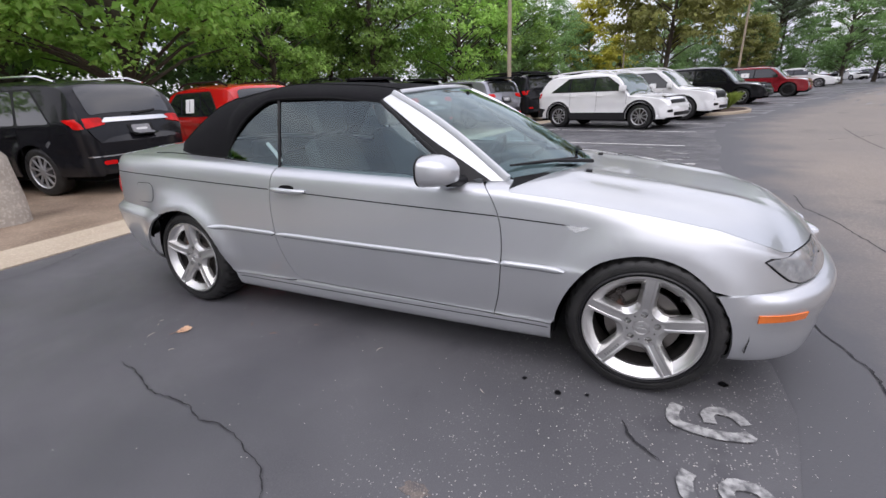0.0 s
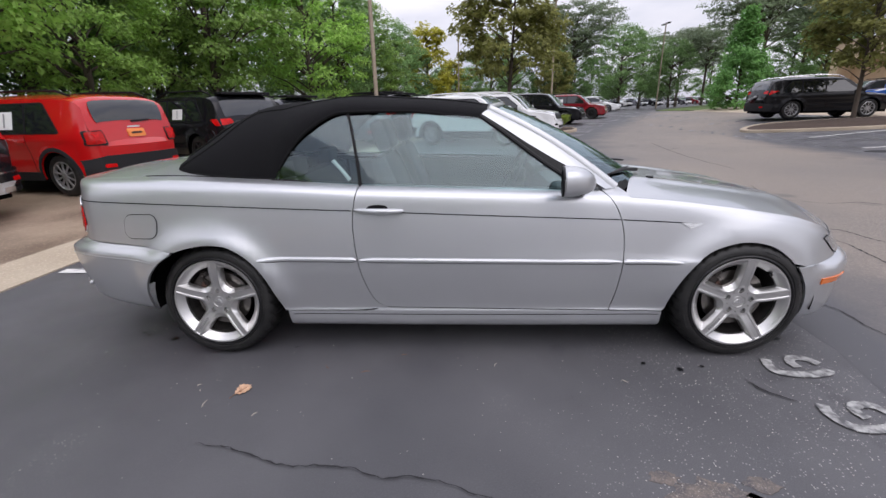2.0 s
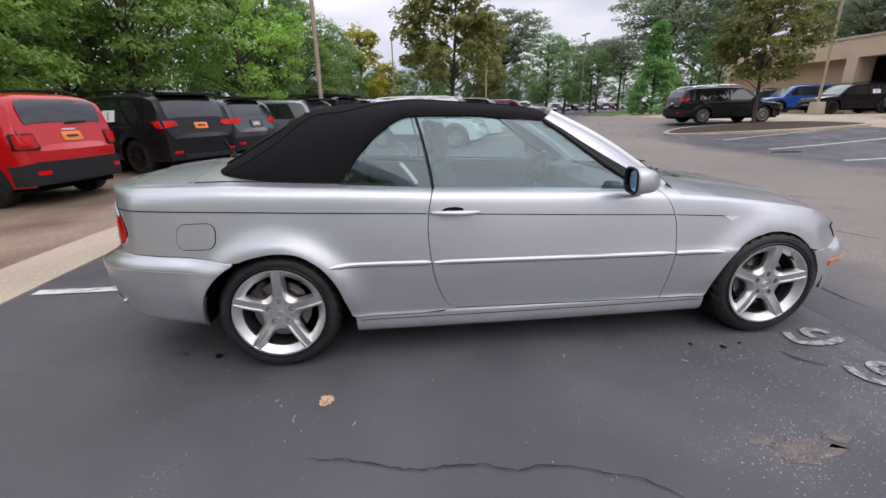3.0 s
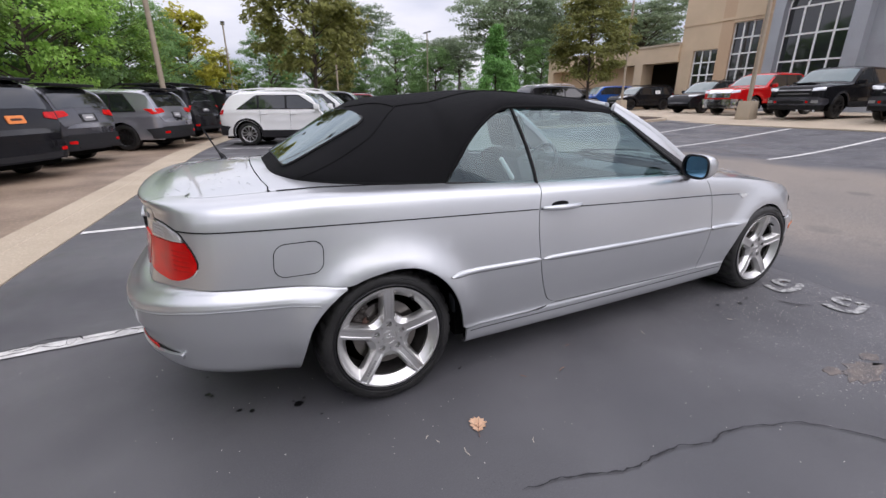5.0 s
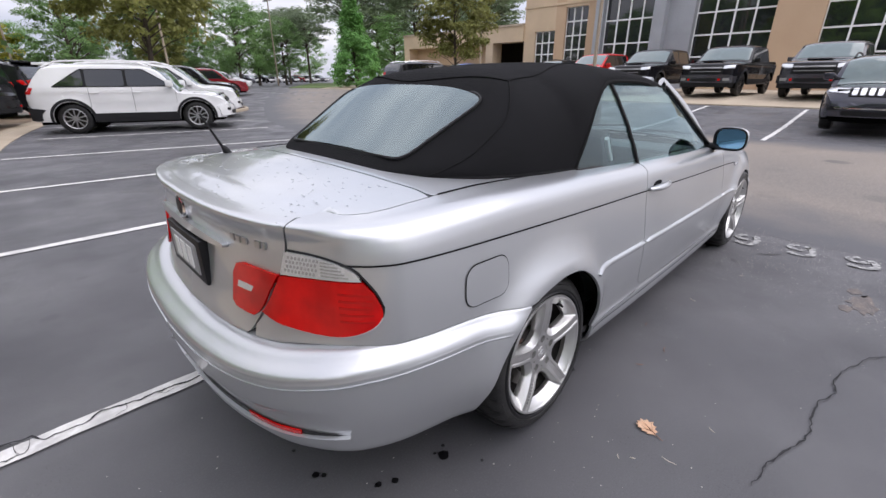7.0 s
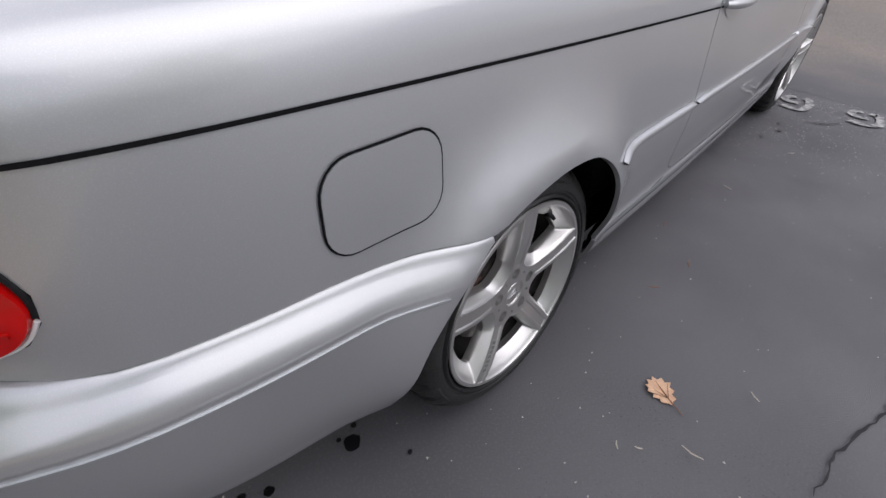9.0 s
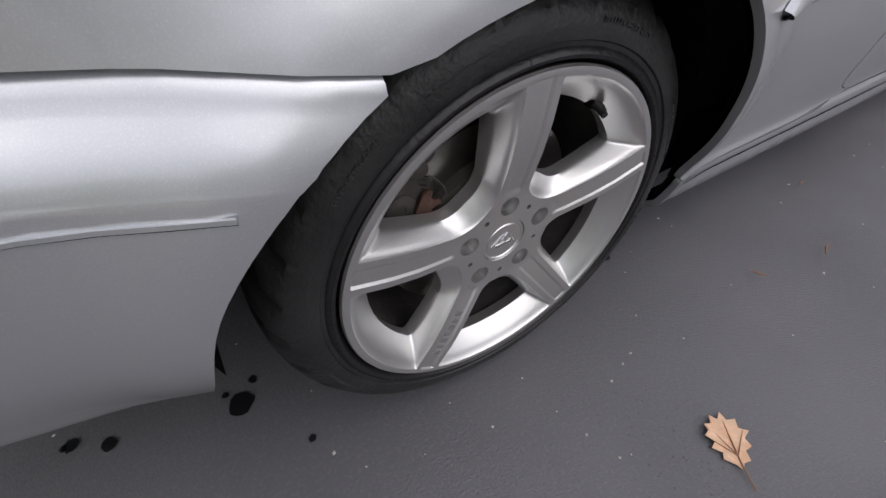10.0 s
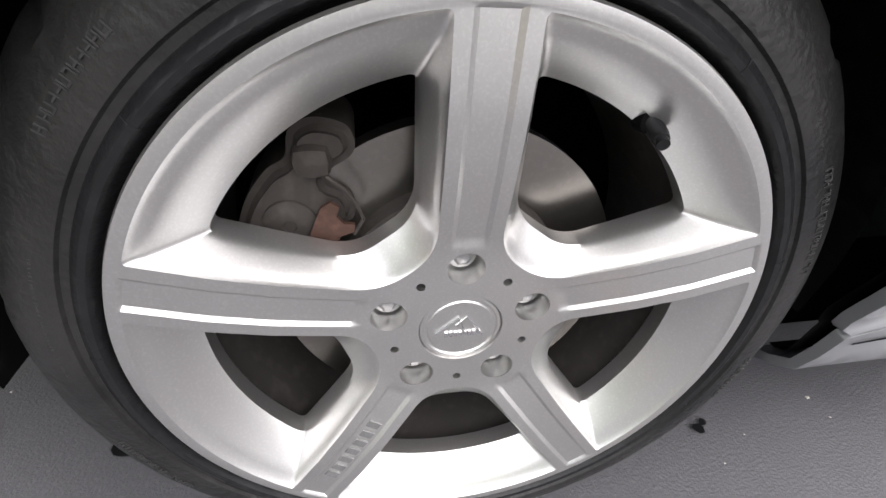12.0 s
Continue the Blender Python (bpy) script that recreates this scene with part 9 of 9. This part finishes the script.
yellow.location = (-4.4, 47.0, 0.16)
plant(yellow, -1.8, 54, 0.16, 90, 0.70)
olive = tree("young_tree", "olive-green young tree with browning leaf tips on the island", 15, 7.8, 2.5, LEAF_OLIVE, 0.18, 115, 85, trunk_r=0.10, bare=0.30, clump_r=0.66)
olive.location = (1.7, 18.7, 0.1)
plant(olive, 14.1, 14.5, 0.40, 120, 0.72, "young tree with thin browning leaves on the mulch island")
plant(olive, 9.0, 47, None, 60, 0.8)
airy = tree("flat_topped_tree", "tall airy tree with feathery flat-topped foliage", 16, 13.5, 6.0, LEAF_FAR, 0.25, 175, 85, "flat", 0.22, 0.35, 1.25)
airy.location = (29.5, 46.0, ground_z(29, 46))
for x, y, s, t in ((37, 44, 0.95, 70), (13.0, 57, 0.92, 150), (29, 63, 0.72, 250), (44, 38, 0.9, 200), (52, 26, 1.0, 20), (54, 8, 1.1, 300), (54, 48, 0.95, 10), (43, 60, 1.0, 185), (36, 70, 0.85, 45)):
    plant(airy, x, y, None, t, s)
cone = tree("conical_tree", "fresh green conical tree", 17, 8.2, 3.0, NEEDLE, 0.19, 190, 95, "cone", 0.12, 0.12, 0.62)
cone.location = (19.5, 31.5, ground_z(19.5, 31.5))
cone.scale = (0.85, 0.85, 0.82)
for x, y, s, t in ((17.0, 50, 0.68, 60), (11, 54, 0.50, 10), (5.0, 58, 0.45, 200), (20, 74, 0.62, 80), (28, 88, 0.62, 20), (0, 64, 0.50, 300), (38, 92, 0.70, 30), (50, 96, 0.85, 130), (62, 80, 0.95, 200), (-4, 66, 0.55, 100), (8, 88, 0.75, 220), (66, 60, 1.0, 270), (46, 66, 0.85, 340), (40, 52, 0.75, 140), (2.2, 43, 0.60, 15), (8.5, 50, 0.66, 105), (21, 55, 0.68, 245), (25.5, 57, 0.62, 35), (14.5, 62, 0.7, 160)):
    plant(dark_tree, x, y, None, t, s)

for k in range(7):
    plant(dark_tree if k % 3 else maple, -34 + k * 5.6, -21 - 3 * ((k * 7) % 3), 0.0, k * 47, 0.72 + 0.09 * (k % 4))

# grass tufts on the island
GRASS = leaf_material("ornamental_grass_blades", (0.20, 0.26, 0.05), 0.5)
rnd = random.Random(3)
for cx, cy in ((3.4, 17.7), (4.1, 18.2), (2.8, 17.9), (4.3, 19.0)):
    verts, faces = [], []
    for _ in range(160):
        a, r = rnd.uniform(0, math.tau), rnd.uniform(0.0, 0.10)
        tip_r, hgt = rnd.uniform(0.12, 0.48), rnd.uniform(0.35, 0.62)
        c, s = math.cos(a), math.sin(a)
        b = len(verts)
        w = 0.010
        verts += [(r * c - s * w, r * s + c * w, 0), (r * c + s * w, r * s - c * w, 0), ((r + tip_r * 0.5) * c + s * w, (r + tip_r * 0.5) * s - c * w, hgt * 0.85), ((r + tip_r) * c, (r + tip_r) * s, hgt)]
        faces.append((b, b + 1, b + 2, b + 3))
    tuft = link("grass_tuft", verts, faces, GRASS, smooth=False)
    tuft.location = (cx, cy, ground_z(cx, cy) + 0.16)
    tagged(tuft, "tuft of yellow-green ornamental grass on the island", "grass", "grass tufts")

# hedge-like scrub that closes the wood's foot, and a lawn strip by the exit
SCRUB = leaf_material("scrub_leaves", (0.075, 0.125, 0.045))
verts, faces = [], []
for _ in range(9000):
    t = rnd.random()
    if t < 0.62:
        x, y = -17 + rnd.gauss(0, 1.8), rnd.uniform(-22, 34)
    else:
        x, y = rnd.uniform(-14, 2), 44 + rnd.gauss(0, 4)
    p = Vector((x, y, 0.15 + abs(rnd.gauss(0, 1.1))))
    ax = Vector((rnd.gauss(0, 1), rnd.gauss(0, 1), rnd.gauss(0, 0.6))).normalized()
    bx = ax.cross(Vector((rnd.gauss(0, 1), rnd.gauss(0, 1), rnd.gauss(0, 1)))).normalized()
    s = rnd.uniform(0.25, 0.6)
    b = len(verts)
    verts += [p - ax * s * 0.5, p + bx * s * 0.35, p + ax * s * 0.55, p - bx * s * 0.35]
    faces.append((b, b + 1, b + 2, b + 3))
tagged(link("scrub", verts, faces, SCRUB, smooth=False), "dark tangled scrub along the foot of the wood", "bushes", kind="stuff")
LAWN = material("mown_grass", (0.10, 0.15, 0.04), 0.9, grain=0.5, grain_scale=30, stain=0.4, stain_scale=0.5, bump=0.6, bump_scale=60)
sheet("lawn", [(-60, -60), (-16.5, -60), (-16.5, 34), (-60, 34)], LAWN, "dark grass under the trees", "grass", 0.165)
sheet("lawn", [(-60, 36), (-9, 44), (1, 49), (1, 110), (-60, 110)], LAWN, "dark grass under the far trees", "grass", 0.04)
sheet("lawn", [(16, 37), (21, 35), (60, 44), (70, 75), (34, 66)], LAWN, "mown grass bank beside the exit road", "grass", 0.05)


# ---- small things on the ground ----
LEAF_DRY = material("dry_orange_leaf", (0.52, 0.30, 0.18), 0.7, grain=0.3, grain_scale=120, stain=0.5, stain_scale=40, tint=(0.60, 0.44, 0.31), bump=0.3, bump_scale=150)
STEM = material("dry_stem", (0.20, 0.10, 0.06), 0.8, grain=0.3, grain_scale=100)
PALE_BIT = material("pale_dry_bit", (0.42, 0.38, 0.32), 0.8, grain=0.3, grain_scale=200)
ROUGH_STONE = material("rough_pale_stone", (0.42, 0.38, 0.33), 0.9, grain=0.4, grain_scale=30, stain=0.6, stain_scale=4, tint=(0.27, 0.24, 0.20), bump=0.8, bump_scale=25)


def dry_leaf(x, y, size, turn):
    """A lobed maple leaf lying curled, one lobe folded up."""
    lobes = [(-0.50, 0.0), (-0.40, 0.10), (-0.30, 0.30), (-0.18, 0.26), (-0.10, 0.46), (0.02, 0.34), (0.12, 0.52), (0.22, 0.40), (0.34, 0.44), (0.36, 0.28), (0.52, 0.24), (0.44, 0.10), (0.58, 0.0), (0.42, -0.08), (0.44, -0.26), (0.26, -0.24), (0.20, -0.42), (0.06, -0.28), (-0.08, -0.36), (-0.16, -0.20), (-0.34, -0.22), (-0.38, -0.06)]
    root = tagged(new("fallen_leaf"), "orange-brown dry maple leaf on the asphalt", "leaf")
    root.matrix_world = Matrix.Translation((x, y, 0.003)) @ pose(0, 0, 0, 0, 0, turn)
    bm = bmesh.new()
    uv, faces, _ = polygon_grid([(a * size, b * size) for a, b in lobes], size * 0.14, size * 0.14)
    vs = []
    for a, b in uv:
        p, q = a / size, b / size
        z = 0.10 * q * q + 0.05 * math.sin(p * 7) * abs(q) + (0.10 * (q - 0.22) if q > 0.22 else 0) + 0.05 * max(p, 0) ** 2
        vs.append(bm.verts.new((a, b, max(z, 0) * size + 0.003)))
    for f in faces:
        bm.faces.new([vs[i] for i in f])
    bmesh.ops.recalc_face_normals(bm, faces=bm.faces[:])
    bmesh.ops.solidify(bm, geom=bm.faces[:], thickness=0.0012)
    part("blade", bm, LEAF_DRY, root)
    bm = bmesh.new()
    tube(bm, [(0.5 * size, 0, 0.012 * size + 0.002), (0, 0.01 * size, 0.004), (-0.5 * size, 0, 0.004), (-0.85 * size, -0.06 * size, 0.003)], [0.0006, 0.0012, 0.0014, 0.0012], 5)
    for q in ((0.3, 0.36), (0.05, 0.40), (0.25, -0.33)):
        tube(bm, [(-0.25 * size, 0, 0.004), (q[0] * size, q[1] * size, 0.004 + 0.10 * q[1] ** 2 * size)], [0.0009, 0.0004], 4)
    part("stem", bm, STEM, root)


dry_leaf(-1.10, -1.15, 0.085, 60)


def twig(x, y, length, turn, mat, r=0.0022):
    bm = bmesh.new()
    tube(bm, [(-length / 2, 0, 0.002), (0, length * 0.10, 0.004), (length / 2, -length * 0.04, 0.003)], [r * 0.6, r, r * 0.5], 5)
    ob = part("twig", bm, mat)
    ob.matrix_world = Matrix.Translation((x, y, 0.0135)) @ pose(0, 0, 0, 0, 0, turn)
    tagged(ob, "small dry twig on the asphalt", "twig", "bits of debris")


for x, y, length, turn, mat in ((-0.527, -1.002, 0.045, 20, STEM), (0.138, -0.927, 0.040, 70, PALE_BIT), (-0.738, -0.963, 0.035, 130, STEM), (-1.22, -1.267, 0.05, 95, PALE_BIT), (-0.352, -0.841, 0.03, 10, STEM), (-1.33, -1.13, 0.02, 40, PALE_BIT), (-1.30, -1.17, 0.018, 120, PALE_BIT), (-0.95, -1.33, 0.03, 60, PALE_BIT), (0.75, -1.05, 0.03, 140, PALE_BIT)):
    twig(x, y, length, turn, mat)

# loose pale grit, thickest where the sealing has worn off
verts, faces = [], []
rnd = random.Random(21)
spots = [(0.75, -1.70, 0.16, 170), (0.95, -1.30, 0.22, 60), (1.25, -1.15, 0.35, 130), (1.75, -1.25, 0.45, 220), (2.1, -0.6, 0.4, 130), (0.55, -1.35, 0.3, 50), (1.0, -0.95, 0.15, 60), (-0.2, -1.3, 1.2, 90), (-1.4, -1.0, 0.5, 50), (-2.4, -0.4, 0.7, 50), (2.2, -1.6, 0.6, 160)]
for cx, cy, spread, count in spots:
    for _ in range(count):
        x, y, r = cx + rnd.gauss(0, spread), cy + rnd.gauss(0, spread * 0.6), rnd.uniform(0.0014, 0.0038)
        b, a0 = len(verts), rnd.uniform(0, 6)
        verts += [(x + r * math.cos(a0 + k * 1.571) * rnd.uniform(0.7, 1.2), y + r * math.sin(a0 + k * 1.571) * rnd.uniform(0.7, 1.2), 0.0126 if ground_z(x, y) + 0.012 > 0.0125 and x > 2.3 else 0.0006) for k in range(4)]
        verts.append((x, y, verts[b][2] + r * 0.8))
        faces += [(b + k, b + (k + 1) % 4, b + 4) for k in range(4)]
GRIT = material("pale_grit", (0.40, 0.38, 0.35), 0.85, per_piece=0.45)
tagged(link("loose_grit", verts, faces, GRIT, smooth=False), "loose pale grit scattered over the asphalt", "gravel", kind="stuff")

# rough stone bollard on the upper lot
bm = bmesh.new()
spin(bm, [(0.0, 0.0), (0.27, 0.0), (0.275, 0.3), (0.262, 0.62), (0.245, 0.80), (0.20, 0.875), (0.10, 0.90), (0.0, 0.902)], (0, 0, 0), "z", 28)
rnd = random.Random(8)
for v in bm.verts:
    k = 1 + rnd.uniform(-0.025, 0.025)
    v.co.x, v.co.y = v.co.x * k, v.co.y * k
bollard = part("stone_bollard", bm, ROUGH_STONE, None, "", True)
bollard.location = (-5.75, -0.18, LOT - 0.01)
tagged(bollard, "rough pale stone bollard standing on the concrete lot", "bollard")

# standing rain drops on the boot
verts, faces = [], []
rnd = random.Random(4)
for _ in range(260):
    x, y = rnd.uniform(-2.20, -1.82), rnd.uniform(-0.58, 0.58)
    c = lid_top([x], [y])[0]
    r, ry = rnd.uniform(0.0015, 0.0042), rnd.uniform(0.7, 2.0)
    b = len(verts)
    verts += [(c[0] + r * math.cos(k * 1.047), c[1] + r * ry * math.sin(k * 1.047), c[2] + 0.0004) for k in range(6)]
    verts += [(c[0] + r * 0.6 * math.cos(k * 1.047), c[1] + r * 0.6 * ry * math.sin(k * 1.047), c[2] + 0.0004 + r * 0.13) for k in range(6)]
    faces += [(b + k, b + (k + 1) % 6, b + 6 + (k + 1) % 6, b + 6 + k) for k in range(6)] + [tuple(b + 6 + k for k in range(6))]
WATER = material("clear_water", (0.62, 0.64, 0.67), 0.05, 0.6, grain=0.1, grain_scale=80, coat=1.0)
tagged(link("rain_drops", verts, faces, WATER, boot_lid), "beads of rain standing on the boot", kind="stuff")
